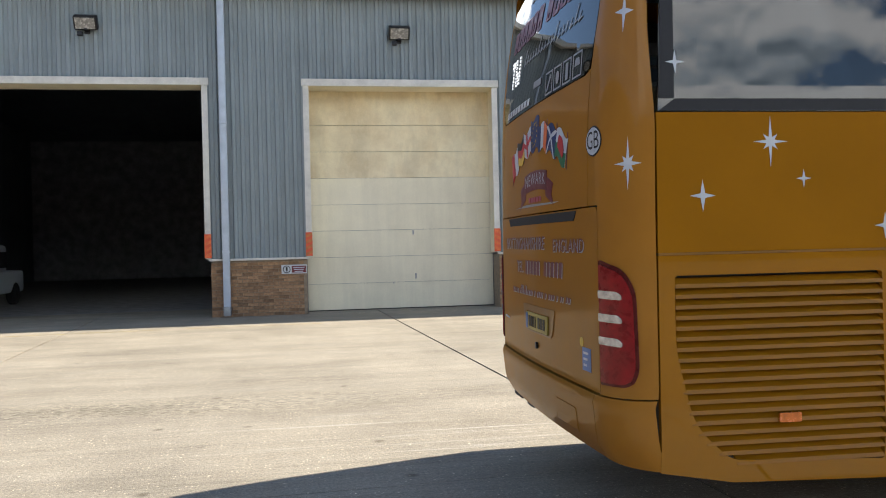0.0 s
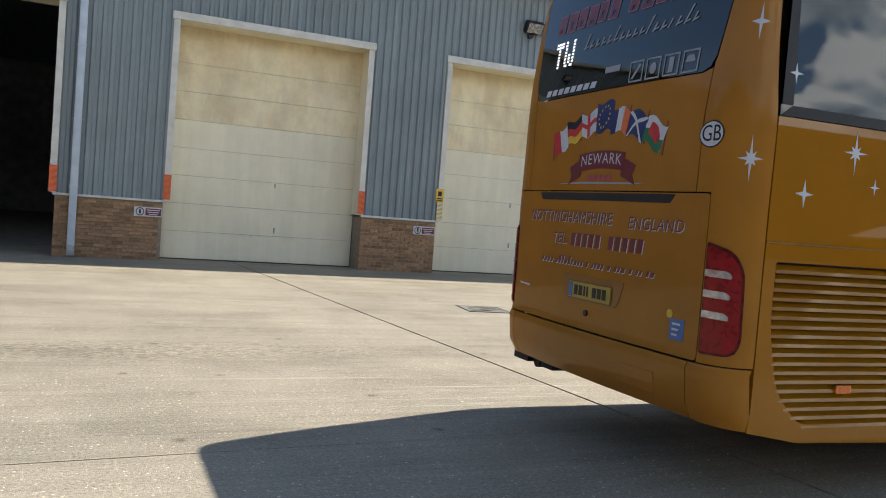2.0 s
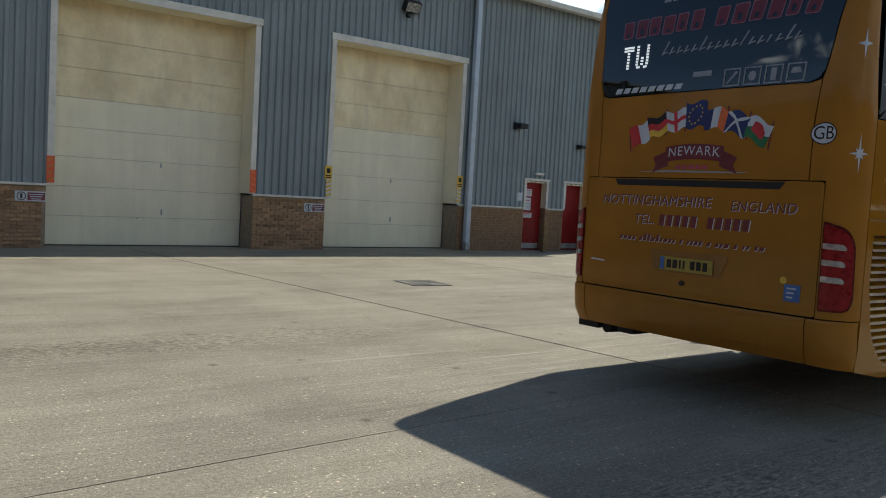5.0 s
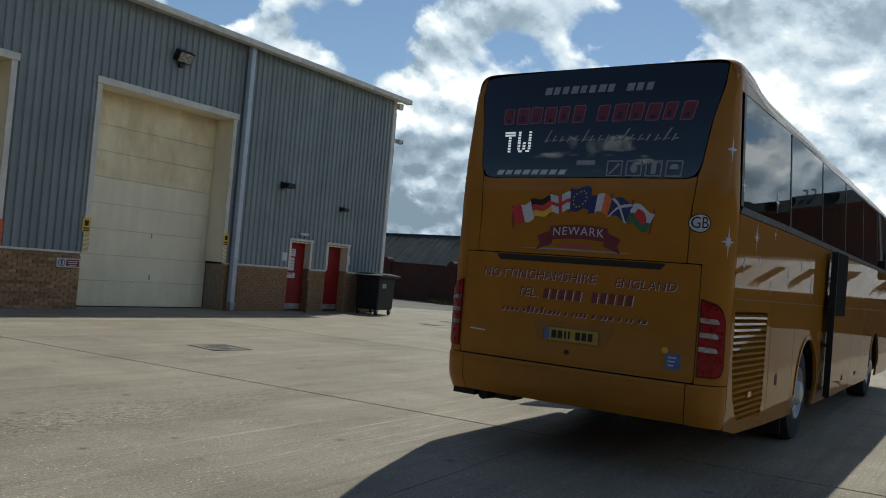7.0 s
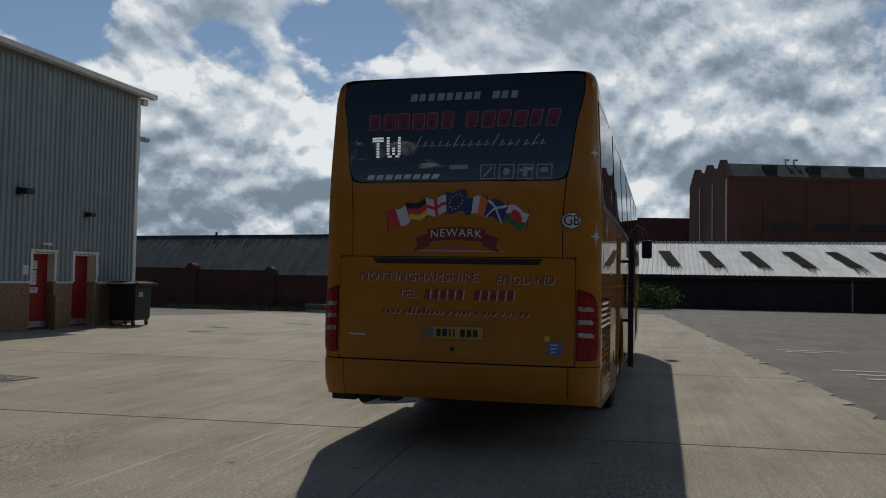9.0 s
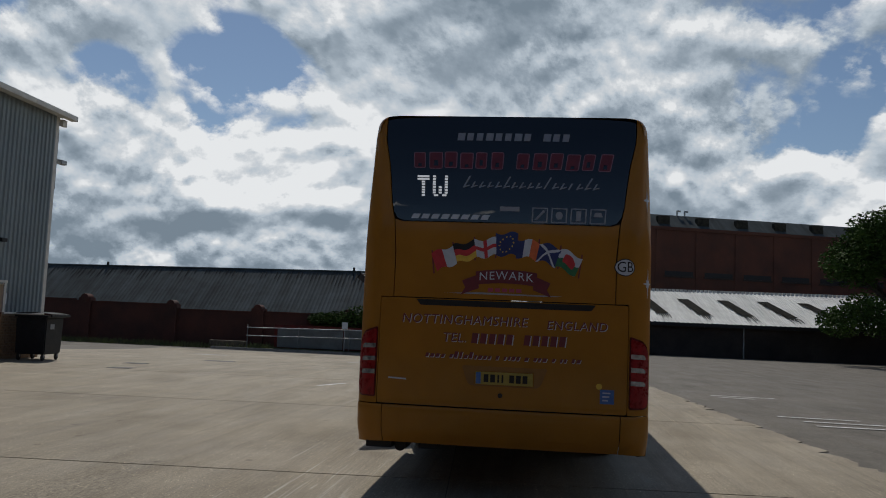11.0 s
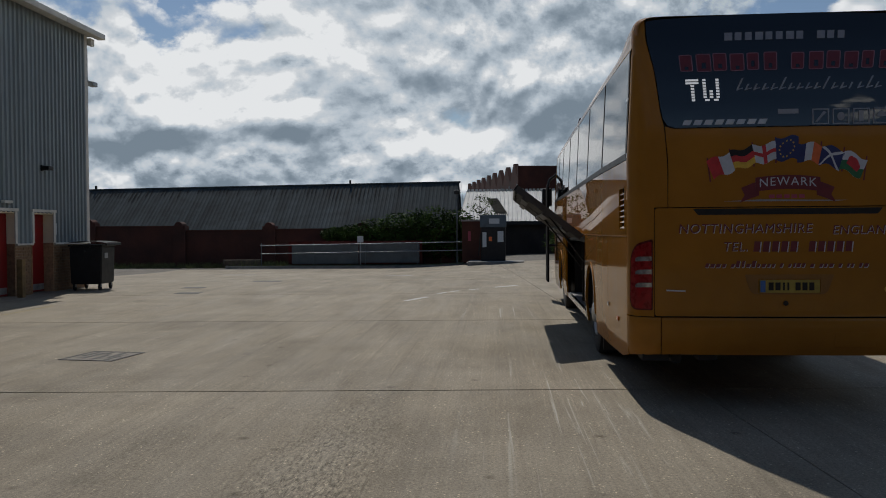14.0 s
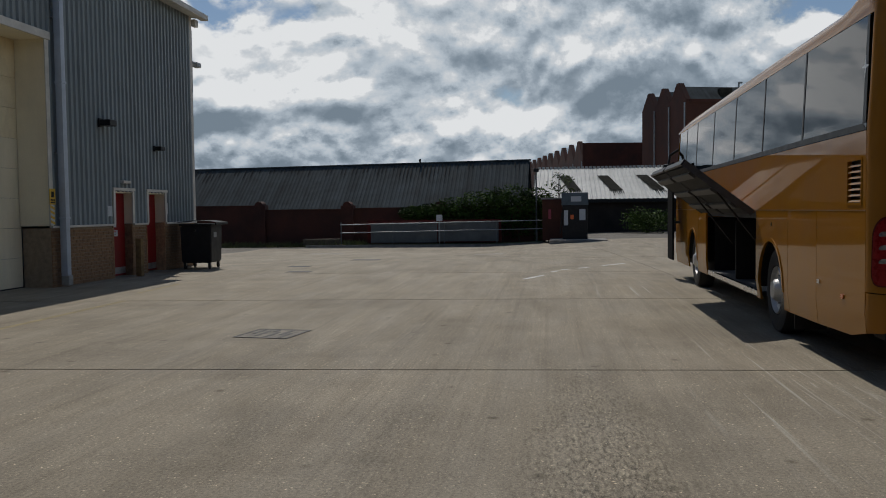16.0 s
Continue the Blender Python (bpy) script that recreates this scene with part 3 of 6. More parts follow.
# lamps at the corners
for flip in (1, -1):
    side = (lambda pts: pts) if flip == 1 else mirror_u
    lamp = smooth(part("tail_lamp", panel(side(lamp_right), rear, (0.04, 0.06), 0.03, lift=0.008), LENS_DARK, coach, "red lamp cluster with clear strips"))
    inner = rounded([(1.095, 0.858), (1.30, 0.858), (1.352, 0.91), (1.338, 1.29), (1.268, 1.383), (1.095, 1.425)], (0.02, 0.05, 0.06, 0.06, 0.06, 0.02))
    smooth(part("lens", panel(side(inner), rear, (0.04, 0.06), 0.008, lift=0.014), LENS_RED, lamp))
    for z0 in (1.035, 1.145, 1.255):
        strip = rounded([(1.092, z0 + 0.006), (1.27, z0), (1.275, z0 + 0.02), (1.24, z0 + 0.04), (1.092, z0 + 0.044)], (0.006, 0.01, 0.015, 0.015, 0.006), 3)
        smooth(part("lens", panel(side(strip), rear, (0.04, 0), 0.006, lift=0.019), LENS_CLEAR, lamp, "clear lens strip"))

# what is fixed to the tail
plate = part("number_plate", panel([(-0.206, 0.996), (0.274, 0.996), (0.274, 1.101), (-0.206, 1.101)], rear, (0.2, 0), 0.008, lift=0.014), PLATE_YELLOW, coach, "yellow plate with dark bars")
part("bar", panel([(-0.201, 1.001), (-0.161, 1.001), (-0.161, 1.096), (-0.201, 1.096)], rear, (0, 0), 0.002, lift=0.017), SKY_VINYL, plate)
for u0, u1 in ((-0.17, -0.13), (-0.115, -0.075), (-0.055, -0.04), (-0.02, -0.005), (0.045, 0.085), (0.10, 0.14), (0.155, 0.195)):
    part("bar", panel([(u0 + 0.034, 1.016), (u1 + 0.034, 1.016), (u1 + 0.034, 1.081), (u0 + 0.034, 1.081)], rear, (0, 0), 0.002, lift=0.017), BLACK, plate)
part("plate_recess", panel(rounded([(-0.266, 0.981), (0.334, 0.981), (0.394, 1.146), (-0.326, 1.146)], (0.05, 0.05, 0.02, 0.02)), rear, (0.2, 0), 0.004, holes=[[(-0.216, 0.991), (0.284, 0.991), (0.284, 1.106), (-0.216, 1.106)]], lift=0.005), GOLD_DIRTY, coach)
part("hatch_lock", cyl(bmesh.new(), (-0.012, -0.005, 0.908), (0.01, -0.005, 0.908), 0.02), BLACK, coach)
sticker = part("sticker", panel([(0.83, 0.882), (0.945, 0.882), (0.945, 0.998), (0.83, 0.998)], rear, (0, 0), 0.002, lift=0.003), SKY_VINYL, coach, "blue sticker with pale bars")
for k in range(3):
    part("bar", panel([(0.85, 0.965 - k * 0.03), (0.915 - 0.01 * k, 0.965 - k * 0.03), (0.915 - 0.01 * k, 0.977 - k * 0.03), (0.85, 0.977 - k * 0.03)], rear, (0, 0), 0.001, lift=0.005), WHITE_VINYL, sticker)
part("sticker", panel(rounded([(0.797, 0.998), (0.845, 0.998), (0.845, 1.046), (0.797, 1.046)], (0.024,) * 4), rear, (0, 0), 0.002, lift=0.003), YELLOW_VINYL, coach, "round yellow sticker")
part("badge", panel([(-0.955, 1.008), (-0.80, 1.002), (-0.80, 1.014), (-0.955, 1.020)], rear, (0, 0), 0.003, lift=0.005), WHITE_VINYL, coach)


def ellipse(cx, cz, rx, rz, n=20):
    return [(cx + rx * math.cos(2 * math.pi * i / n), cz + rz * math.sin(2 * math.pi * i / n)) for i in range(n)]


badge = part("country_sticker", panel(ellipse(1.022, 2.02, 0.100, 0.075), rear, (0.05, 0), 0.002, lift=0.003), BLACK, coach, "white oval country sticker")
part("backing", panel(ellipse(1.022, 2.02, 0.091, 0.067), rear, (0.05, 0), 0.002, lift=0.005), WHITE_VINYL, badge)
part("lettering", lettering("GB", 0.125, rear, (1.022, 2.02), lift=0.0065), BLACK, badge)

# bunting of flags over a scroll
FLAGS = (("v", (RED_VINYL, WHITE_VINYL)), ("h", (BLACK, RED_VINYL, YELLOW_VINYL)), ("cross", (WHITE_VINYL, RED_VINYL)), ("plain", (BLUE_VINYL,)), ("v", (BLUE_VINYL, WHITE_VINYL, ORANGE_VINYL)), ("saltire", (BLUE_VINYL, WHITE_VINYL)), ("h", (WHITE_VINYL, GREEN_VINYL)))


def flag_place(k):
    """An onto-the-tail map for flag k on its arc; a, b run from 0 to 1 over the flag."""
    mid, width = (k - 3) * 0.175 + 0.015, 0.178

    def at(a, b, d=0.0):
        u = mid + (a - 0.5) * width
        drop = 0.15 * (abs(u - 0.015) / 0.61) ** 2.0
        wave = 0.016 * math.sin(a * 6.3 + k)
        return rear(u + (b - 0.5) * u * 0.10, (2.185 if k == 3 else 2.160) - drop + wave + (b - 0.5) * (0.19 if k == 3 else 0.15), d)
    return at


for k, (style, mats) in enumerate(FLAGS):
    at = flag_place(k)
    square = [(0, 0), (1, 0), (1, 1), (0, 1)]
    flag = part("flag_decal", panel(square, at, (0.125, 0.25), 0.002, lift=0.003), mats[0], coach, "small printed flag")
    if style == "v":
        n = len(mats)
        for i in range(1, n):
            part("stripe", panel([(i / n, 0), ((i + 1) / n, 0), ((i + 1) / n, 1), (i / n, 1)], at, (0.125, 0), 0.001, lift=0.0045), mats[i], flag)
    elif style == "h":
        n = len(mats)
        for i in range(1, n):
            part("stripe", panel([(0, 1 - (i + 1) / n), (1, 1 - (i + 1) / n), (1, 1 - i / n), (0, 1 - i / n)], at, (0.125, 0), 0.001, lift=0.0045), mats[i], flag)
        if k == 6:
            part("emblem", panel(rounded([(0.25, 0.3), (0.75, 0.28), (0.8, 0.6), (0.6, 0.85), (0.3, 0.75)], (0.08,) * 5), at, (0.125, 0), 0.001, lift=0.006), RED_VINYL, flag)
    elif style == "cross":
        part("stripe", panel([(0, 0.4), (1, 0.4), (1, 0.6), (0, 0.6)], at, (0.125, 0), 0.001, lift=0.0045), mats[1], flag)
        part("stripe", panel([(0.42, 0), (0.58, 0), (0.58, 1), (0.42, 1)], at, (0, 0.25), 0.001, lift=0.0055), mats[1], flag)
    elif style == "saltire":
        part("stripe", panel([(0, 0), (0.14, 0), (1, 1), (0.86, 1)], at, (0.125, 0.25), 0.001, lift=0.0045), mats[1], flag)
        part("stripe", panel([(0, 1), (0.86, 0), (1, 0), (0.14, 1)], at, (0.125, 0.25), 0.001, lift=0.0055), mats[1], flag)
    else:
        for i in range(12):
            a = i * math.pi / 6
            part("spot", panel(ellipse(0.5 + 0.33 * math.cos(a), 0.5 + 0.33 * math.sin(a), 0.035, 0.04, 6), at, (0, 0), 0.001, lift=0.0045), YELLOW_VINYL, flag)
for k in range(8):
    u = (k - 3.5) * 0.175 + 0.015
    z = 2.265 - 0.15 * (abs(u - 0.015) / 0.61) ** 2
    part("flag_pole", panel([(u - 0.006, z - 0.20), (u + 0.006, z - 0.20), (u * 1.04 + 0.006, z), (u * 1.04 - 0.006, z)], rear, (0, 0), 0.001, lift=0.002), MAROON_VINYL, coach)


def scroll(a, b, d=0.0):
    return rear(a * 0.96 + 0.022, 1.905 - 0.28 * a * a + b, d)


ribbon = part("scroll_decal", panel([(-0.27, -0.055), (0.27, -0.055), (0.27, 0.06), (-0.27, 0.06)], scroll, (0.06, 0), 0.002, lift=0.004), MAROON_VINYL, coach, "maroon scroll with pale lettering")
for s in (1, -1):
    tail = [(0.24 * s, -0.09), (0.40 * s, -0.12), (0.36 * s, -0.065), (0.39 * s, 0.0), (0.24 * s, 0.03)]
    part("scroll_end", panel(tail if s == 1 else tail[::-1], scroll, (0.06, 0), 0.002, lift=0.003), MAROON_VINYL, ribbon)
part("lettering", lettering("NEWARK", 0.10, rear, (0.021, 1.912), lift=0.006, spread=1.15, bend=0.28), WHITE_VINYL, ribbon)
for u0 in (-0.13, -0.07, -0.01, 0.05, 0.11):
    part("bar", panel([(u0, 1.775), (u0 + 0.045, 1.775), (u0 + 0.045, 1.805), (u0, 1.805)], rear, (0, 0), 0.001, lift=0.003), PINK_VINYL, coach)
part("pinstripe", panel([(-0.50, 1.752), (0.40, 1.748), (0.50, 1.756), (-0.20, 1.766)], rear, (0.2, 0), 0.001, lift=0.003), GREY_VINYL, coach)

# words on the hatch
for text, u, z, size in (("NOTTINGHAMSHIRE", -0.325, 1.525, 0.109), ("ENGLAND", 0.625, 1.51, 0.102), ("TEL.", -0.40, 1.375, 0.105)):
    part("lettering", lettering(text, size, rear, (u + 0.006, z - 0.005), lift=0.0025, shear=0.12, spread=1.08), WHITE_VINYL, coach)
    part("lettering", lettering(text, size, rear, (u, z), lift=0.004, shear=0.12, spread=1.08), MAROON_VINYL, coach)
for k in range(11):
    if k == 5:
        continue
    u = -0.255 + k * 0.0735
    part("bar", panel([(u, 1.335), (u + 0.05, 1.335), (u + 0.06, 1.42), (u + 0.01, 1.42)], rear, (0, 0), 0.001, lift=0.003), MAROON_VINYL, coach)
    part("bar", panel([(u + 0.05, 1.33), (u + 0.058, 1.33), (u + 0.068, 1.415), (u + 0.06, 1.415)], rear, (0, 0), 0.001, lift=0.003), WHITE_VINYL, coach)
random.seed(5)
u = -0.645
while u < 0.66:
    w = random.uniform(0.016, 0.034)
    h = random.choice((0.030, 0.030, 0.034, 0.055))
    for shift, lift, mat in ((0.005, 0.0025, WHITE_VINYL), (0.0, 0.004, MAROON_VINYL)):
        part("bar", panel([(u + shift, 1.205 - shift), (u + w + shift, 1.205 - shift), (u + w + 0.012 + shift, 1.205 + h - shift), (u + 0.012 + shift, 1.205 + h - shift)], rear, (0, 0), 0.001, lift=lift), mat, coach)
    u += w + random.choice((0.014, 0.016, 0.018, 0.045))


def word_bars(spans, z, h, mat, slant=0.15, lift=0.004):
    for u0, u1 in spans:
        part("bar", panel([(u0, z), (u1, z), (u1 + slant * h, z + h), (u0 + slant * h, z + h)], rear, (0.2, 0), 0.001, lift=lift), mat, rear_window)


# window graphics: plain shapes in place of names
word_bars([(-0.41 + 0.075 * i, -0.41 + 0.075 * i + (0.050 if i % 3 else 0.058)) for i in range(12) if i != 8], 3.105, 0.07, GREY_VINYL, 0.1)
LETTER_AT = [-0.775 + 0.127 * k for k in range(6)] + [0.065 + 0.132 * k for k in range(6)]
for k, u0 in enumerate(LETTER_AT):
    # one pale-edged maroon block a letter, narrowed and notched in turn
    w, z0, z1 = (0.098, 0.112, 0.104, 0.108, 0.092, 0.100)[k % 6], 2.845 - 0.006 * (k % 2), 2.990 + 0.004 * (k % 3)
    block = rounded([(u0, z0), (u0 + w, z0), (u0 + w + 0.008, z1), (u0 + 0.008, z1)], (0.014,) * 4, 2)
    inner = rounded([(u0 + 0.006, z0 + 0.006), (u0 + w - 0.006, z0 + 0.006), (u0 + w + 0.001, z1 - 0.006), (u0 + 0.014, z1 - 0.006)], (0.010,) * 4, 2)
    part("letter_edge", panel(block, rear, (0.2, 0), 0.001, holes=[inner], lift=0.004), FADED_PINK, rear_window)
    cut = (0.30, 0.55, 0.42)[k % 3]
    notch = [(u0 + w * 0.36, z0 + 0.145 * cut * 0.35), (u0 + w * 0.66, z0 + 0.145 * cut * 0.35), (u0 + w * 0.68, z0 + 0.145 * cut), (u0 + w * 0.40, z0 + 0.145 * cut)]
    part("letter_block", panel(inner, rear, (0.2, 0), 0.001, holes=[notch], lift=0.003), MAROON_VINYL, rear_window)
for k in range(17):
    # a slanted handwritten line, as joined strokes
    u0, tall = -0.365 + 0.066 * k, 0.055 if k % 5 else 0.105
    part("stroke", panel([(u0, 2.672), (u0 + 0.014, 2.672), (u0 + 0.014 + 0.5 * tall, 2.672 + tall), (u0 + 0.5 * tall, 2.672 + tall)], rear, (0, 0), 0.001, lift=0.004), GREY_VINYL, rear_window)
    if k not in (10, 13):
        part("stroke", panel([(u0 + 0.008, 2.674), (u0 + 0.058, 2.688), (u0 + 0.056, 2.697), (u0 + 0.006, 2.684)], rear, (0, 0), 0.001, lift=0.005), GREY_VINYL, rear_window)
word_bars([(-0.80 + 0.084 * i, -0.80 + 0.084 * i + 0.062) for i in range(8)], 2.390, 0.042, WHITE_VINYL, 0.5)
word_bars([(-0.05, 0.11)], 2.470, 0.04, GREY_VINYL, 0)
for k in range(8):
    stem = [(-0.745, -0.645)] if k > 5 else [(-0.708, -0.682)]
    valley = [(-0.605, -0.570), (-0.535, -0.50)] if k == 0 else [(-0.615, -0.590), (-0.566, -0.540), (-0.515, -0.490)] if k < 4 else [(-0.615, -0.590), (-0.515, -0.490)]
    word_bars(stem + valley, 2.59 + k * 0.0243, 0.0165, LED, 0)
for k in range(4):
    u = 0.215 + k * 0.158
    frame_out, frame_in = [(u, 2.378), (u + 0.13, 2.378), (u + 0.13, 2.508), (u, 2.508)], [(u + 0.01, 2.388), (u + 0.12, 2.388), (u + 0.12, 2.498), (u + 0.01, 2.498)]
    part("pictogram", panel(frame_out, rear, (0, 0), 0.001, holes=[frame_in], lift=0.004), GREY_VINYL, rear_window)
    inner = ([(u + 0.02, 2.398), (u + 0.04, 2.398), (u + 0.11, 2.478), (u + 0.09, 2.488)], ellipse(u + 0.065, 2.443, 0.03, 0.035, 12), [(u + 0.045, 2.398), (u + 0.085, 2.398), (u + 0.085, 2.488), (u + 0.045, 2.488)], rounded([(u + 0.025, 2.438), (u + 0.105, 2.438), (u + 0.09, 2.478), (u + 0.04, 2.478)], (0.01,) * 4))[k]
    part("pictogram", panel(inner, rear, (0, 0), 0.001, lift=0.004), GREY_VINYL, rear_window)

# flanks
def arch(cx, r, base, x0, x1, z_top):
    """A flank panel outline with a wheel arch cut into its lower edge."""
    a0 = math.asin((base - 0.51) / r)
    arc = [(cx - r * math.cos(a0 + (math.pi - 2 * a0) * i / 20), 0.51 + r * math.sin(a0 + (math.pi - 2 * a0) * i / 20)) for i in range(21)]
    return [(x0, base)] + arc + [(x1, base), (x1, z_top), (x0, z_top)]


BELT = 1.46
grille_hole = rounded([(0.60, 0.49), (1.385, 0.455), (1.38, 1.365), (0.335, 1.365), (0.335, 1.02), (0.42, 0.66)], (0.06, 0.02, 0.02, 0.02, 0.08, 0.1))
for flank, bay in ((offside, False), (nearside, True)):
    tail_cut = [(0.257, 0.445), (0.62, 0.38), (1.535, 0.355), (1.535, BELT), (0.257, BELT)]
    smooth(part("side_panel", panel(tail_cut, flank, (0, 0.2), 0.03, holes=[] if bay else [grille_hole]), GOLD, coach))
    smooth(part("side_panel", panel([(1.545, 0.355), (2.56, 0.34), (2.56, BELT), (1.545, BELT)], flank, (0, 0.2), 0.03), GOLD, coach))
    smooth(part("wheel_arch_panel", panel(arch(REAR_WHEEL, 0.60, 0.34, 2.57, 4.10, BELT), flank, (0, 0.2), 0.03), GOLD, coach))
    if not bay:
        for x0, x1 in ((4.11, 5.36), (5.37, 6.62), (6.63, 7.88)):
            smooth(part("luggage_door", panel([(x0, 0.34), (x1, 0.34), (x1, BELT), (x0, BELT)], flank, (0, 0.2), 0.03), GOLD, coach))
            part("latch", panel(rounded([((x0 + x1) / 2 - 0.05, 0.5), ((x0 + x1) / 2 + 0.05, 0.5), ((x0 + x1) / 2 + 0.05, 0.56), ((x0 + x1) / 2 - 0.05, 0.56)], (0.015,) * 4), flank, (0, 0), 0.01, lift=0.008), BLACK, coach)
    smooth(part("side_panel", panel([(7.89, 0.34), (8.68, 0.34), (8.68, BELT), (7.89, BELT)], flank, (0, 0.2), 0.03), GOLD, coach))
    smooth(part("wheel_arch_panel", panel(arch(FRONT_WHEEL, 0.60, 0.34, 8.69, 10.19, BELT), flank, (0, 0.2), 0.03), GOLD, coach))
    smooth(part("side_panel", panel([(10.20, 0.34), (11.74, 0.34), (11.74, BELT), (10.20, BELT)], flank, (0, 0.2), 0.03), GOLD, coach))
    vent_hole = [(0.36, 1.53), (0.68, 1.53), (0.68, 1.89), (0.36, 1.89)]
    smooth(part("waist_panel", panel([(0.257, BELT + 0.012), (11.66, BELT + 0.012), (11.60, WIN_LOW - 0.005), (0.262, WIN_LOW - 0.005)], flank, (2.05, 0.15), 0.03, holes=[vent_hole] if bay else []), GOLD, coach))
    part("belt_strip", panel([(0.26, BELT + 0.001), (11.7, BELT + 0.001), (11.7, BELT + 0.011), (0.26, BELT + 0.011)], flank, (2.05, 0), 0.02, lift=0.003), GOLD_DIRTY, coach)
    # glazing
    edges = [0.30, 2.05, 3.80, 5.55, 7.30, 9.05, 10.35, 11.45]
    for i, (x0, x1) in enumerate(zip(edges, edges[1:])):
        lean0 = 0.02 if i == 0 else 0.0
        lean1 = -0.10 if i == len(edges) - 2 else 0.0
        pane = part("side_window", panel([(x0 - (0.03 if i == 0 else 0), WIN_LOW), (x1 - 0.012, WIN_LOW), (x1 - 0.012 + lean1, WIN_TOP - 0.005), (x0 + lean0, WIN_TOP - 0.005)], flank, (0, 0.25), 0.012, lift=-0.002), WINDOW, coach)
        pane.visible_shadow = False
        part("window_post", panel([(x1 - 0.06, WIN_LOW), (x1 + 0.05, WIN_LOW), (x1 + 0.05, WIN_TOP - 0.01), (x1 - 0.06, WIN_TOP - 0.01)], flank, (0, 0.25), 0.02, lift=-0.018), BLACK, coach)
        if i < len(edges) - 2:
            part("window_joint", panel([(x1 - 0.028, WIN_LOW + 0.06), (x1 + 0.016, WIN_LOW + 0.06), (x1 + 0.016, WIN_TOP - 0.01), (x1 - 0.028, WIN_TOP - 0.01)], flank, (0, 0.25), 0.003, lift=0.002), BLACK, coach)
    part("window_band", panel([(0.28, WIN_LOW), (11.5, WIN_LOW), (11.5, WIN_LOW + 0.10), (0.28, WIN_LOW + 0.10)], flank, (2.05, 0), 0.004, lift=-0.02), BLACK, coach)

    rim = [(0.274, WIN_LOW + 0.002), (11.44, WIN_LOW + 0.002), (11.44, WIN_LOW + 0.058), (0.352, WIN_LOW + 0.058)]
    part("window_margin", panel(rim, flank, (2.05, 0), 0.003, lift=0.002), BLACK, coach)
    part("window_margin", panel([(0.276, WIN_LOW + 0.06), (0.350, WIN_LOW + 0.06), (0.372, WIN_TOP - 0.01), (0.322, WIN_TOP - 0.01)], flank, (0, 0.2), 0.003, lift=0.002), BLACK, coach)

# louvred grille by the engine
grille = part("engine_grille", panel(grille_hole, offside, (0, 0.3), 0.004, lift=-0.055), BLACK, coach, "gold louvres over a dark opening")


def grille_span(z):
    lo = float(np.interp(z, (0.47, 0.56, 0.66, 0.84, 1.02, 1.365), (0.66, 0.50, 0.415, 0.365, 0.338, 0.338)))
    return lo, 1.382


for k in range(18):
    z = 0.487 + k * 0.0495
    x0, x1 = grille_span(z)
    bm = bmesh.new()
    prof = ((0.004, z - 0.022), (-0.004, z - 0.004), (-0.040, z + 0.024), (-0.044, z + 0.018), (-0.010, z - 0.016))
    rows = [[bm.verts.new((x, -(half(z) * taper(x) + d), zz)) for d, zz in prof] for x in (x0, x1)]
    for i in range(len(prof)):
        j = (i + 1) % len(prof)
        bm.faces.new((rows[0][i], rows[0][j], rows[1][j], rows[1][i]))
    bm.faces.new(rows[0]), bm.faces.new(rows[1])
    part("slat", bm, GOLD, grille)
reflector = part("reflector", panel(rounded([(0.835, 0.66), (0.945, 0.66), (0.945, 0.705), (0.835, 0.705)], (0.008,) * 4), offside, (0, 0), 0.012, lift=0.014), AMBER, coach, "amber side reflector")
part("side_flap_lock", panel(rounded([(1.82, 0.70), (1.90, 0.70), (1.90, 0.80), (1.82, 0.80)], (0.015,) * 4), offside, (0, 0), 0.004, lift=0.004), BLACK, coach)
vent = part("side_vent", panel([(0.355, 1.525), (0.685, 1.525), (0.685, 1.895), (0.355, 1.895)], nearside, (0, 0), 0.004, lift=-0.05), BLACK, coach, "gold louvred air vent")
part("frame", panel([(0.34, 1.51), (0.70, 1.51), (0.70, 1.91), (0.34, 1.91)], nearside, (0, 0), 0.012, holes=[[(0.362, 1.532), (0.678, 1.532), (0.678, 1.888), (0.362, 1.888)]], lift=0.006), GOLD, vent)
for k in range(7):
    z = 1.55 + k * 0.05
    bm = bmesh.new()
    prof = ((0.004, z - 0.014), (-0.006, z + 0.004), (-0.04, z + 0.018), (-0.04, z + 0.012), (-0.01, z - 0.008))
    rows = [[bm.verts.new((x, half(z) * taper(x) + d, zz)) for d, zz in prof] for x in (0.365, 0.675)]
    for i in range(len(prof)):
        j = (i + 1) % len(prof)
        bm.faces.new((rows[0][i], rows[0][j], rows[1][j], rows[1][i]))
    part("slat", bm, GOLD, vent)
for x, z, mat in ((0.78, 0.70, AMBER), (1.45, 0.78, CHROME)):
    part("side_marker", panel(rounded([(x - 0.035, z - 0.02), (x + 0.035, z - 0.02), (x + 0.035, z + 0.02), (x - 0.035, z + 0.02)], (0.006,) * 4), nearside, (0, 0), 0.01, lift=0.012), mat, coach)
part("filler_catch", panel([(3.28, 1.28), (3.31, 1.28), (3.31, 1.32), (3.28, 1.32)], nearside, (0, 0), 0.006, lift=0.006), BLACK, coach)


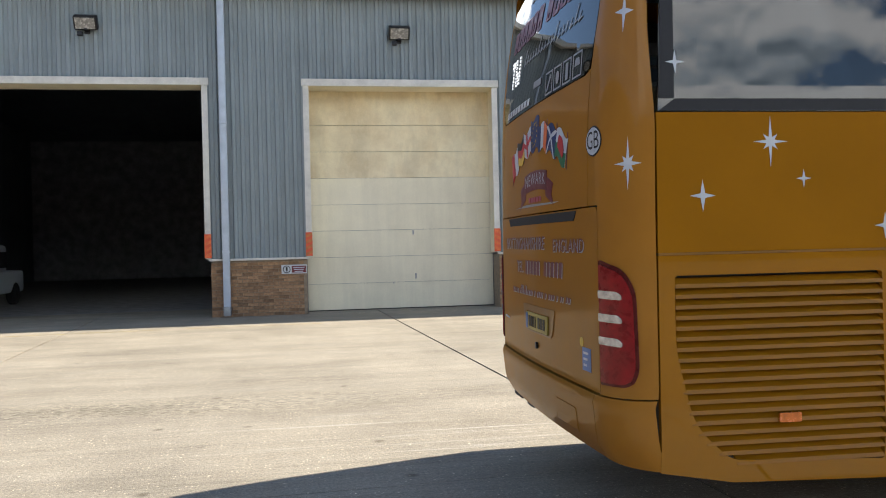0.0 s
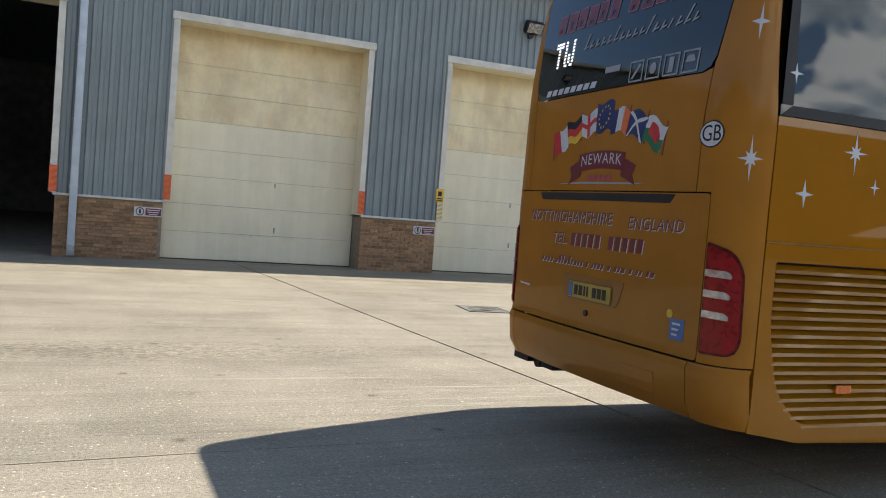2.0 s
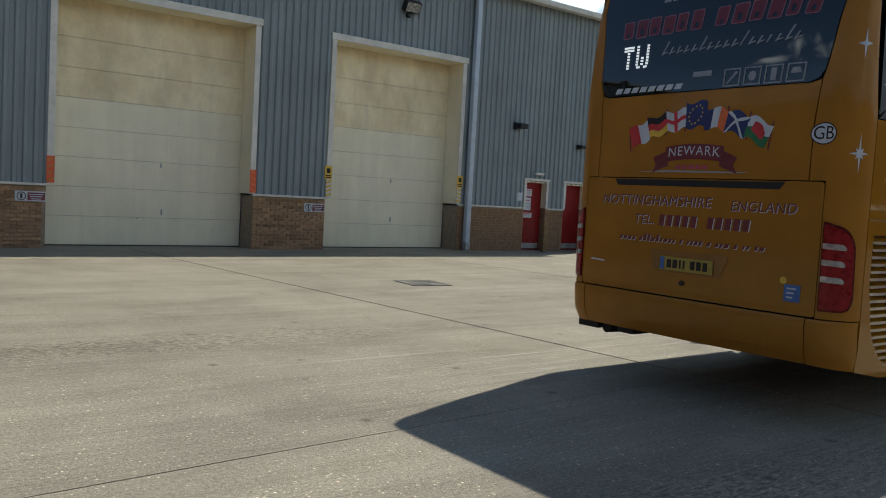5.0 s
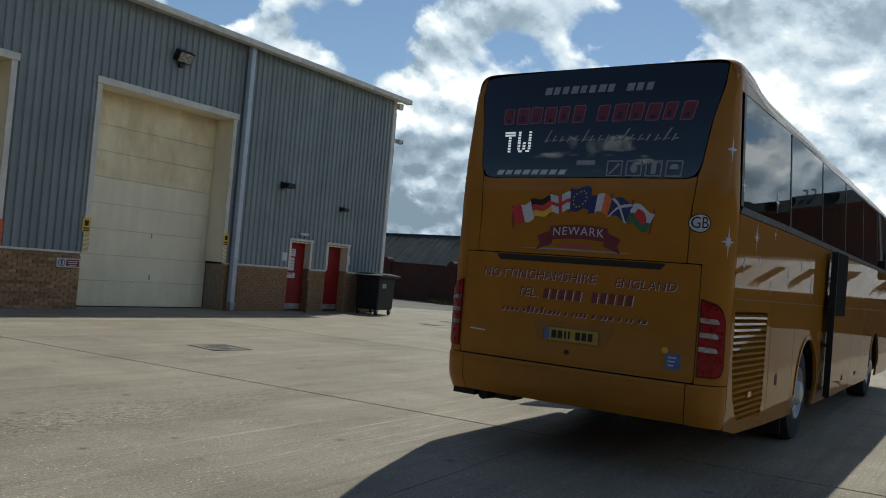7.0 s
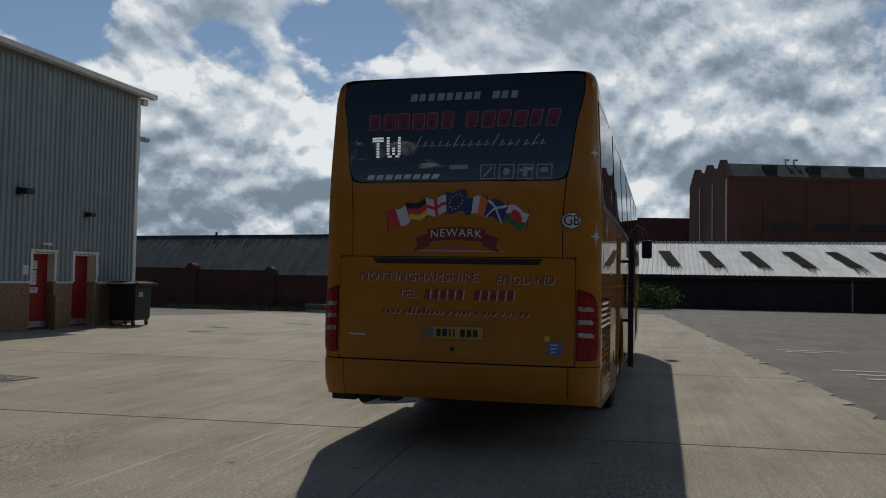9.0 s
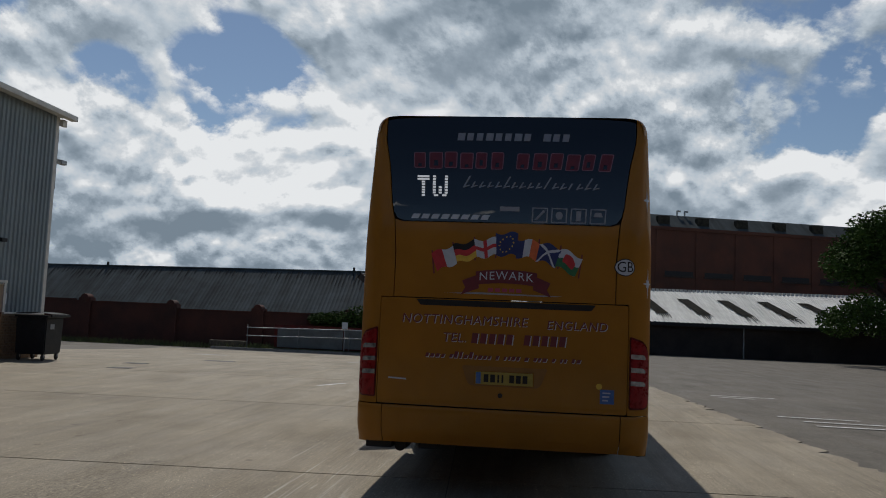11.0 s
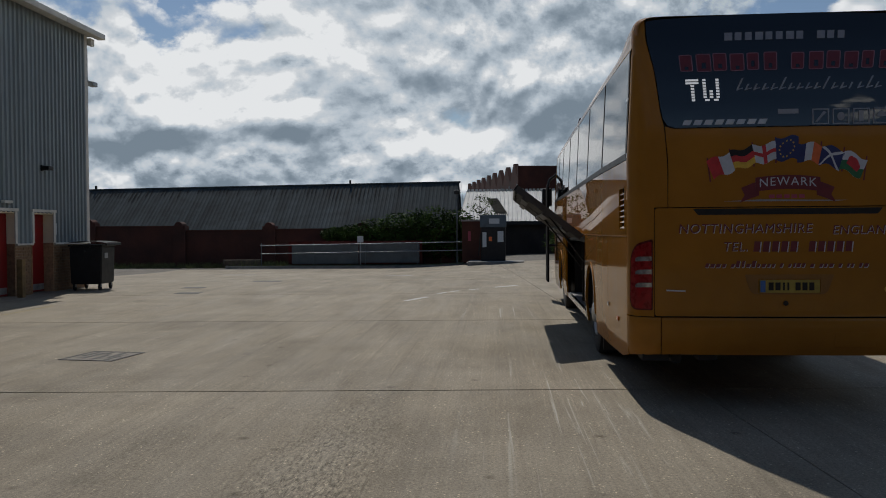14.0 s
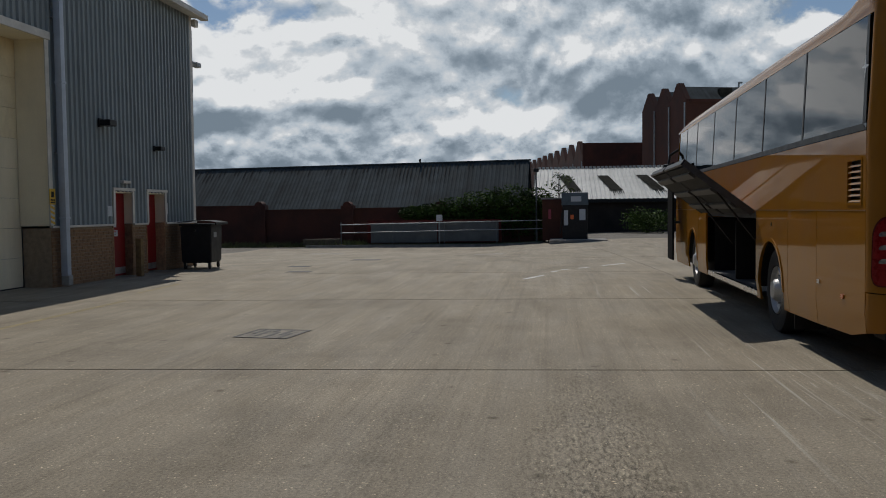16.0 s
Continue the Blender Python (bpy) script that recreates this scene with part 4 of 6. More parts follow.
def star(surface, u, z, arm, width, points=4):
    """A slender star decal."""
    out = []
    n = points * 2
    for i in range(n):
        a = i * 2 * math.pi / n
        if points == 8:
            r = arm if i % 4 == 0 else (arm * 0.42 if i % 2 == 0 else width)
        else:
            r = arm if i % 2 == 0 else width
        if points == 8 and i in (0, 8):
            r *= 0.72
        if points == 4 and i in (0, 4):
            r *= 0.85
        out.append((u + r * math.cos(a), z + r * math.sin(a)))
    return part("star_decal", panel(out, surface, (0, 0), 0.001, lift=0.0025), WHITE_VINYL, coach, "pale silver star")


for surf, u, z, arm, w, n in ((rear, 1.318, 1.892, 0.125, 0.026, 8), (rear, 1.295, 2.605, 0.10, 0.02, 4), (offside, 0.82, 1.985, 0.12, 0.022, 8), (offside, 0.48, 1.735, 0.075, 0.016, 4), (offside, 0.985, 1.81, 0.045, 0.01, 4), (offside, 1.40, 1.58, 0.065, 0.014, 4), (offside, 1.46, 2.065, 0.05, 0.012, 4), (offside, 0.36, 2.36, 0.055, 0.012, 4), (offside, 1.50, 2.36, 0.10, 0.02, 4), (offside, 2.1, 1.72, 0.11, 0.02, 4), (offside, 2.7, 1.86, 0.06, 0.012, 4), (offside, 3.3, 1.66, 0.13, 0.024, 8), (nearside, 0.36, 2.66, 0.10, 0.02, 4)):
    star(surf, u, z, arm, w, n)

# roof shell with its rounded cove
bm = bmesh.new()
rows = []
for x in (0.195, 0.205, 0.225, 0.26, 0.31, 0.37, 0.43, 0.55, 0.75, 1.0, 1.4, 3, 5, 7, 9, 10.4, 10.9, 11.3, 11.55, 11.7):
    ring = []
    run = min(max((x - 0.19) / 0.12, 0.0), 1.0)
    w = half(WIN_TOP) * taper(x) * (0.955 + 0.045 * math.sqrt(1 - (1 - run) ** 2))
    power, round_off, square = (float(np.interp(x, (0.28, 1.1), ends)) for ends in ((24.0, 4.5), (0.30, 0.55), (0.20, 0.5)))
    for k in range(29):
        a = math.pi * k / 28
        c = math.copysign(abs(math.cos(a)) ** square, math.cos(a))
        ring.append(bm.verts.new((x, c * w, WIN_TOP + roof_height(x) * max(0.0, 1 - abs(c) ** power) ** round_off)))
    rows.append(ring)
for a, b in zip(rows, rows[1:]):
    for k in range(28):
        bm.faces.new((a[k], a[k + 1], b[k + 1], b[k]))
smooth(part("roof", bm, GOLD, coach), 60)
part("roof_end", panel([(1.49, WIN_TOP - 0.004), (-1.49, WIN_TOP - 0.004)] + top_edge(-1.44, 1.44, 30), lambda u, z, d: Vector((0.36 + rear_lean(z) * 0.4 + d, -u * 0.8, z)), (0, 0), 0.004), BLACK, coach)
for x in (3.1, 8.6):
    smooth(part("roof_hatch", boxes((x - 0.4, x + 0.4, -0.35, 0.35, 3.43, 3.475), bevel=0.015), WHITE_VINYL, coach))
smooth(part("air_conditioning_pod", boxes((5.1, 6.9, -0.75, 0.75, 3.42, 3.53), bevel=0.045), GOLD, coach))

# front end
screen = rounded([(-1.16, 1.45), (1.16, 1.45), (1.10, 3.05), (-1.10, 3.05)], (0.12,) * 4)
smooth(part("front_panel", panel([(-1.5, 0.34), (1.5, 0.34), (1.5, 3.085), (-1.5, 3.085)], front, (0.15, 0.2), 0.03, holes=[screen]), GOLD, coach))
windscreen = smooth(part("windscreen", panel(screen, front, (0.15, 0.2), 0.01, lift=-0.005), WINDSCREEN, coach))
windscreen.visible_shadow = False
smooth(part("front_dome", panel([(-1.5, 3.09), (1.5, 3.09), (1.05, 3.30), (-1.05, 3.30)], front, (0.15, 0.1), 0.03), GOLD, coach))
for s in (1, -1):
    housing = smooth(part("mirror", boxes((11.72, 11.90, s * 1.44 - 0.11, s * 1.44 + 0.11, 2.06, 2.46), bevel=0.04), BLACK, coach))
    part("mirror_glass", boxes((11.712, 11.719, s * 1.44 - 0.08, s * 1.44 + 0.08, 2.10, 2.42)), BLACK, housing)
    part("mirror_arm", rods([((11.83, s * 1.44, 2.42), (11.92, s * 1.38, 2.66)), ((11.92, s * 1.38, 2.66), (11.70, s * 1.15, 2.82))], 0.03), BLACK, coach)

# wheels
def lathe(profile, at, sign, segments=36):
    bm = bmesh.new()
    rows = []
    for d, r in profile:
        rows.append([bm.verts.new((at[0] + r * math.cos(2 * math.pi * i / segments), at[1] + sign * d, at[2] + r * math.sin(2 * math.pi * i / segments))) for i in range(segments)])
    for a, b in zip(rows, rows[1:]):
        for i in range(segments):
            j = (i + 1) % segments
            bm.faces.new((a[i], a[j], b[j], b[i]))
    return bm


for x in (REAR_WHEEL, FRONT_WHEEL):
    for s in (1, -1):
        at = (x, s * 0.92, 0.51)
        tyre = smooth(part("wheel", lathe(((-0.02, 0.28), (-0.02, 0.42), (0.0, 0.49), (0.03, 0.51), (0.23, 0.51), (0.27, 0.49), (0.29, 0.40), (0.28, 0.30), (0.25, 0.285), (0.0, 0.28)), at, s), RUBBER, coach, "black tyre on a polished rim"), 30)
        dish = ((0.265, 0.288), (0.285, 0.275), (0.235, 0.25), (0.215, 0.20), (0.22, 0.15), (0.30, 0.125), (0.325, 0.10), (0.335, 0.05), (0.335, 0.0)) if x == REAR_WHEEL else ((0.265, 0.288), (0.272, 0.27), (0.21, 0.24), (0.24, 0.17), (0.30, 0.12), (0.33, 0.09), (0.34, 0.0))
        smooth(part("rim", lathe(dish, at, s), WHEEL_WHITE, tyre), 30)
        bm = bmesh.new()
        for k in range(10):
            a = 2 * math.pi * k / 10
            d0 = 0.205 if x == REAR_WHEEL else 0.235
            p = Vector((x + 0.168 * math.cos(a), s * (0.92 + d0), 0.51 + 0.168 * math.sin(a)))
            cyl(bm, p, p + Vector((0, s * 0.04, 0)), 0.014, segments=6)
        part("wheel_nuts", bm, GALV, tyre)
        bm = bmesh.new()
        arc = [(x + 0.62 * math.cos(math.pi * i / 16), 0.50 + 0.62 * math.sin(math.pi * i / 16)) for i in range(17)]
        rows = [[bm.verts.new((px, s * y, pz)) for px, pz in arc] for y in (1.24, 0.80)]
        for i in range(16):
            bm.faces.new((rows[0][i], rows[0][i + 1], rows[1][i + 1], rows[1][i]))
        bm.faces.new(rows[1])
        part("wheel_well", bm, BLACK, coach)

# underbody, floor, luggage bay
for row in ((0.32, 2.7, -1.12, 1.12, 0.50, 1.30), (2.7, 4.1, -0.78, 0.78, 0.40, 1.30), (4.1, 7.9, -1.12, -0.12, 0.38, 1.30), (7.9, 8.75, -1.12, 1.12, 0.38, 1.30), (8.75, 10.15, -0.78, 0.78, 0.40, 1.30), (10.15, 11.6, -1.12, 1.12, 0.38, 1.30)):
    part("underbody", boxes(row), BLACK, coach)
part("cabin_floor", boxes((0.32, 11.6, -1.22, 1.22, 1.36, 1.42)), BLACK, coach)
part("bay_floor", boxes((4.11, 7.89, -0.11, 1.22, 0.36, 0.42)), LINING, coach)
part("bay_partition", boxes((5.97, 6.0, -0.11, 1.15, 0.425, 1.30)), BLACK, coach)
part("exhaust_pipe", rods([((0.5, 0.85, 0.42), (0.16, 0.85, 0.43))], 0.05), RUBBER, coach)
part("tow_bracket", boxes((0.10, 0.30, 0.52, 0.68, 0.42, 0.48)), RUBBER, coach)
part("step_bracket", boxes((0.12, 0.35, 0.92, 1.14, 0.41, 0.465)), RUBBER, coach)
for s in (1, -1):
    part("mud_flap", boxes((2.55, 2.57, s * 1.03 - 0.17, s * 1.03 + 0.17, 0.15, 0.6)), BLACK, coach)
lift_up = radians(37.5)
for x0, x1 in ((4.12, 5.94), (6.06, 7.88)):
    def flap(u, v, d=0.0):
        """Swung out and up from a hinge along the belt; v runs outwards."""
        return Vector((u, 1.275 + v * math.cos(lift_up) - d * math.sin(lift_up), BELT - 0.01 + v * math.sin(lift_up) + d * math.cos(lift_up)))
    leaf = part("open_luggage_flap", panel(rounded([(x0, 0.01), (x1, 0.01), (x1, 1.11), (x0, 1.11)], (0, 0, 0.05, 0.05)), flap, (0, 0.3), 0.03), GOLD, coach, "raised gold flap with a grey lining")
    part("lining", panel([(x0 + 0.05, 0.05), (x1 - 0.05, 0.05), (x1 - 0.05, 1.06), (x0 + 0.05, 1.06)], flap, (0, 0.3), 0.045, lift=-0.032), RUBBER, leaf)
    for v in (0.20, 0.52, 0.86):
        part("stiffener", panel([(x0 + 0.08, v), (x1 - 0.08, v), (x1 - 0.08, v + 0.10), (x0 + 0.08, v + 0.10)], flap, (0, 0), 0.03, lift=-0.079), BAY_LINING, leaf)
    for xe in (x0 - 0.012, x1 + 0.002):
        part("end_trim", panel([(xe, 0.02), (xe + 0.010, 0.02), (xe + 0.010, 1.10), (xe, 1.10)], flap, (0, 0.3), 0.085, lift=0.003), BAY_LINING, leaf)
    part("gas_strut", rods([((x0 + 0.12, 1.15, 0.95), tuple(flap(x0 + 0.12, 0.62, -0.05)))], 0.014), BLACK, leaf)
    part("edge_seal", panel([(x0, 1.09), (x1, 1.09), (x1, 1.12), (x0, 1.12)], flap, (0, 0), 0.085, lift=0.005), BLACK, leaf)
part("bay_sill", boxes((4.11, 7.89, 1.20, 1.245, 0.35, 0.43), bevel=0.008), CHROME, coach, "bright metal sill")
for x in (REAR_WHEEL, FRONT_WHEEL):
    for flank in (offside, nearside):
        arc = [(x - r * math.cos(0.05 + (math.pi - 0.1) * i / 24), 0.51 + r * math.sin(0.05 + (math.pi - 0.1) * i / 24)) for r, order in ((0.585, range(25)), (0.625, range(24, -1, -1))) for i in order]
        smooth(part("arch_lip", panel(arc, flank, (0, 0), 0.03, lift=0.010), GOLD, coach))
part("bay_locker", boxes((4.5, 5.3, 0.1, 0.9, 0.43, 0.85), bevel=0.03), GALV, coach)
part("bay_hose_reel", cyl(bmesh.new(), (6.9, 0.5, 0.62), (6.9, 0.8, 0.62), 0.18), GALV, coach)
# nearside front entrance, standing open
part("entrance_door", boxes((10.75, 11.55, 1.44, 1.48, 0.42, 2.45), bevel=0.015), MATT_BLACK, coach, "dark glazed plug door standing open")
part("door_arm", rods([((11.1, 1.24, 1.2), (11.1, 1.45, 1.2))], 0.025), BLACK, coach)
# offside emergency door, ajar
door = part("emergency_door", panel([(4.18, 0.42), (4.98, 0.42), (4.98, 1.35), (4.18, 1.35)], offside, (0, 0.2), 0.04, lift=0.12), GOLD, coach, "plug door standing proud of the flank")
pane = part("door_window", panel([(4.18, 1.36), (4.98, 1.36), (4.98, 2.10), (4.18, 2.10)], offside, (0, 0.2), 0.03, lift=0.12), MATT_BLACK, door)
part("door_seal", boxes((4.155, 4.178, -1.40, -1.33, 0.42, 2.10)), BLACK, door)
part("door_arm", rods([((4.6, -1.25, 1.0), (4.6, -1.36, 1.0)), ((4.6, -1.25, 1.8), (4.6, -1.36, 1.8))], 0.02), BLACK, door)

# seats in rows, seen through the glass
def seat_mesh():
    bm = bmesh.new()
    box(bm, -0.06, 0.08, -0.21, 0.21, 1.85, 2.62, 0.05)
    box(bm, -0.03, 0.45, -0.21, 0.21, 1.74, 1.88, 0.04)
    me = bpy.data.meshes.new("seat")
    bm.to_mesh(me)
    bm.free()
    me.materials.append(SEAT_CLOTH)
    return me


seat = seat_mesh()
for r in range(12):
    for y in (-0.98, -0.54, 0.54, 0.98):
        ob = new("seat", seat)
        ob.parent, ob.location = coach, (0.75 + r * 0.82, y * 0.98, 0)
part("cabin_riser", boxes((0.4, 10.4, -1.2, -0.32, 1.42, 1.70), (0.4, 10.4, 0.32, 1.2, 1.42, 1.70)), BLACK, coach)
part("luggage_rack", boxes((0.6, 11.0, -1.15, -0.75, 2.93, 3.08), (0.6, 11.0, 0.75, 1.15, 2.93, 3.08), bevel=0.03), LINING, coach)
part("ceiling_lining", boxes((0.45, 11.3, -1.0, 1.0, 3.29, 3.31)), LINING, coach)

# ---------------------------------------------------------------- ground
def ease(t):
    t = min(max(t, 0.0), 1.0)
    return t * t * (3 - 2 * t)


def ground_z(x, y):
    """The yard falls slightly towards its far corner."""
    return -0.40 * ease((x - 17) / 19) * ease((y - 4) / 9)


YARD = pose(2.4, 6.0, 0, 0, 0, 3.2)


def yard_point(a, b):
    p = YARD @ Vector((a - 2.4, b - 6.0, 0))
    return p.x, p.y


def spaced(*stretches):
    out = []
    for lo, hi, n in stretches:
        out += [lo + (hi - lo) * i / n for i in range(n)]
    return out + [stretches[-1][1]]


bm = bmesh.new()
xs, ys = spaced((-700, -40, 6), (-40, 60, 100), (60, 900, 8)), spaced((-700, -40, 6), (-40, 60, 60), (60, 700, 6))
grid = [[bm.verts.new((x, y, ground_z(x, y) - 0.014)) for y in ys] for x in xs]
for i in range(len(xs) - 1):
    for j in range(len(ys) - 1):
        bm.faces.new((grid[i][j], grid[i + 1][j], grid[i + 1][j + 1], grid[i][j + 1]))
smooth(part("ground", bm, ASPHALT, None, "grey worn asphalt ground", "structure"))["category"] = "ground"


# ---------------------------------------------------------------- depot building
FACE, EAVE, LEDGE, HEAD = 18.97, 7.20, 1.285, 5.18
WEST, EAST = -14.0, 17.75
BAYS = ((-7.0, -1.95), (0.16, 4.58), (6.49, 10.69))
DOORS = ((13.16, 14.10), (14.82, 15.86))
depot = thing("depot_building", "grey clad depot building with roller doors on brick plinths", "building")


def ribbed(x0, x1, z0, z1, face=FACE, pitch=0.19, depth=0.042):
    """Upright trapezoid sheeting facing the yard."""
    bm = bmesh.new()
    line, k = [], math.floor(x0 / pitch)
    while k * pitch < x1:
        for f, d in ((0.0, 0.0), (0.38, 0.0), (0.52, depth), (0.86, depth)):
            x = (k + f) * pitch
            if x0 <= x <= x1:
                line.append((x, face - d))
        k += 1
    line = [(x0, line[0][1])] + line + [(x1, line[-1][1])]
    low = [bm.verts.new((x, y, z0)) for x, y in line]
    top = [bm.verts.new((x, y, z1)) for x, y in line]
    for i in range(len(line) - 1):
        if line[i + 1][0] - line[i][0] > 1e-5:
            bm.faces.new((low[i], low[i + 1], top[i + 1], top[i]))
    return bm


def cladding(x0, x1, z0, z1):
    part("cladding", ribbed(x0, x1, z0, z1), CLADDING, depot)
    part("wall_core", boxes((x0, x1, FACE + 0.012, FACE + 0.20, z0, z1)), LINING, depot)


cladding(WEST, EAST, HEAD, EAVE)
for x0, x1 in ((WEST, BAYS[0][0]), (BAYS[0][1], BAYS[1][0]), (BAYS[1][1], BAYS[2][0])):
    cladding(x0, x1, LEDGE, HEAD)
cladding(BAYS[2][1], EAST, 2.05, HEAD)
cladding(BAYS[2][1], DOORS[0][0], LEDGE, 2.05)
cladding(DOORS[0][1], DOORS[1][0], LEDGE, 2.05)
cladding(DOORS[1][1], EAST, LEDGE, 2.05)
# shell that closes the building
for xa, xb in ((EAST - 0.2, EAST - 0.004), (WEST, WEST + 0.2)):
    bm = bmesh.new()
    rim = ((FACE + 0.2, -0.3), (46.2, -0.3), (46.2, EAVE + 0.02), (32.5, EAVE + 1.46), (FACE + 0.2, EAVE + 0.05))
    near, far = ([bm.verts.new((x, y, z)) for y, z in rim] for x in (xa, xb))
    bm.faces.new(near), bm.faces.new(far)
    for i in range(5):
        bm.faces.new((near[i], near[(i + 1) % 5], far[(i + 1) % 5], far[i]))
    part("end_wall", bm, CLADDING, depot)
part("back_wall", boxes((WEST, EAST, 46, 46.2, -0.3, EAVE + 0.08)), DARK_ROOM, depot)
part("inner_wall", boxes((-0.9, -0.7, FACE + 0.2, 46, -0.3, EAVE + 0.06)), DARK_ROOM, depot)
part("eaves_closer", boxes((WEST, EAST - 0.2, FACE + 0.02, FACE + 0.19, EAVE, EAVE + 0.03)), LINING, depot)
bm = bmesh.new()
ridge = 32.5
for (ya, za), (yb, zb) in (((FACE - 0.35, EAVE + 0.06), (ridge, EAVE + 1.5)), ((ridge, EAVE + 1.5), (46.6, EAVE + 0.06))):
    top = [bm.verts.new(p) for p in ((WEST - 0.3, ya, za), (EAST + 0.35, ya, za), (EAST + 0.35, yb, zb), (WEST - 0.3, yb, zb))]
    low = [bm.verts.new(v.co - Vector((0, 0, 0.08))) for v in top]
    bm.faces.new(top), bm.faces.new(low)
    for i in range(4):
        bm.faces.new((top[i], top[(i + 1) % 4], low[(i + 1) % 4], low[i]))
part("roof", bm, CLADDING, depot)
gutter_x = [WEST - 0.3, -9.0, -3.0, 3.0, 9.0, 12.6, 16.0, EAST + 0.4]
for a, b in zip(gutter_x, gutter_x[1:]):
    smooth(part("gutter", boxes((a + 0.006, b - 0.006, FACE - 0.42, FACE - 0.20, EAVE - 0.07, EAVE + 0.085), bevel=0.02), TRIM, depot))
part("soffit", boxes((WEST, EAST + 0.1, FACE - 0.2, FACE - 0.035, EAVE - 0.02, EAVE + 0.03)), TRIM, depot)
part("corner_trim", boxes((EAST - 0.12, EAST + 0.03, FACE - 0.045, FACE - 0.033, LEDGE, EAVE - 0.02), (EAST, EAST + 0.03, FACE - 0.033, FACE + 0.15, LEDGE, EAVE - 0.02)), TRIM, depot)
part("verge_bracket", boxes((EAST + 0.03, EAST + 0.25, FACE - 0.16, FACE - 0.04, EAVE - 0.28, EAVE - 0.08), bevel=0.01), TRIM, depot)

# plinth ledge, door frames, reveals and panels
LEDGES = ((WEST, BAYS[0][0]), (BAYS[0][1] - 0.04, BAYS[1][0] + 0.02), (BAYS[1][1] - 0.04, BAYS[2][0] + 0.02), (BAYS[2][1] - 0.04, DOORS[0][0]), (DOORS[0][1], DOORS[1][0]), (DOORS[1][1], EAST + 0.02))
for x0, x1 in LEDGES:
    part("ledge", boxes((x0, x1, FACE - 0.075, FACE + 0.01, LEDGE - 0.045, LEDGE + 0.004), bevel=0.006), TRIM, depot)
for n, (x0, x1) in enumerate(BAYS):
    for xa, xb in ((x0 - 0.02, x0 + 0.11), (x1 - 0.11, x1 + 0.02)):
        part("door_frame", boxes((xa, xb, FACE - 0.055, FACE - 0.031, LEDGE + 0.006, HEAD - 0.062), bevel=0.004), TRIM, depot)
    part("door_frame", boxes((x0 - 0.05, x1 + 0.05, FACE - 0.085, FACE - 0.031, HEAD - 0.06, HEAD + 0.10), bevel=0.006), TRIM, depot)
    for row in ((x0 - 0.02, x0 + 0.05, FACE - 0.02, FACE + 0.66, LEDGE, HEAD), (x1 - 0.05, x1 + 0.02, FACE - 0.02, FACE + 0.66, LEDGE, HEAD), (x0 + 0.05, x1 - 0.05, FACE - 0.02, FACE + 0.66, HEAD - 0.05, HEAD + 0.05)):
        part("reveal", boxes(row), CREAM, depot)
    if n == 0:
        continue
    door = part("roller_door", boxes((x0 - 0.02, x1 + 0.02, FACE + 0.71, FACE + 0.74, 0, HEAD + 0.1)), LINING, depot, "closed cream sectional door with grime")
    levels = [0.02, 0.63, 1.25, 1.87, 2.48, 3.10, 3.72, 4.34, HEAD - 0.02]
    for za, zb in zip(levels, levels[1:]):
        part("panel", boxes((x0 + 0.0, x1 - 0.0, FACE + 0.67, FACE + 0.708, za + 0.003, zb - 0.003), bevel=0.004), CREAM_GRIMY if za > 2.9 else CREAM, door)
    part("bottom_seal", boxes((x0 + 0.02, x1 - 0.02, FACE + 0.665, FACE + 0.71, 0.0, 0.022)), BLACK, door)
    for fx, z, h in ((0.56, 1.75, 0.10), (0.57, 0.70, 0.13), (0.45, 0.60, 0.02)):
        px = x0 + (x1 - x0) * fx
        part("latch", boxes((px, px + 0.035, FACE + 0.655, FACE + 0.67, z, z + h), bevel=0.004), GALV, door)
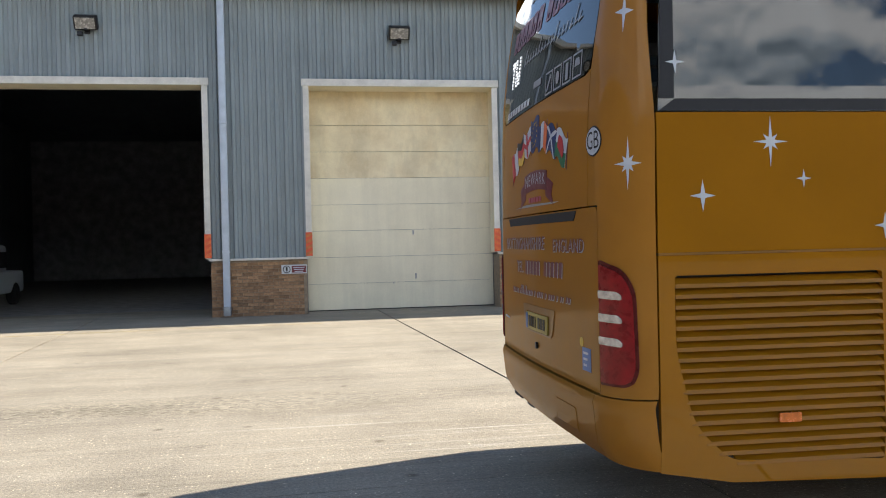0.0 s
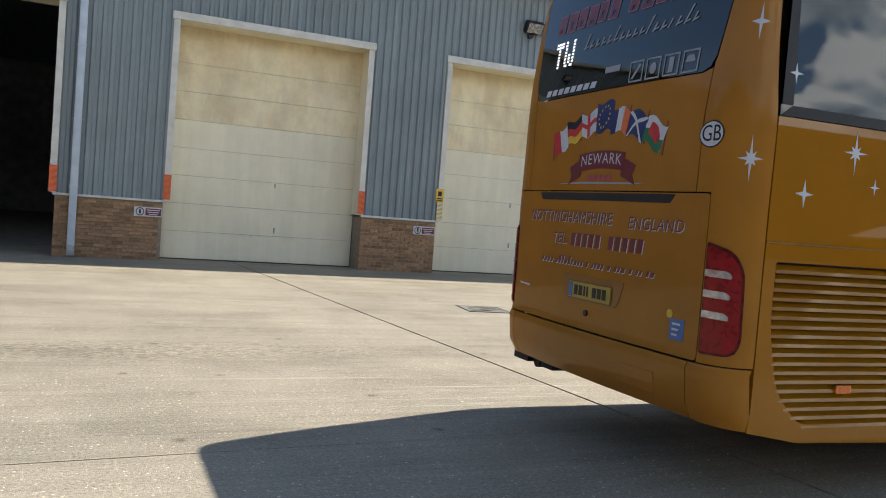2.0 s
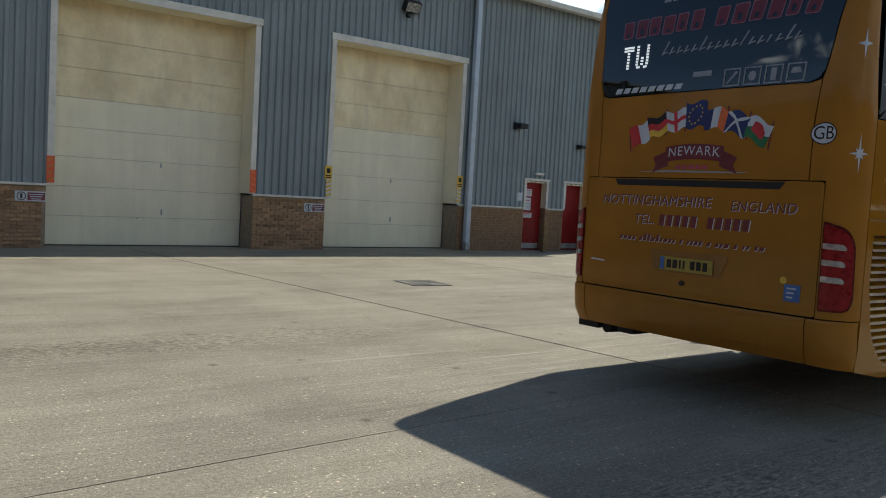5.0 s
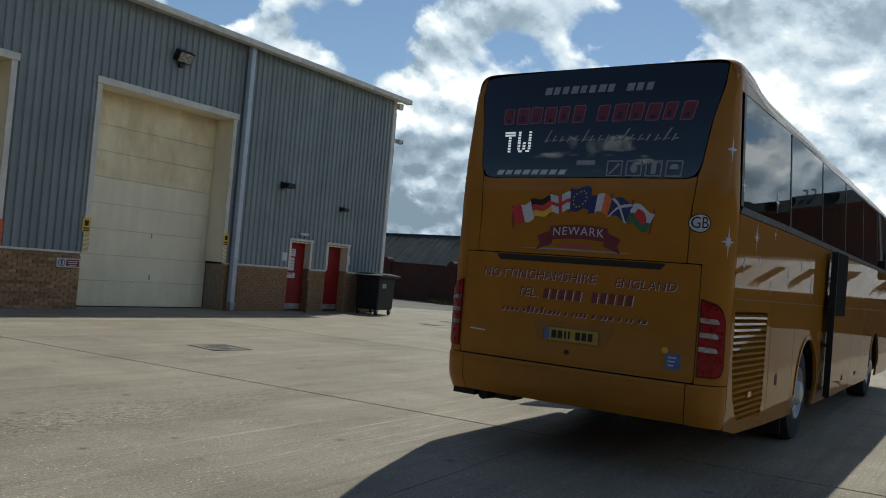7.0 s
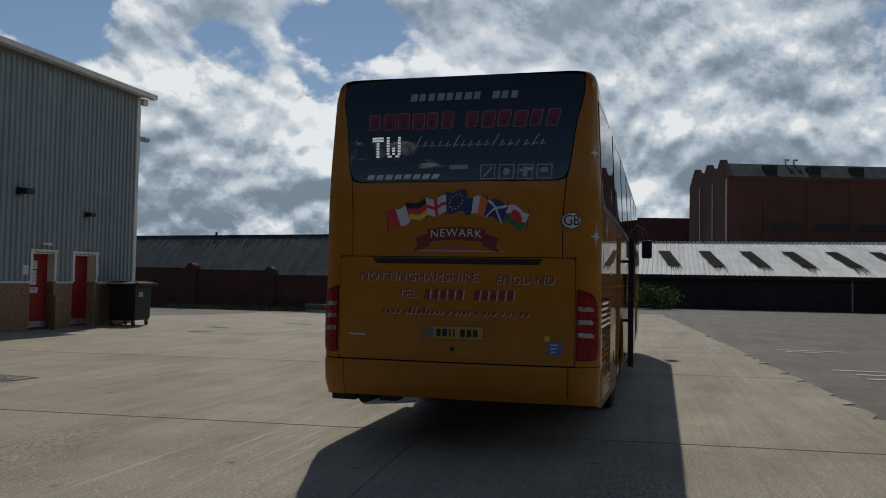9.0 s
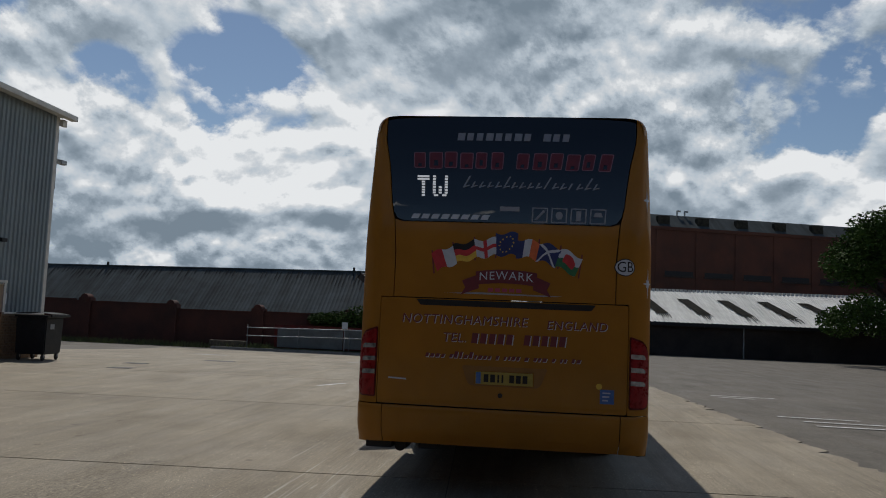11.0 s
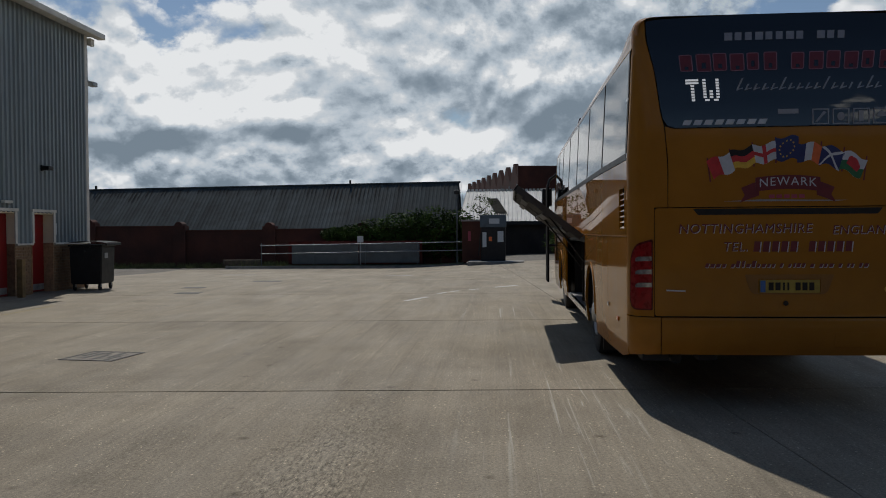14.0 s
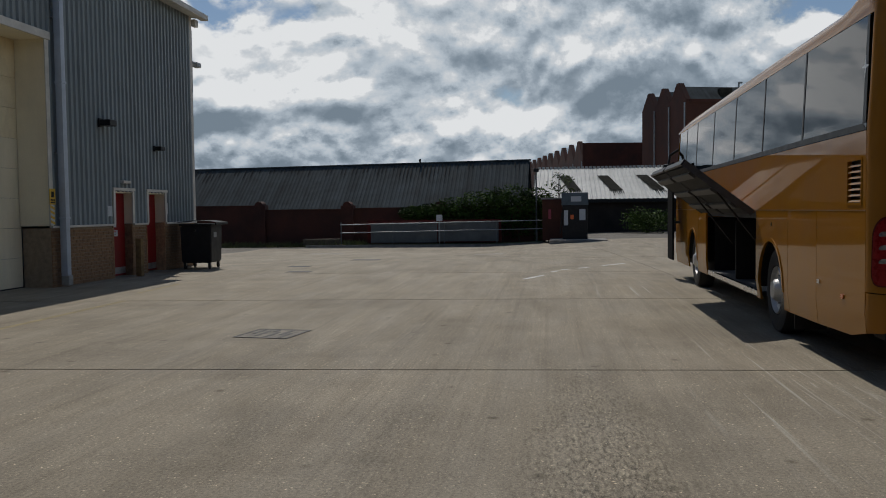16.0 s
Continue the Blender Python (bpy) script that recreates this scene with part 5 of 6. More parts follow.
# personnel doors
for n, (x0, x1) in enumerate(DOORS):
    for row in ((x0 - 0.03, x0 + 0.06, FACE - 0.06, FACE - 0.031, LEDGE + 0.006, 2.08), (x1 - 0.06, x1 + 0.03, FACE - 0.06, FACE - 0.031, LEDGE + 0.006, 2.08), (x0 - 0.05, x1 + 0.05, FACE - 0.08, FACE - 0.031, 2.082, 2.15)):
        part("door_frame", boxes(row), TRIM, depot)
    for row in ((x0 - 0.01, x0 + 0.03, FACE - 0.02, FACE + 0.30, LEDGE, 2.07), (x1 - 0.03, x1 + 0.01, FACE - 0.02, FACE + 0.30, LEDGE, 2.07), (x0 + 0.03, x1 - 0.03, FACE - 0.02, FACE + 0.30, 2.03, 2.07)):
        part("reveal", boxes(row), CREAM, depot)
    for row in ((x0 - 0.008, x0 + 0.028, FACE - 0.008, FACE + 0.30, 0, LEDGE - 0.005), (x1 - 0.028, x1 + 0.008, FACE - 0.008, FACE + 0.30, 0, LEDGE - 0.005)):
        part("reveal", boxes(row), BRICK, depot)
    leaf = part("door", boxes((x0 + 0.035, x1 - 0.035, FACE + (0.19 if n == 0 else 0.25), FACE + (0.24 if n == 0 else 0.295), 0.02, 2.03), bevel=0.004), RED_DOOR, depot, "red steel door")
    y = FACE + (0.19 if n == 0 else 0.25)
    part("door_handle", boxes((x0 + 0.09, x0 + 0.13, y - 0.05, y - 0.002, 0.98, 1.10), bevel=0.008), CHROME, leaf)
    part("kick_strip", boxes((x0 + 0.06, x1 - 0.06, y - 0.006, y - 0.001, 0.06, 0.22)), GALV, leaf)
    if n == 0:
        for za, zb, w in ((1.62, 1.84, 0.34), (1.20, 1.58, 0.30), (0.98, 1.13, 0.42)):
            notice = part("notice", boxes((x0 + 0.24 - w / 2 + 0.1, x0 + 0.24 + w / 2 + 0.1, y - 0.006, y - 0.001, za, zb)), WHITE_VINYL, leaf, "white notice with plain bars")
            for k in range(3):
                zz = zb - (k + 1) * (zb - za) / 4
                part("bar", boxes((x0 + 0.27 - w / 4, x0 + 0.37 + w / 4, y - 0.008, y - 0.0065, zz, zz + 0.02)), RED_VINYL if k == 0 else GREY_VINYL, notice)
part("bulkhead_lamp", boxes((13.5, 13.85, FACE - 0.13, FACE - 0.035, 2.26, 2.33), bevel=0.012), TRIM, depot)
for x, z, w, h in ((12.98, 1.47, 0.20, 0.24), (15.90, 1.50, 0.13, 0.30)):
    part("notice", boxes((x - w / 2, x + w / 2, FACE - 0.045, FACE - 0.036, z, z + h)), WHITE_VINYL, depot, "small white notice")

# brick plinths: backing and reveals, then the bricks themselves (laid further down)
PLINTHS = ((BAYS[0][1], BAYS[1][0]), (BAYS[1][1], BAYS[2][0]), (BAYS[2][1], DOORS[0][0]), (DOORS[0][1], DOORS[1][0]), (DOORS[1][1], EAST), (WEST, BAYS[0][0]))
plinths = [part("brick_plinth", boxes((x0 + 0.012, x1 - 0.012, FACE + 0.012, FACE + 0.65, 0, LEDGE - 0.047)), MORTAR, depot, "buff brick plinth") for x0, x1 in PLINTHS]

# downpipes
for x, z_top in ((-1.60, EAVE - 0.05), (10.92, EAVE - 0.05)):
    pipe = smooth(part("downpipe", boxes((x - 0.075, x + 0.075, FACE - 0.24, FACE - 0.09, 0.16, z_top), bevel=0.02), PIPE, depot, "pale square downpipe"))
    for z in (1.42, 4.25):
        part("collar", boxes((x - 0.085, x + 0.085, FACE - 0.25, FACE - 0.08, z, z + 0.05), bevel=0.01), PIPE, pipe)
    part("shoe", boxes((x - 0.08, x + 0.08, FACE - 0.27, FACE - 0.09, 0.03, 0.24), bevel=0.02), GALV, pipe)
    for z in (2.8, 5.6):
        part("bracket", boxes((x - 0.11, x + 0.11, FACE - 0.09, FACE - 0.035, z, z + 0.03)), GALV, pipe)


def floodlight(x, z):
    lamp = thing("floodlight", "black rectangular floodlight on the cladding", "floodlight", pose(x, FACE - 0.04, z), "floodlights above the doors")
    part("bracket", boxes((-0.03, 0.03, -0.16, 0.0, -0.16, -0.12), (-0.06, 0.06, -0.012, 0.0, -0.22, -0.06)), BLACK, lamp)
    bm = boxes((-0.24, 0.24, -0.20, -0.02, -0.14, 0.16), bevel=0.03)
    bmesh.ops.rotate(bm, verts=bm.verts, cent=(0, -0.1, 0), matrix=Matrix.Rotation(radians(28), 3, "X"))
    case = part("housing", bm, BLACK, lamp)
    bm = boxes((-0.20, 0.20, -0.212, -0.203, -0.11, 0.13))
    bmesh.ops.rotate(bm, verts=bm.verts, cent=(0, -0.1, 0), matrix=Matrix.Rotation(radians(28), 3, "X"))
    part("glass", bm, FLOOD_GLASS, case)
    part("sensor", boxes((-0.17, -0.06, -0.20, -0.10, -0.30, -0.20), bevel=0.02), BLACK, lamp)


floodlight(-4.40, 6.42)
floodlight(2.33, 6.32)
floodlight(8.68, 6.28)


def security_camera(x, z, s):
    cam_thing = thing("security_camera", "small dark security camera on the cladding", "camera", pose(x, FACE - 0.035, z), "security cameras")
    part("mount", boxes((-0.06 * s, 0.06 * s, -0.05, 0, -0.10 * s, 0.10 * s), bevel=0.01), BLACK, cam_thing)
    part("body", boxes((-0.05, 0.26 * s, -0.30 * s, -0.04, -0.07 * s, 0.07 * s), bevel=0.02), BLACK, cam_thing)


security_camera(12.62, 3.62, 1.0)
security_camera(15.28, 3.22, 0.75)
bracket_lamp = thing("wall_floodlight", "small floodlight on the building's corner", "floodlight", pose(EAST + 0.02, FACE - 0.03, 5.9))
part("arm", boxes((0, 0.22, -0.03, 0.03, -0.02, 0.02)), GALV, bracket_lamp)
part("housing", boxes((0.14, 0.42, -0.12, 0.06, -0.12, 0.02), bevel=0.03), GALV, bracket_lamp)
part("conduit", rods([((0.03, 0, -0.9), (0.03, 0, 0.9))], 0.015), GALV, bracket_lamp)


def hazard_strip(x, mats, z0=1.31, z1=1.84, flip=1):
    """A striped marker board on a door frame."""
    board = thing("hazard_marker", "striped hazard marker board on the door frame", "marker board", pose(x, FACE - 0.058, 0), "hazard markers")
    part("board", boxes((-0.075, 0.075, -0.012, 0, z0, z1)), mats[0], board)
    n = 4
    step = (z1 - z0) / n
    for k in range(n):
        za = z0 + k * step
        bm = bmesh.new()
        s = 0.075 * flip
        rim = ((-s, za), (s, min(za + step * 0.5, z1)), (s, min(za + step, z1)), (-s, za + step * 0.5))
        near, far = ([bm.verts.new((x, y, z)) for x, z in rim] for y in (-0.016, -0.0123))
        bm.faces.new(near), bm.faces.new(far)
        for i in range(4):
            bm.faces.new((near[i], near[(i + 1) % 4], far[(i + 1) % 4], far[i]))
        part("stripe", bm, mats[1], board)


OLIVE = material("orange_stripe", (0.60, 0.17, 0.04), 0.5, 0, 0.15, 9, 80)
FLUO = material("orange_red_board", (0.72, 0.10, 0.03), 0.5, 0, 0.1, 9, 80)
hazard_strip(BAYS[0][1] - 0.045, (FLUO, ORANGE_VINYL))
hazard_strip(BAYS[1][0] + 0.045, (FLUO, OLIVE))
hazard_strip(BAYS[1][1] - 0.045, (FLUO, ORANGE_VINYL), flip=-1)
hazard_strip(BAYS[2][0] + 0.045, (WHITE_VINYL, YELLOW_VINYL), 1.31, 1.72)
hazard_strip(BAYS[2][1] - 0.045, (WHITE_VINYL, YELLOW_VINYL), 1.31, 1.72, -1)
for x in (BAYS[2][0] + 0.02, BAYS[2][1] - 0.03):
    warn = thing("warning_sign", "yellow warning sign with a dark symbol", "sign", pose(x, FACE - 0.06, 1.73))
    part("board", boxes((-0.10, 0.10, -0.012, 0, 0, 0.33), bevel=0.004), YELLOW_VINYL, warn)
    part("symbol", boxes((-0.05, 0.05, -0.0145, -0.0125, 0.15, 0.27), (-0.075, 0.075, -0.0145, -0.0125, 0.03, 0.06), (-0.075, 0.075, -0.0145, -0.0125, 0.08, 0.11)), BLACK, warn)
for x in (-0.14, 6.18):
    board = thing("prohibition_sign", "white and maroon prohibition sign on brickwork", "sign", pose(x, FACE - 0.03, 1.02), "prohibition signs")
    part("board", boxes((-0.28, 0.28, -0.012, 0.02, -0.10, 0.10), bevel=0.004), WHITE_VINYL, board)
    part("field", boxes((-0.055, 0.26, -0.0145, -0.0125, -0.075, 0.075)), MAROON_VINYL, board)
    for k, w in enumerate((0.26, 0.22, 0.18)):
        part("bar", boxes((0.10 - w / 2, 0.10 + w / 2, -0.017, -0.015, 0.03 - k * 0.045, 0.048 - k * 0.045)), WHITE_VINYL, board)
    bm = bmesh.new()
    ring = [(math.cos(2 * math.pi * i / 24), math.sin(2 * math.pi * i / 24)) for i in range(24)]
    a = [bm.verts.new((-0.165 + 0.085 * c, -0.0145, 0.085 * s)) for c, s in ring]
    b = [bm.verts.new((-0.165 + 0.068 * c, -0.0145, 0.068 * s)) for c, s in ring]
    for i in range(24):
        bm.faces.new((a[i], a[(i + 1) % 24], b[(i + 1) % 24], b[i]))
    box(bm, -0.185, -0.145, -0.0155, -0.0135, -0.045, 0.05)
    part("symbol", bm, BLACK, board)

# inside the open bay
part("workshop_floor", boxes((WEST + 0.2, -0.9, FACE + 0.25, 46, -0.3, -0.004)), KERB, depot)
van = thing("white_van", "white van parked inside the dark workshop", "van", pose(-9.25, 24.9, 0, 0, 0, 90))
smooth(part("body", boxes((-2.2, 2.2, -0.9, 0.9, 0.35, 1.0), (-2.0, 1.0, -0.82, 0.82, 0.95, 1.75), bevel=0.12), WHITE_VINYL, van))
part("window", boxes((0.2, 0.9, -0.835, -0.825, 1.1, 1.55), (0.2, 0.9, 0.825, 0.835, 1.1, 1.55)), BLACK, van)
for x in (-1.4, 1.4):
    for s in (1, -1):
        smooth(part("wheel", lathe(((0, 0.15), (0, 0.3), (0.03, 0.33), (0.17, 0.33), (0.2, 0.3), (0.2, 0.15), (0.18, 0.0)), (x, s * 0.72, 0.33), s, 20), RUBBER, van))
strip_light = thing("strip_light", "small lit fluorescent fitting in the workshop roof", "light", pose(-5.0, 30.0, 7.15, 0, 0, 90))
part("housing", boxes((-0.05, 0.05, -0.3, 0.3, 0, 0.06)), TRIM, strip_light)
LIT = bpy.data.materials.new("lit_tube")
LIT.use_nodes = True
LIT.node_tree.nodes["Principled BSDF"].inputs["Emission Color"].default_value = (1, 0.98, 0.9, 1)
LIT.node_tree.nodes["Principled BSDF"].inputs["Emission Strength"].default_value = 6.0
part("tube", rods([((0, -0.27, -0.03), (0, 0.27, -0.03))], 0.025), LIT, strip_light)
part("hanger", rods([((0, -0.2, 0.06), (0, -0.2, 1.15)), ((0, 0.2, 0.06), (0, 0.2, 1.15))], 0.01), GALV, strip_light)

# four-wheeled bin
bin_at = pose(16.5, 18.22, 0, 0, 0, 6)
wheelie = thing("wheeled_bin", "large black four-wheeled refuse bin on the concrete", "bin", bin_at)


def tapered(bm, x, y, z0, z1, grow):
    low = [bm.verts.new((sx * x, sy * y, z0)) for sx, sy in ((-1, -1), (1, -1), (1, 1), (-1, 1))]
    top = [bm.verts.new((sx * (x + grow), sy * (y + grow), z1)) for sx, sy in ((-1, -1), (1, -1), (1, 1), (-1, 1))]
    bm.faces.new(low), bm.faces.new(top)
    for i in range(4):
        bm.faces.new((low[i], low[(i + 1) % 4], top[(i + 1) % 4], top[i]))
    bmesh.ops.bevel(bm, geom=bm.edges[:], offset=0.03, segments=2, affect="EDGES")
    return bm


smooth(part("tub", tapered(bmesh.new(), 0.49, 0.40, 0.17, 1.18, 0.025), BIN_BLACK, wheelie))
part("rim", boxes((-0.54, 0.54, -0.45, 0.45, 1.18, 1.23), bevel=0.015), BIN_BLACK, wheelie)
bm = bmesh.new()
rows = []
for i in range(9):
    t = i / 8
    rows.append([bm.verts.new((x, -0.55 + 1.10 * t, 1.235 + 0.09 * math.sin(math.pi * (0.15 + 0.75 * t)))) for x in (-0.55, 0.55)])
for a, b in zip(rows, rows[1:]):
    bm.faces.new((a[0], a[1], b[1], b[0]))
bmesh.ops.solidify(bm, geom=bm.faces[:], thickness=0.03)
smooth(part("lid", bm, BIN_BLACK, wheelie, "curved black lid"))
for s in (1, -1):
    part("lifting_pin", rods([((s * 0.54, 0, 1.05), (s * 0.63, 0, 1.05))], 0.025), BIN_BLACK, wheelie)
    for t in (1, -1):
        smooth(part("castor", lathe(((-0.025, 0.0), (-0.025, 0.085), (-0.015, 0.10), (0.015, 0.10), (0.025, 0.085), (0.025, 0.0)), (s * 0.40, t * 0.33, 0.10), 1, 18), RUBBER, wheelie))
        part("fork", boxes((s * 0.40 - 0.03, s * 0.40 + 0.03, t * 0.33 - 0.035, t * 0.33 - 0.028, 0.09, 0.25), (s * 0.40 - 0.03, s * 0.40 + 0.03, t * 0.33 + 0.028, t * 0.33 + 0.035, 0.09, 0.25)), GALV, wheelie)
part("lid_lip", boxes((-0.56, 0.56, -0.585, -0.55, 1.20, 1.265), bevel=0.01), BIN_BLACK, wheelie)
part("label", boxes((-0.30, -0.06, -0.437, -0.425, 0.86, 1.0)), GREY_VINYL, wheelie, "pale worn label")
for k in range(3):
    part("bar", boxes((0.527, 0.535, -0.12, 0.14, 0.72 - k * 0.06, 0.745 - k * 0.06)), GREY_VINYL, wheelie)

# bollard between the red doors
post = thing("bollard", "short weathered timber bollard by the red door", "bollard", pose(13.75, FACE - 0.35, 0))
part("post", boxes((-0.07, 0.07, -0.07, 0.07, 0, 0.92), bevel=0.012), material("weathered_timber", (0.26, 0.17, 0.07), 0.85, 0, 0.2, 6, 60), post)

# ---------------------------------------------------------------- far side of the yard
built_before = {ob.name for ob in bpy.data.objects}
def leaves(bm, centre, radius, count, size, seed, squash=1.0):
    """Many small leaf blades scattered through a lumpy volume."""
    rnd = random.Random(seed)
    for _ in range(count):
        d = Vector((rnd.gauss(0, 1), rnd.gauss(0, 1), rnd.gauss(0, 1)))
        d.normalize()
        r = rnd.random() ** 0.45
        p = Vector(centre) + Vector((d.x * radius[0], d.y * radius[1], d.z * radius[2])) * r
        a = Vector((rnd.gauss(0, 1), rnd.gauss(0, 1), rnd.gauss(0, 0.6))).normalized()
        b = a.cross(Vector((rnd.gauss(0, 1), rnd.gauss(0, 1), rnd.gauss(0, 1)))).normalized()
        s = size * rnd.uniform(0.6, 1.3)
        vs = [bm.verts.new(p + a * s), bm.verts.new(p + b * s * 0.45), bm.verts.new(p - a * s), bm.verts.new(p - b * s * 0.45)]
        bm.faces.new(vs)


def gz(x, y):
    return ground_z(x, y)


# boundary wall of old brick, with round-topped piers
wall = thing("boundary_wall", "old dark red brick boundary wall with capped piers", "wall", kind="structure")
bm = bmesh.new()
for y0, y1, z in ((9.8, 20.9, 1.65), (20.9, 26.1, 1.61), (26.1, 31.9, 1.86), (31.9, 60.0, 1.95)):
    box(bm, 40.0, 40.25, y0, y1, -0.6, z)
part("brickwork", bm, OLD_BRICK, wall)
part("coping", boxes((39.96, 40.29, 9.8, 20.9, 1.65, 1.72), (39.96, 40.29, 20.9, 26.1, 1.61, 1.68), (39.96, 40.29, 26.1, 31.9, 1.86, 1.93), (39.96, 40.29, 31.9, 60.0, 1.95, 2.02)), OLD_BRICK, wall)
for y in (15.6, 20.8, 25.95, 31.2, 36.5):
    z = 1.80 if y < 18 else 1.86 if y < 25 else 1.93 if y < 28 else 2.1
    bm = boxes((39.85, 40.4, y - 0.36, y + 0.36, -0.6, z))
    cyl(bm, (39.82, y, z - 0.02), (40.43, y, z - 0.02), 0.24, segments=16)
    part("pier", bm, OLD_BRICK, wall)

# kerbed strip with rails and stacked panels
bm = bmesh.new()
for i in range(12):
    y0, y1 = 9.9 + i * 1.06, 9.9 + (i + 1) * 1.06 - 0.01
    box(bm, 37.9, 38.05, y0, y1, gz(38, y0) - 0.3, gz(38, (y0 + y1) / 2) + 0.12)
part("kerb", bm, KERB, None, "low concrete kerb of the raised strip", "structure")["category"] = "kerb"
bm = bmesh.new()
for i in range(14):
    y0, y1 = 9.9 + i * 0.91, 9.9 + (i + 1) * 0.91
    vs = [bm.verts.new((x, y, gz(38, y) + 0.11)) for x, y in ((38.05, y0), (40.0, y0), (40.0, y1), (38.05, y1))]
    bm.faces.new(vs)
part("verge", bm, GRASS, None, "weedy raised verge behind the kerb", "structure")["category"] = "verge"
rail = thing("guard_rail", "galvanised two-bar guard rail along the kerb", "railing", pose(38.35, 0, 0))
for y in (9.6, 12.3, 15.1, 17.9, 20.75):
    part("post", rods([((0, y, -0.35), (0, y, 0.95))], 0.024), STEEL_GREY, rail)
for z in (0.46, 0.90):
    part("bar", rods([((0, 9.6, z + 0.05), (0, 20.8, z - 0.10))], 0.024), GALV, rail)
stack = thing("steel_panel_stack", "long grey steel panels edged in red, leaning by the wall", "panels", pose(38.75, 0, 0))
part("panel", boxes((0, 0.06, 12.25, 15.5, -0.15, 0.86), bevel=0.01), STEEL_GREY, stack)
part("panel", boxes((0.0, 0.06, 15.55, 19.2, -0.2, 0.82), bevel=0.01), STEEL_GREY, stack)
part("edge", boxes((0.08, 0.14, 12.1, 19.4, -0.2, 1.02)), material("faded_red_steel", (0.13, 0.025, 0.02), 0.7, 0, 0.25, 3, 40, spec=0.2), stack, "faded red edge strip")
note = thing("notice_board", "small white notice on the railing", "notice", pose(38.30, 15.35, 0.95))
part("board", boxes((-0.01, 0.01, -0.16, 0.16, 0, 0.34)), WHITE_VINYL, note)
part("stake", rods([((0.03, 0, -1.2), (0.03, 0, 0.3))], 0.02), GALV, note)

# fuel pump on its island
island = part("pump_island", boxes((35.6, 37.9, 6.7, 9.5, -0.25, 0.0), bevel=0.03), KERB, None, "raised concrete fuel island", "structure")
island["category"] = "kerb"
pump = thing("fuel_pump", "blue and grey fuel pump with worn labels", "fuel pump", pose(37.0, 8.25, 0.0))
part("cabinet", boxes((-0.35, 0.35, -0.62, 0.62, 0, 1.70), bevel=0.03), BLACK, pump)
part("head", boxes((-0.38, 0.38, -0.66, 0.66, 1.70, 2.33), bevel=0.03), material("faded_blue_steel", (0.09, 0.125, 0.155), 0.5, 0, 0.15, 4, 40), pump)
part("display", boxes((-0.386, -0.381, -0.32, 0.20, 1.88, 2.14)), WHITE_VINYL, pump)
part("label", boxes((-0.356, -0.351, 0.06, 0.22, 1.0, 1.22)), ORANGE_VINYL, pump)
part("label", boxes((-0.356, -0.351, -0.52, -0.22, 0.95, 1.50)), WHITE_VINYL, pump, "pale worn notice")
part("label", boxes((-0.356, -0.351, 0.34, 0.54, 0.70, 1.45)), WHITE_VINYL, pump, "pale worn notice")
cu = bmesh.new()
pts = [Vector((-0.42, 0.64 + 0.10 * math.sin(t * 3.1), 1.35 - 1.1 * math.sin(t * math.pi))) for t in np.linspace(0, 1, 10)]
for a, b in zip(pts, pts[1:]):
    cyl(cu, a, b, 0.025, segments=8)
part("hose", cu, RUBBER, pump)
cab = thing("pump_kiosk", "small brick and steel cabinet behind the pump", "cabinet", pose(38.4, 9.35, -0.1))
part("body", boxes((-0.5, 0.5, -0.55, 0.55, 0, 2.12)), OLD_BRICK, cab)
part("cap", boxes((-0.56, 0.56, -0.61, 0.61, 2.12, 2.20), bevel=0.01), KERB, cab)
part("label", boxes((-0.515, -0.505, 0.10, 0.24, 1.1, 1.6)), PINK_VINYL, cab)
lamp = thing("yard_lamp", "slim grey yard lamp post", "lamp post", pose(39.3, 10.25, -0.2))
part("post", cyl(bmesh.new(), (0, 0, 0), (0, 0, 3.7), 0.05, 0.035), STEEL_GREY, lamp)
part("head", boxes((-0.2, 0.2, -0.14, 0.14, 3.7, 3.9), bevel=0.03), BLACK, lamp)

# ivy and bushes
ivy = thing("ivy_hedge", "dense dark ivy mound spilling over the wall", "hedge")
bm = bmesh.new()
for k, (y, z, ry, rz) in enumerate(((9.5, 1.45, 0.9, 0.85), (10.4, 1.85, 1.1, 0.9), (11.5, 2.0, 1.2, 0.95), (12.5, 1.9, 1.2, 0.9), (13.6, 1.72, 1.2, 0.85), (14.9, 1.52, 1.2, 0.75), (16.1, 1.42, 1.0, 0.5), (17.1, 1.40, 0.8, 0.4), (10.2, 0.75, 1.0, 0.9), (11.4, 0.85, 1.1, 0.9), (12.6, 0.95, 1.0, 0.8), (13.9, 1.0, 1.0, 0.6))):
    leaves(bm, (39.9, y, z), (0.75, ry, rz), 1500, 0.085, 40 + k)
part("crown", bm, LEAF, ivy)
bm = bmesh.new()
for k in range(6):
    cyl(bm, (39.95, 10.3 + k * 0.9, -0.3), (39.9, 10.5 + k * 0.8, 1.4), 0.05, 0.02, 8)
part("stem", bm, BARK, ivy)
sapling = thing("sapling", "thin young tree with sparse leaves", "tree", pose(41.0, 9.0, -0.1))
bm = cyl(bmesh.new(), (0, 0, 0), (0.05, 0.1, 3.2), 0.05, 0.015, 8)
for k in range(7):
    a = k * 2.1
    cyl(bm, (0.03, 0.05, 1.4 + k * 0.25), (0.5 * math.cos(a), 0.6 * math.sin(a), 2.0 + k * 0.25), 0.018, 0.006, 6)
part("trunk", bm, BARK, sapling)
bm = bmesh.new()
for k in range(7):
    a = k * 2.1
    leaves(bm, (0.45 * math.cos(a), 0.55 * math.sin(a), 2.0 + k * 0.24), (0.35, 0.4, 0.3), 70, 0.07, 70 + k)
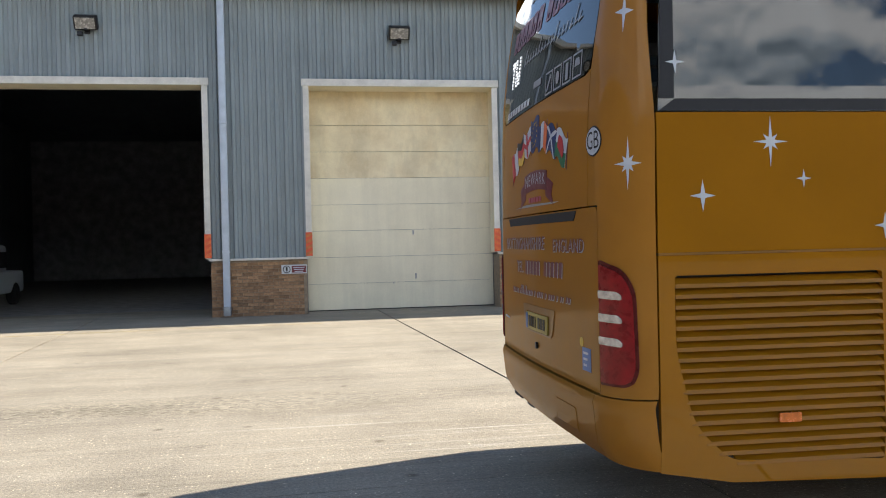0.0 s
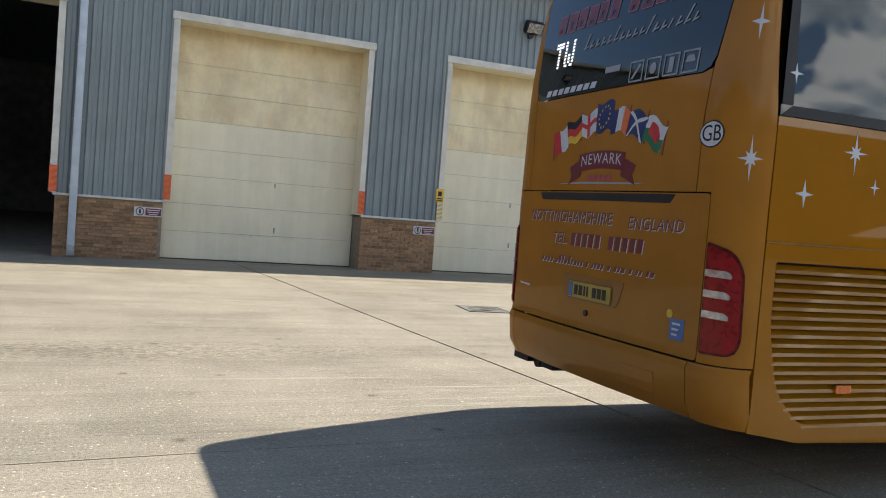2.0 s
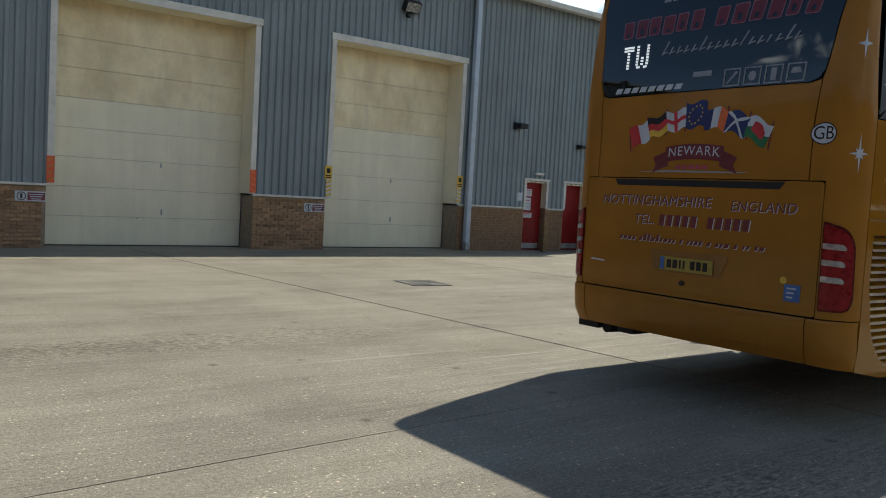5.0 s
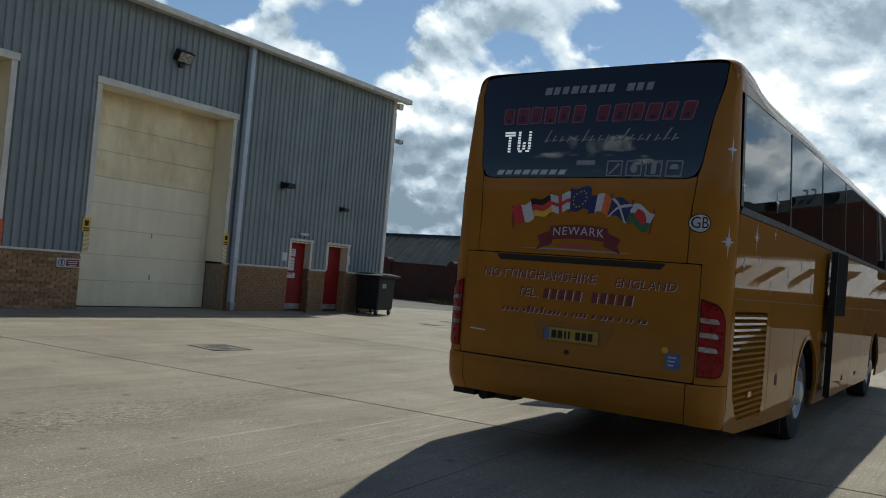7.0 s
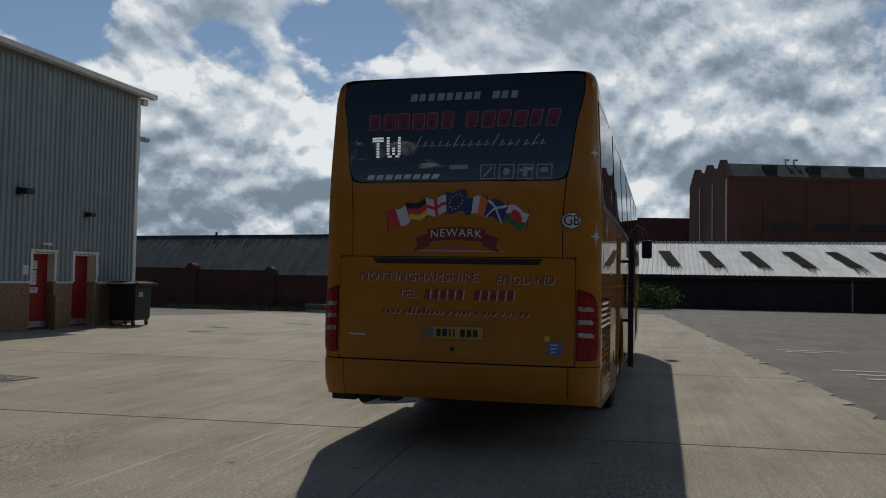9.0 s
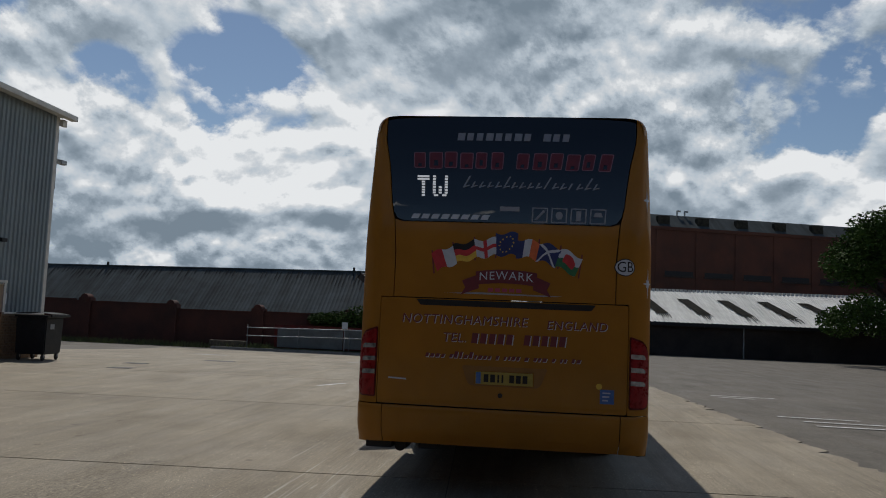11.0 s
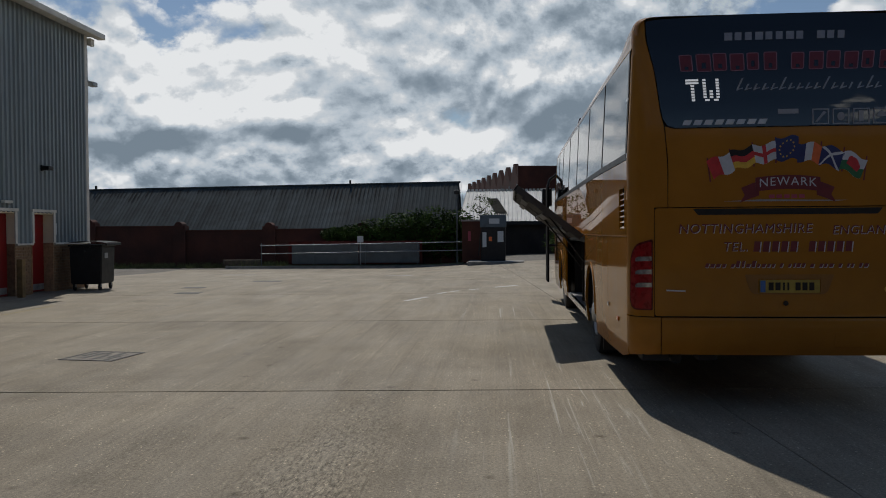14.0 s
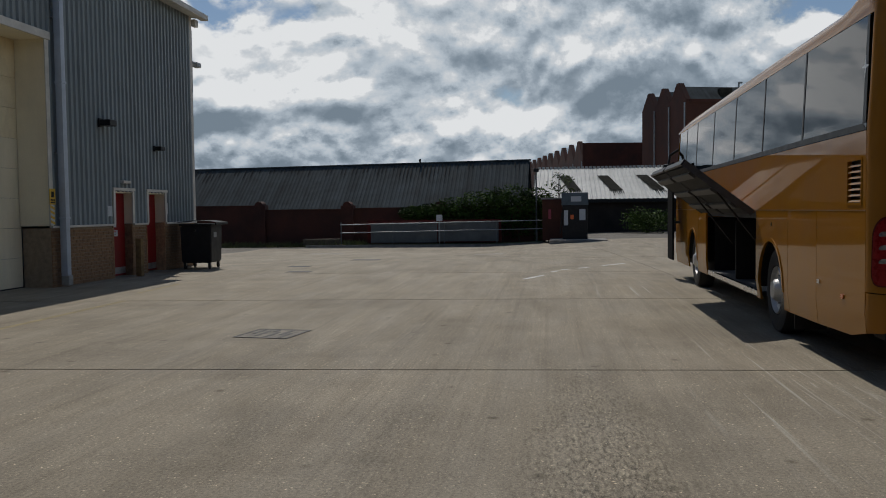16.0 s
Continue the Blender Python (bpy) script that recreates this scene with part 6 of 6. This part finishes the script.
part("crown", bm, LEAF_LIGHT, sapling)
for n, (x, y, r, h) in enumerate(((47.0, 3.75, 1.55, 1.5), (44.0, 9.0, 0.9, 1.5))):
    bush = thing("bush", "scrubby green bush against the wall", "bush", pose(x, y, -0.05), "scrubby bushes")
    bm = bmesh.new()
    for k in range(5):
        a = k * 1.257
        leaves(bm, (0.45 * r * math.cos(a), 0.5 * r * math.sin(a), h * (0.45 + 0.12 * (k % 3))), (0.6 * r, 0.65 * r, h * 0.5), 420, 0.09, 90 + 7 * n + k)
    part("crown", bm, LEAF_LIGHT, bush)
    part("stem", rods([((0, 0, 0), (0.1, 0.1, h * 0.8)), ((0, 0, 0), (-0.2, 0.2, h * 0.7)), ((0, 0, 0), (0.1, -0.3, h * 0.7))], 0.025, 6), BARK, bush)
bm = bmesh.new()
rnd = random.Random(3)
for _ in range(2600):
    y = rnd.uniform(19.5, 32)
    x = rnd.uniform(38.2, 39.9) - max(0, (y - 23)) * 0.02
    s = rnd.uniform(0.10, 0.36)
    a = rnd.uniform(0, 6.28)
    z = gz(38, y) + (0.10 if y < 22.6 else 0.0)
    vs = [bm.verts.new((x - 0.02 * math.cos(a), y - 0.02 * math.sin(a), z)), bm.verts.new((x + 0.02 * math.cos(a), y + 0.02 * math.sin(a), z)), bm.verts.new((x + rnd.uniform(-0.1, 0.1), y + rnd.uniform(-0.1, 0.1), z + s))]
    bm.faces.new(vs)
part("weeds", bm, GRASS, None, "strip of rough weeds along the wall foot", "stuff")["category"] = "weeds"
trough = thing("low_trough", "low weathered timber trough by the kerb", "trough", pose(38.6, 21.9, -0.3))
part("side", boxes((-0.25, 0.25, -1.0, 1.0, 0.02, 0.34), bevel=0.02), OLD_TIMBER, trough)


def sheet_roof(name, x0, z0, x1, z1, y0, y1, pitch, depth, mat, parent):
    """A sloping roof of ribbed sheets, ribs running down the slope."""
    bm = bmesh.new()
    n = int((y1 - y0) / pitch)
    slope = Vector((x1 - x0, 0, z1 - z0)).normalized()
    up = Vector((-slope.z, 0, slope.x))
    if up.z < 0:
        up = -up
    line = []
    for k in range(n + 1):
        for f, d in ((0.0, 0.0), (0.45, 0.0), (0.6, depth), (0.85, depth)):
            y = y0 + (k + f) * pitch
            if y <= y1:
                line.append((y, d))
    low = [bm.verts.new(Vector((x0, y, z0)) + up * d) for y, d in line]
    top = [bm.verts.new(Vector((x1, y, z1)) + up * d) for y, d in line]
    for i in range(len(line) - 1):
        bm.faces.new((low[i], low[i + 1], top[i + 1], top[i]))
    return part(name, bm, mat, parent)


shed = thing("long_shed", "long low shed with a dark weathered sheet roof", "shed", Matrix.Translation((0, 25, 0.18)) @ Matrix.Rotation(radians(-0.57), 4, "X") @ Matrix.Translation((0, -25, 0)))
sheet_roof("roof", 55.3, 1.45, 60, 5.05, 11.4, 62, 0.30, 0.022, OLD_ROOF, shed)
sheet_roof("roof", 64.7, 1.45, 60, 5.05, 11.4, 62, 0.45, 0.06, OLD_ROOF, shed)
part("ridge_cap", boxes((59.85, 60.15, 11.3, 62, 5.0, 5.12), bevel=0.03), OLD_ROOF, shed)
part("wall", boxes((55.8, 56.0, 11.6, 62, -0.6, 1.55)), OLD_BRICK, shed)
bm = bmesh.new()
for y in (11.5, 11.75):
    bm.faces.new([bm.verts.new(p) for p in ((55.8, y, -0.5), (64.2, y, -0.5), (64.2, y, 1.5), (60, y, 5.0), (55.8, y, 1.5))])
part("gable", bm, OLD_ROOF, shed)
for (xa, za), (xb, zb) in (((55.2, 1.42), (60, 5.05)), ((60, 5.05), (64.8, 1.42))):
    bm = bmesh.new()
    for y in (11.25, 11.45):
        bm.faces.new([bm.verts.new(p) for p in ((xa, y, za - 0.15), (xb, y, zb - 0.15), (xb, y, zb + 0.1), (xa, y, za + 0.1))])
    part("barge_board", bm, BLACK, shed)
part("drain_pipe", rods([((55.25, 28.7, 1.4), (55.25, 28.7, -0.5))], 0.06), BLACK, shed)
for y in (20.0, 41.0):
    part("roof_vent", boxes((59.85, 60.0, y, y + 0.14, 5.1, 5.38)), BLACK, shed)
rnd = random.Random(17)
fall = Vector((55.3 - 60, 0, 1.45 - 5.05)).normalized()
for k in range(168):
    y = 11.57 + 0.30 * k
    thick = 0.5 + 0.5 * math.sin(y * 0.55) * math.sin(y * 0.21 + 1.0)
    run, w = 0.5 + 2.1 * thick * rnd.random(), rnd.uniform(0.05, 0.12)
    if rnd.random() < 0.25 + 0.7 * thick:
        top = Vector((59.69, y, 5.05 - 0.28 * 3.6 / 4.7 + 0.035))
        bm = bmesh.new()
        bm.faces.new([bm.verts.new(top + Vector((0, w * a, 0)) + fall * run * d) for a, d in ((0, 0), (1, 0), (0.9, 0.75), (0.5, 1), (0, 0.7))])
        part("drip_stain", bm, ROOF_TAR, shed)

pale = thing("pale_roofed_shed", "low building with a pale sheet roof and dark wall", "shed")
sheet_roof("roof", 49.8, 2.12, 60, 4.62, -40, 10.9, 0.30, 0.05, PALE_ROOF, pale)
sheet_roof("roof", 70.2, 2.12, 60, 4.62, -40, 10.9, 0.30, 0.05, PALE_ROOF, pale)
part("wall", boxes((50.2, 50.45, -40, 10.8, -0.1, 2.2)), SHED_BRICK, pale)
part("fascia", boxes((49.7, 49.8, -40, 10.9, 1.92, 2.14)), BLACK, pale)
part("wall", boxes((50.45, 70, 10.6, 10.8, -0.3, 2.3)), DARK_ROOM, pale)
part("drain_pipe", rods([((50.1, -7.9, 0), (50.1, -7.9, 2.0))], 0.05), GALV, pale)
slope = Vector((10.2, 0, 2.5)).normalized()
random.seed(8)
for k in range(17):
    y = 9.2 - 2.78 * k
    bm = bmesh.new()
    pts = []
    for s, t in ((2.3, 0.75), (7.3, 0.0), (7.3, 0.80), (2.3, 1.55)):
        p = Vector((49.8, y - t, 2.12)) + slope * s
        pts.append(bm.verts.new(p + Vector((-0.03, 0, 0.085))))
    bm.faces.new(pts)
    bmesh.ops.solidify(bm, geom=bm.faces[:], thickness=0.02)
    part("rooflight", bm, SKYLIGHT, pale)
    bm = bmesh.new()
    for j in range(6):
        yy, run = y - 0.85 - j * 0.13, random.uniform(0.4, 1.5)
        q = [Vector((49.8, yy - d, 2.12)) + slope * s + Vector((-0.03, 0, 0.07)) for s, d in ((2.2, 0.0), (2.2, 0.07), (2.2 - run, 0.09), (2.2 - run, 0.05))]
        bm.faces.new([bm.verts.new(p) for p in q])
    part("drip_stain", bm, SKYLIGHT, pale, "dark drip stains")
bm = bmesh.new()
for k in range(168):
    y = 10.8 - k * 0.30
    box(bm, 59.85, 60.15, y - 0.20, y, 4.62, 4.78)
part("ridge_cap", bm, PALE_ROOF, pale)


# brick mills behind
def gabled(name, label, at, length, gables, eave, peak, back, mat=OLD_BRICK, sunk=0.0, front=None):
    """A brick mill whose near side is a row of gables."""
    mill = thing(name, label, "mill", at)
    w = length / gables
    bm = bmesh.new()
    for y in (0, -0.5):
        bm.faces.new([bm.verts.new((x, y, z)) for x, z in ((0, 0), (length, 0), (length, eave), (0, eave))])
    for g in range(gables):
        rim = ((g * w, eave), (g * w + w * 0.43, peak), (g * w + w * 0.57, peak), ((g + 1) * w, eave))
        near, far = ([bm.verts.new((x, y, z)) for x, z in rim] for y in (0, -0.5))
        bm.faces.new(near), bm.faces.new(far)
        for i in range(3):
            bm.faces.new((near[i], near[i + 1], far[i + 1], far[i]))
    part("gable_wall", bm, mat, mill)
    for g in range(gables):
        bm = bmesh.new()
        r = [bm.verts.new((x, y, z)) for y in (-0.5, -back) for x, z in ((g * w, eave - 0.15 - sunk), (g * w + w / 2, peak - 0.3 - sunk), ((g + 1) * w, eave - 0.15 - sunk))]
        bm.faces.new((r[0], r[1], r[4], r[3])), bm.faces.new((r[1], r[2], r[5], r[4]))
        part("roof", bm, OLD_ROOF, mill)
    part("front_wall", boxes((-0.02, 0.4, -back, -0.002, 0, front or eave)), mat, mill)
    part("back_wall", boxes((length - 0.4, length, -back, -0.5, 0, eave)), mat, mill)
    for g in range(gables):
        part("rain_pipe", rods([((g * w + 0.02, 0.12, 0), (g * w + 0.02, 0.12, eave - 0.3))], 0.07), GALV, mill)
    return mill


mill = gabled("brick_mill", "tall dark red brick mill with pointed gables", pose(75, -2.4, 0, 0, 0, 17), 10.5, 3, 11.6, 13.3, 60, mat=MILL_BRICK)
for k in range(14):
    y = -3.6 - k * 4.1
    bay = part("bay_panel", boxes((-0.10, -0.03, y - 0.35, y + 0.35, 0, 11.3)), MILL_BRICK, mill)
    win = part("window", boxes((-0.06, -0.025, y - 3.5, y - 0.6, 6.9, 7.35)), BLACK, mill)
    part("sill", boxes((-0.16, -0.03, y - 3.6, y - 0.5, 6.75, 6.88)), SHED_BRICK, win)
    part("rooflight", boxes((0.35, 0.9, y - 1.2, y + 0.0, 11.75, 12.7)), SKYLIGHT, mill)
part("cornice", boxes((-0.18, -0.02, -60, -0.3, 11.3, 11.6)), MILL_BRICK, mill)
bm = bmesh.new()
vs = [bm.verts.new(p) for p in ((0.0, -60, 11.62), (0.0, -0.5, 11.62), (1.75, -0.5, 13.0), (1.75, -60, 13.0))]
bm.faces.new(vs)
part("front_slope", bm, OLD_ROOF, mill)
for y in (-6.2, -7.0):
    part("vent_cowl", rods([((1.75, y, 12.9), (1.75, y, 13.5)), ((1.75, y, 13.45), (1.75, y - 0.35, 13.45))], 0.09, 8), GALV, mill)
gabled("brick_mill", "long low red brick mill with a saw-tooth roofline", pose(100, 6.6, 0, 0, 0, 10.8), 49, 9, 7.7, 10.1, 26, sunk=3.2, front=9.7)

# broad tree by the pale shed
tree = thing("tree", "broad leafy tree in front of the sheds", "tree", pose(45.0, -15.6, 0))
bm = cyl(bmesh.new(), (0, 0, 0), (0.2, 0.1, 3.4), 0.42, 0.26, 12)
rnd = random.Random(11)
tips = []
for k in range(16):
    a, e = k * 2.399, 0.25 + 0.75 * rnd.random()
    p = Vector((0.2 + 3.2 * math.cos(a) * (1 - 0.5 * e), 0.1 + 3.9 * math.sin(a) * (1 - 0.5 * e), 3.4 + 5.6 * e))
    cyl(bm, (0.2, 0.1, 2.6 + 0.06 * k), p, 0.13, 0.03, 7)
    tips.append(p)
part("trunk", bm, BARK, tree)
bm = bmesh.new()
for k, p in enumerate(tips):
    leaves(bm, p, (1.35, 1.5, 1.15), 1500, 0.12, 200 + k)
    leaves(bm, p * 0.72 + Vector((0, 0, 1.2)), (1.2, 1.3, 0.9), 500, 0.12, 300 + k)
for k in range(9):
    a = k * 2.399
    leaves(bm, (0.2 + 2.7 * math.cos(a), 0.1 + 3.6 * math.sin(a), 2.5 + 0.5 * (k % 3)), (1.2, 1.4, 0.95), 1000, 0.12, 400 + k)
part("crown", bm, LEAF, tree)

# the far side lies slightly askew to the depot
FAR_SIDE = Matrix.Translation((-5.5, 7.3, 0)) @ Matrix.Rotation(radians(-1.15), 4, "Z") @ Matrix.Translation((5.5, -7.3, 0))
for ob in list(bpy.data.objects):
    if ob.parent is None and ob.name not in built_before:
        ob.matrix_basis = FAR_SIDE @ ob.matrix_basis

# plain unseen walls, added to close the place behind the camera
# made tall and long enough to block bright sky from the coach flank's reflection
closing = part("wall_south", boxes((-24, 110, -43.5, -43, -0.2, 10.0)), OLD_BRICK, None, "unseen plain dark brick wall added to close the yard", "structure")
closing["category"] = "wall"
closing = part("wall_west", boxes((-24.5, -24, -43, 40, -0.2, 8.5)), OLD_BRICK, None, "unseen plain dark brick wall added to close the yard", "structure")
closing["category"] = "wall"

# ---------------------------------------------------------------- yard surface and fittings
yard = thing("concrete_yard", "pale concrete yard of large worn slabs", "pavement", kind="structure")
A_JOINTS = [-22.0, -15.95, -9.85, -3.75, 2.50, 8.75, 14.85, 20.95, 27.05, 33.15, 37.6]
B_JOINTS = [0.40, 5.35, 21.8]
for a0, a1 in zip(A_JOINTS, A_JOINTS[1:]):
    for b0, b1 in zip(B_JOINTS, B_JOINTS[1:]):
        bm = bmesh.new()
        na, nb = 40 if b0 < 1 else 6, max(2, int((b1 - b0) / 1.2))
        crumble = random.Random(int(a0 * 10))
        g, edge = [], []
        for i in range(na + 1):
            row = []
            for j in range(nb + 1):
                x, y = yard_point(a0 + 0.016 + (a1 - a0 - 0.032) * i / na, b0 + 0.005 + (b1 - b0 - 0.010) * j / nb)
                if b0 < 1 and j == 0 and 0 < i < na:
                    y += crumble.choice((0, 0, 0.03, 0.06, 0.14, 0.24)) * crumble.random()
                row.append(bm.verts.new((x, y, ground_z(x, y))))
            g.append(row)
        for i in range(na):
            for j in range(nb):
                bm.faces.new((g[i][j], g[i + 1][j], g[i + 1][j + 1], g[i][j + 1]))
        rim = [g[i][0] for i in range(na + 1)] + [g[na][j] for j in range(1, nb + 1)] + [g[i][nb] for i in range(na - 1, -1, -1)] + [g[0][j] for j in range(nb - 1, 0, -1)]
        low = [bm.verts.new(v.co - Vector((0, 0, 0.05))) for v in rim]
        for i in range(len(rim)):
            j = (i + 1) % len(rim)
            bm.faces.new((rim[i], low[i], low[j], rim[j]))
        part("slab", bm, CONCRETE, yard)
cover = thing("drain_cover", "square cast-iron drain cover set in the concrete", "drain cover", pose(4.48, 12.12, 0.0, 0, 0, -8))
part("frame", boxes((-0.36, 0.36, -0.36, -0.325, 0.001, 0.008), (-0.36, 0.36, 0.325, 0.36, 0.001, 0.008), (-0.36, -0.325, -0.325, 0.325, 0.001, 0.008), (0.325, 0.36, -0.325, 0.325, 0.001, 0.008)), IRON, cover)
part("plate", boxes((-0.32, 0.32, -0.32, 0.32, 0.001, 0.006)), material("grimy_cover_plate", (0.29, 0.26, 0.21), 0.85, 0, 0.3, 7, 60, bump=0.003), cover)
for x0, x1, y0 in ((-0.29, 0.05, -0.25), (-0.10, 0.28, -0.17), (-0.27, 0.10, -0.06), (0.14, 0.29, 0.02), (-0.22, 0.22, 0.10), (-0.05, 0.29, 0.21)):
    part("rib", boxes((x0, x1, y0, y0 + 0.05, 0.006, 0.009)), IRON, cover)
for x, y, w, d in ((20.5, 14.5, 0.9, 0.5), (15.0, 15.0, 0.6, 0.4), (17.0, 15.6, 0.6, 0.4)):
    lid = thing("drain_cover", "small iron cover set flush in the yard", "drain cover", pose(x, y, ground_z(x, y)))
    part("plate", boxes((-d / 2, d / 2, -w / 2, w / 2, 0.001, 0.008), bevel=0.002), IRON, lid)


def paint(name, label, spots, mat=ROAD_WHITE):
    """Flat worn road paint, a mark at a time."""
    marks = thing(name, label, "road marking", kind="structure")
    for x0, y0, x1, y1, w in spots:
        way = Vector((x1 - x0, y1 - y0, 0))
        side = Vector((-way.y, way.x, 0)).normalized() * w / 2
        bm = bmesh.new()
        vs = [bm.verts.new(Vector((x, y, ground_z(x, y) + 0.004)) + s) for x, y, s in ((x0, y0, side), (x1, y1, side), (x1, y1, -side), (x0, y0, -side))]
        bm.faces.new(vs)
        part("mark", bm, mat, marks)


paint("bay_markings", "faint worn white dashes on the concrete", [(12.6, 9.24, 13.64, 8.85, 0.11), (14.6, 8.66, 15.04, 8.50, 0.10), (15.3, 8.40, 15.65, 8.20, 0.10), (15.9, 7.95, 16.3, 7.70, 0.10), (16.9, 7.30, 17.75, 6.65, 0.11)])
paint("bay_markings", "worn white parking lines on the asphalt", [(10.9, -0.05, 10.8, -1.5, 0.09), (10.2, -0.3, 10.1, -1.8, 0.09), (9.5, -0.3, 9.4, -3.6, 0.09), (15.6, 0.2, 15.5, -1.3, 0.09), (15.1, 0.1, 15.0, -0.7, 0.09)])

paint("yellow_line", "faint worn yellow line in front of the doors", [(-9.0, 16.0, -2.6, 16.45, 0.10), (-2.2, 16.5, 0.4, 16.55, 0.09), (4.2, 15.97, 8.2, 16.05, 0.10), (9.5, 16.5, 11.5, 16.6, 0.09)], material("worn_yellow_paint", (0.42, 0.34, 0.17), 0.85, 0, 0.25, 4, 30))
paint("repair_patch", "pale worn patches on the concrete", [(29.1, 18.85, 28.9, 17.4, 0.55), (26.0, 11.5, 25.8, 10.4, 0.35)], SCRAPED)

# bricks of the plinths, nearest piers one by one
random.seed(21)


def brick_mesh(w):
    bm = boxes((0, w - 0.010, -0.012, 0.012, 0, 0.065), bevel=0.004)
    me = bpy.data.meshes.new("brick")
    bm.to_mesh(me)
    bm.free()
    me.materials.append(BRICK)
    return me


whole, halfbat = brick_mesh(0.225), brick_mesh(0.1125)
for n, (x0, x1) in enumerate(PLINTHS):
    joined = None if n < 2 else bmesh.new()
    course, z = 0, 0.0
    while z + 0.065 < LEDGE - 0.04:
        x = x0 + 0.004
        if course % 2:
            w = 0.1125
        else:
            w = 0.225
        while x + w <= x1 + 0.02:
            y = FACE + random.uniform(-0.0015, 0.0015)
            if joined is None:
                ob = new("brick", whole if w > 0.2 else halfbat)
                ob.parent, ob.location = plinths[n], (x, y, z)
            else:
                bmesh.ops.create_cube(joined, size=1.0, matrix=Matrix.LocRotScale((x + (w - 0.01) / 2, y, z + 0.0325), None, (w - 0.01, 0.024, 0.065)))
            x += w
            w = 0.225 if x + 0.225 <= x1 + 0.01 else max(0.1125, 0.1125)
            if x1 - x < 0.10:
                break
        z += 0.075
        course += 1
    if joined is not None:
        part("brickwork", joined, BRICK, plinths[n], kind="stuff")
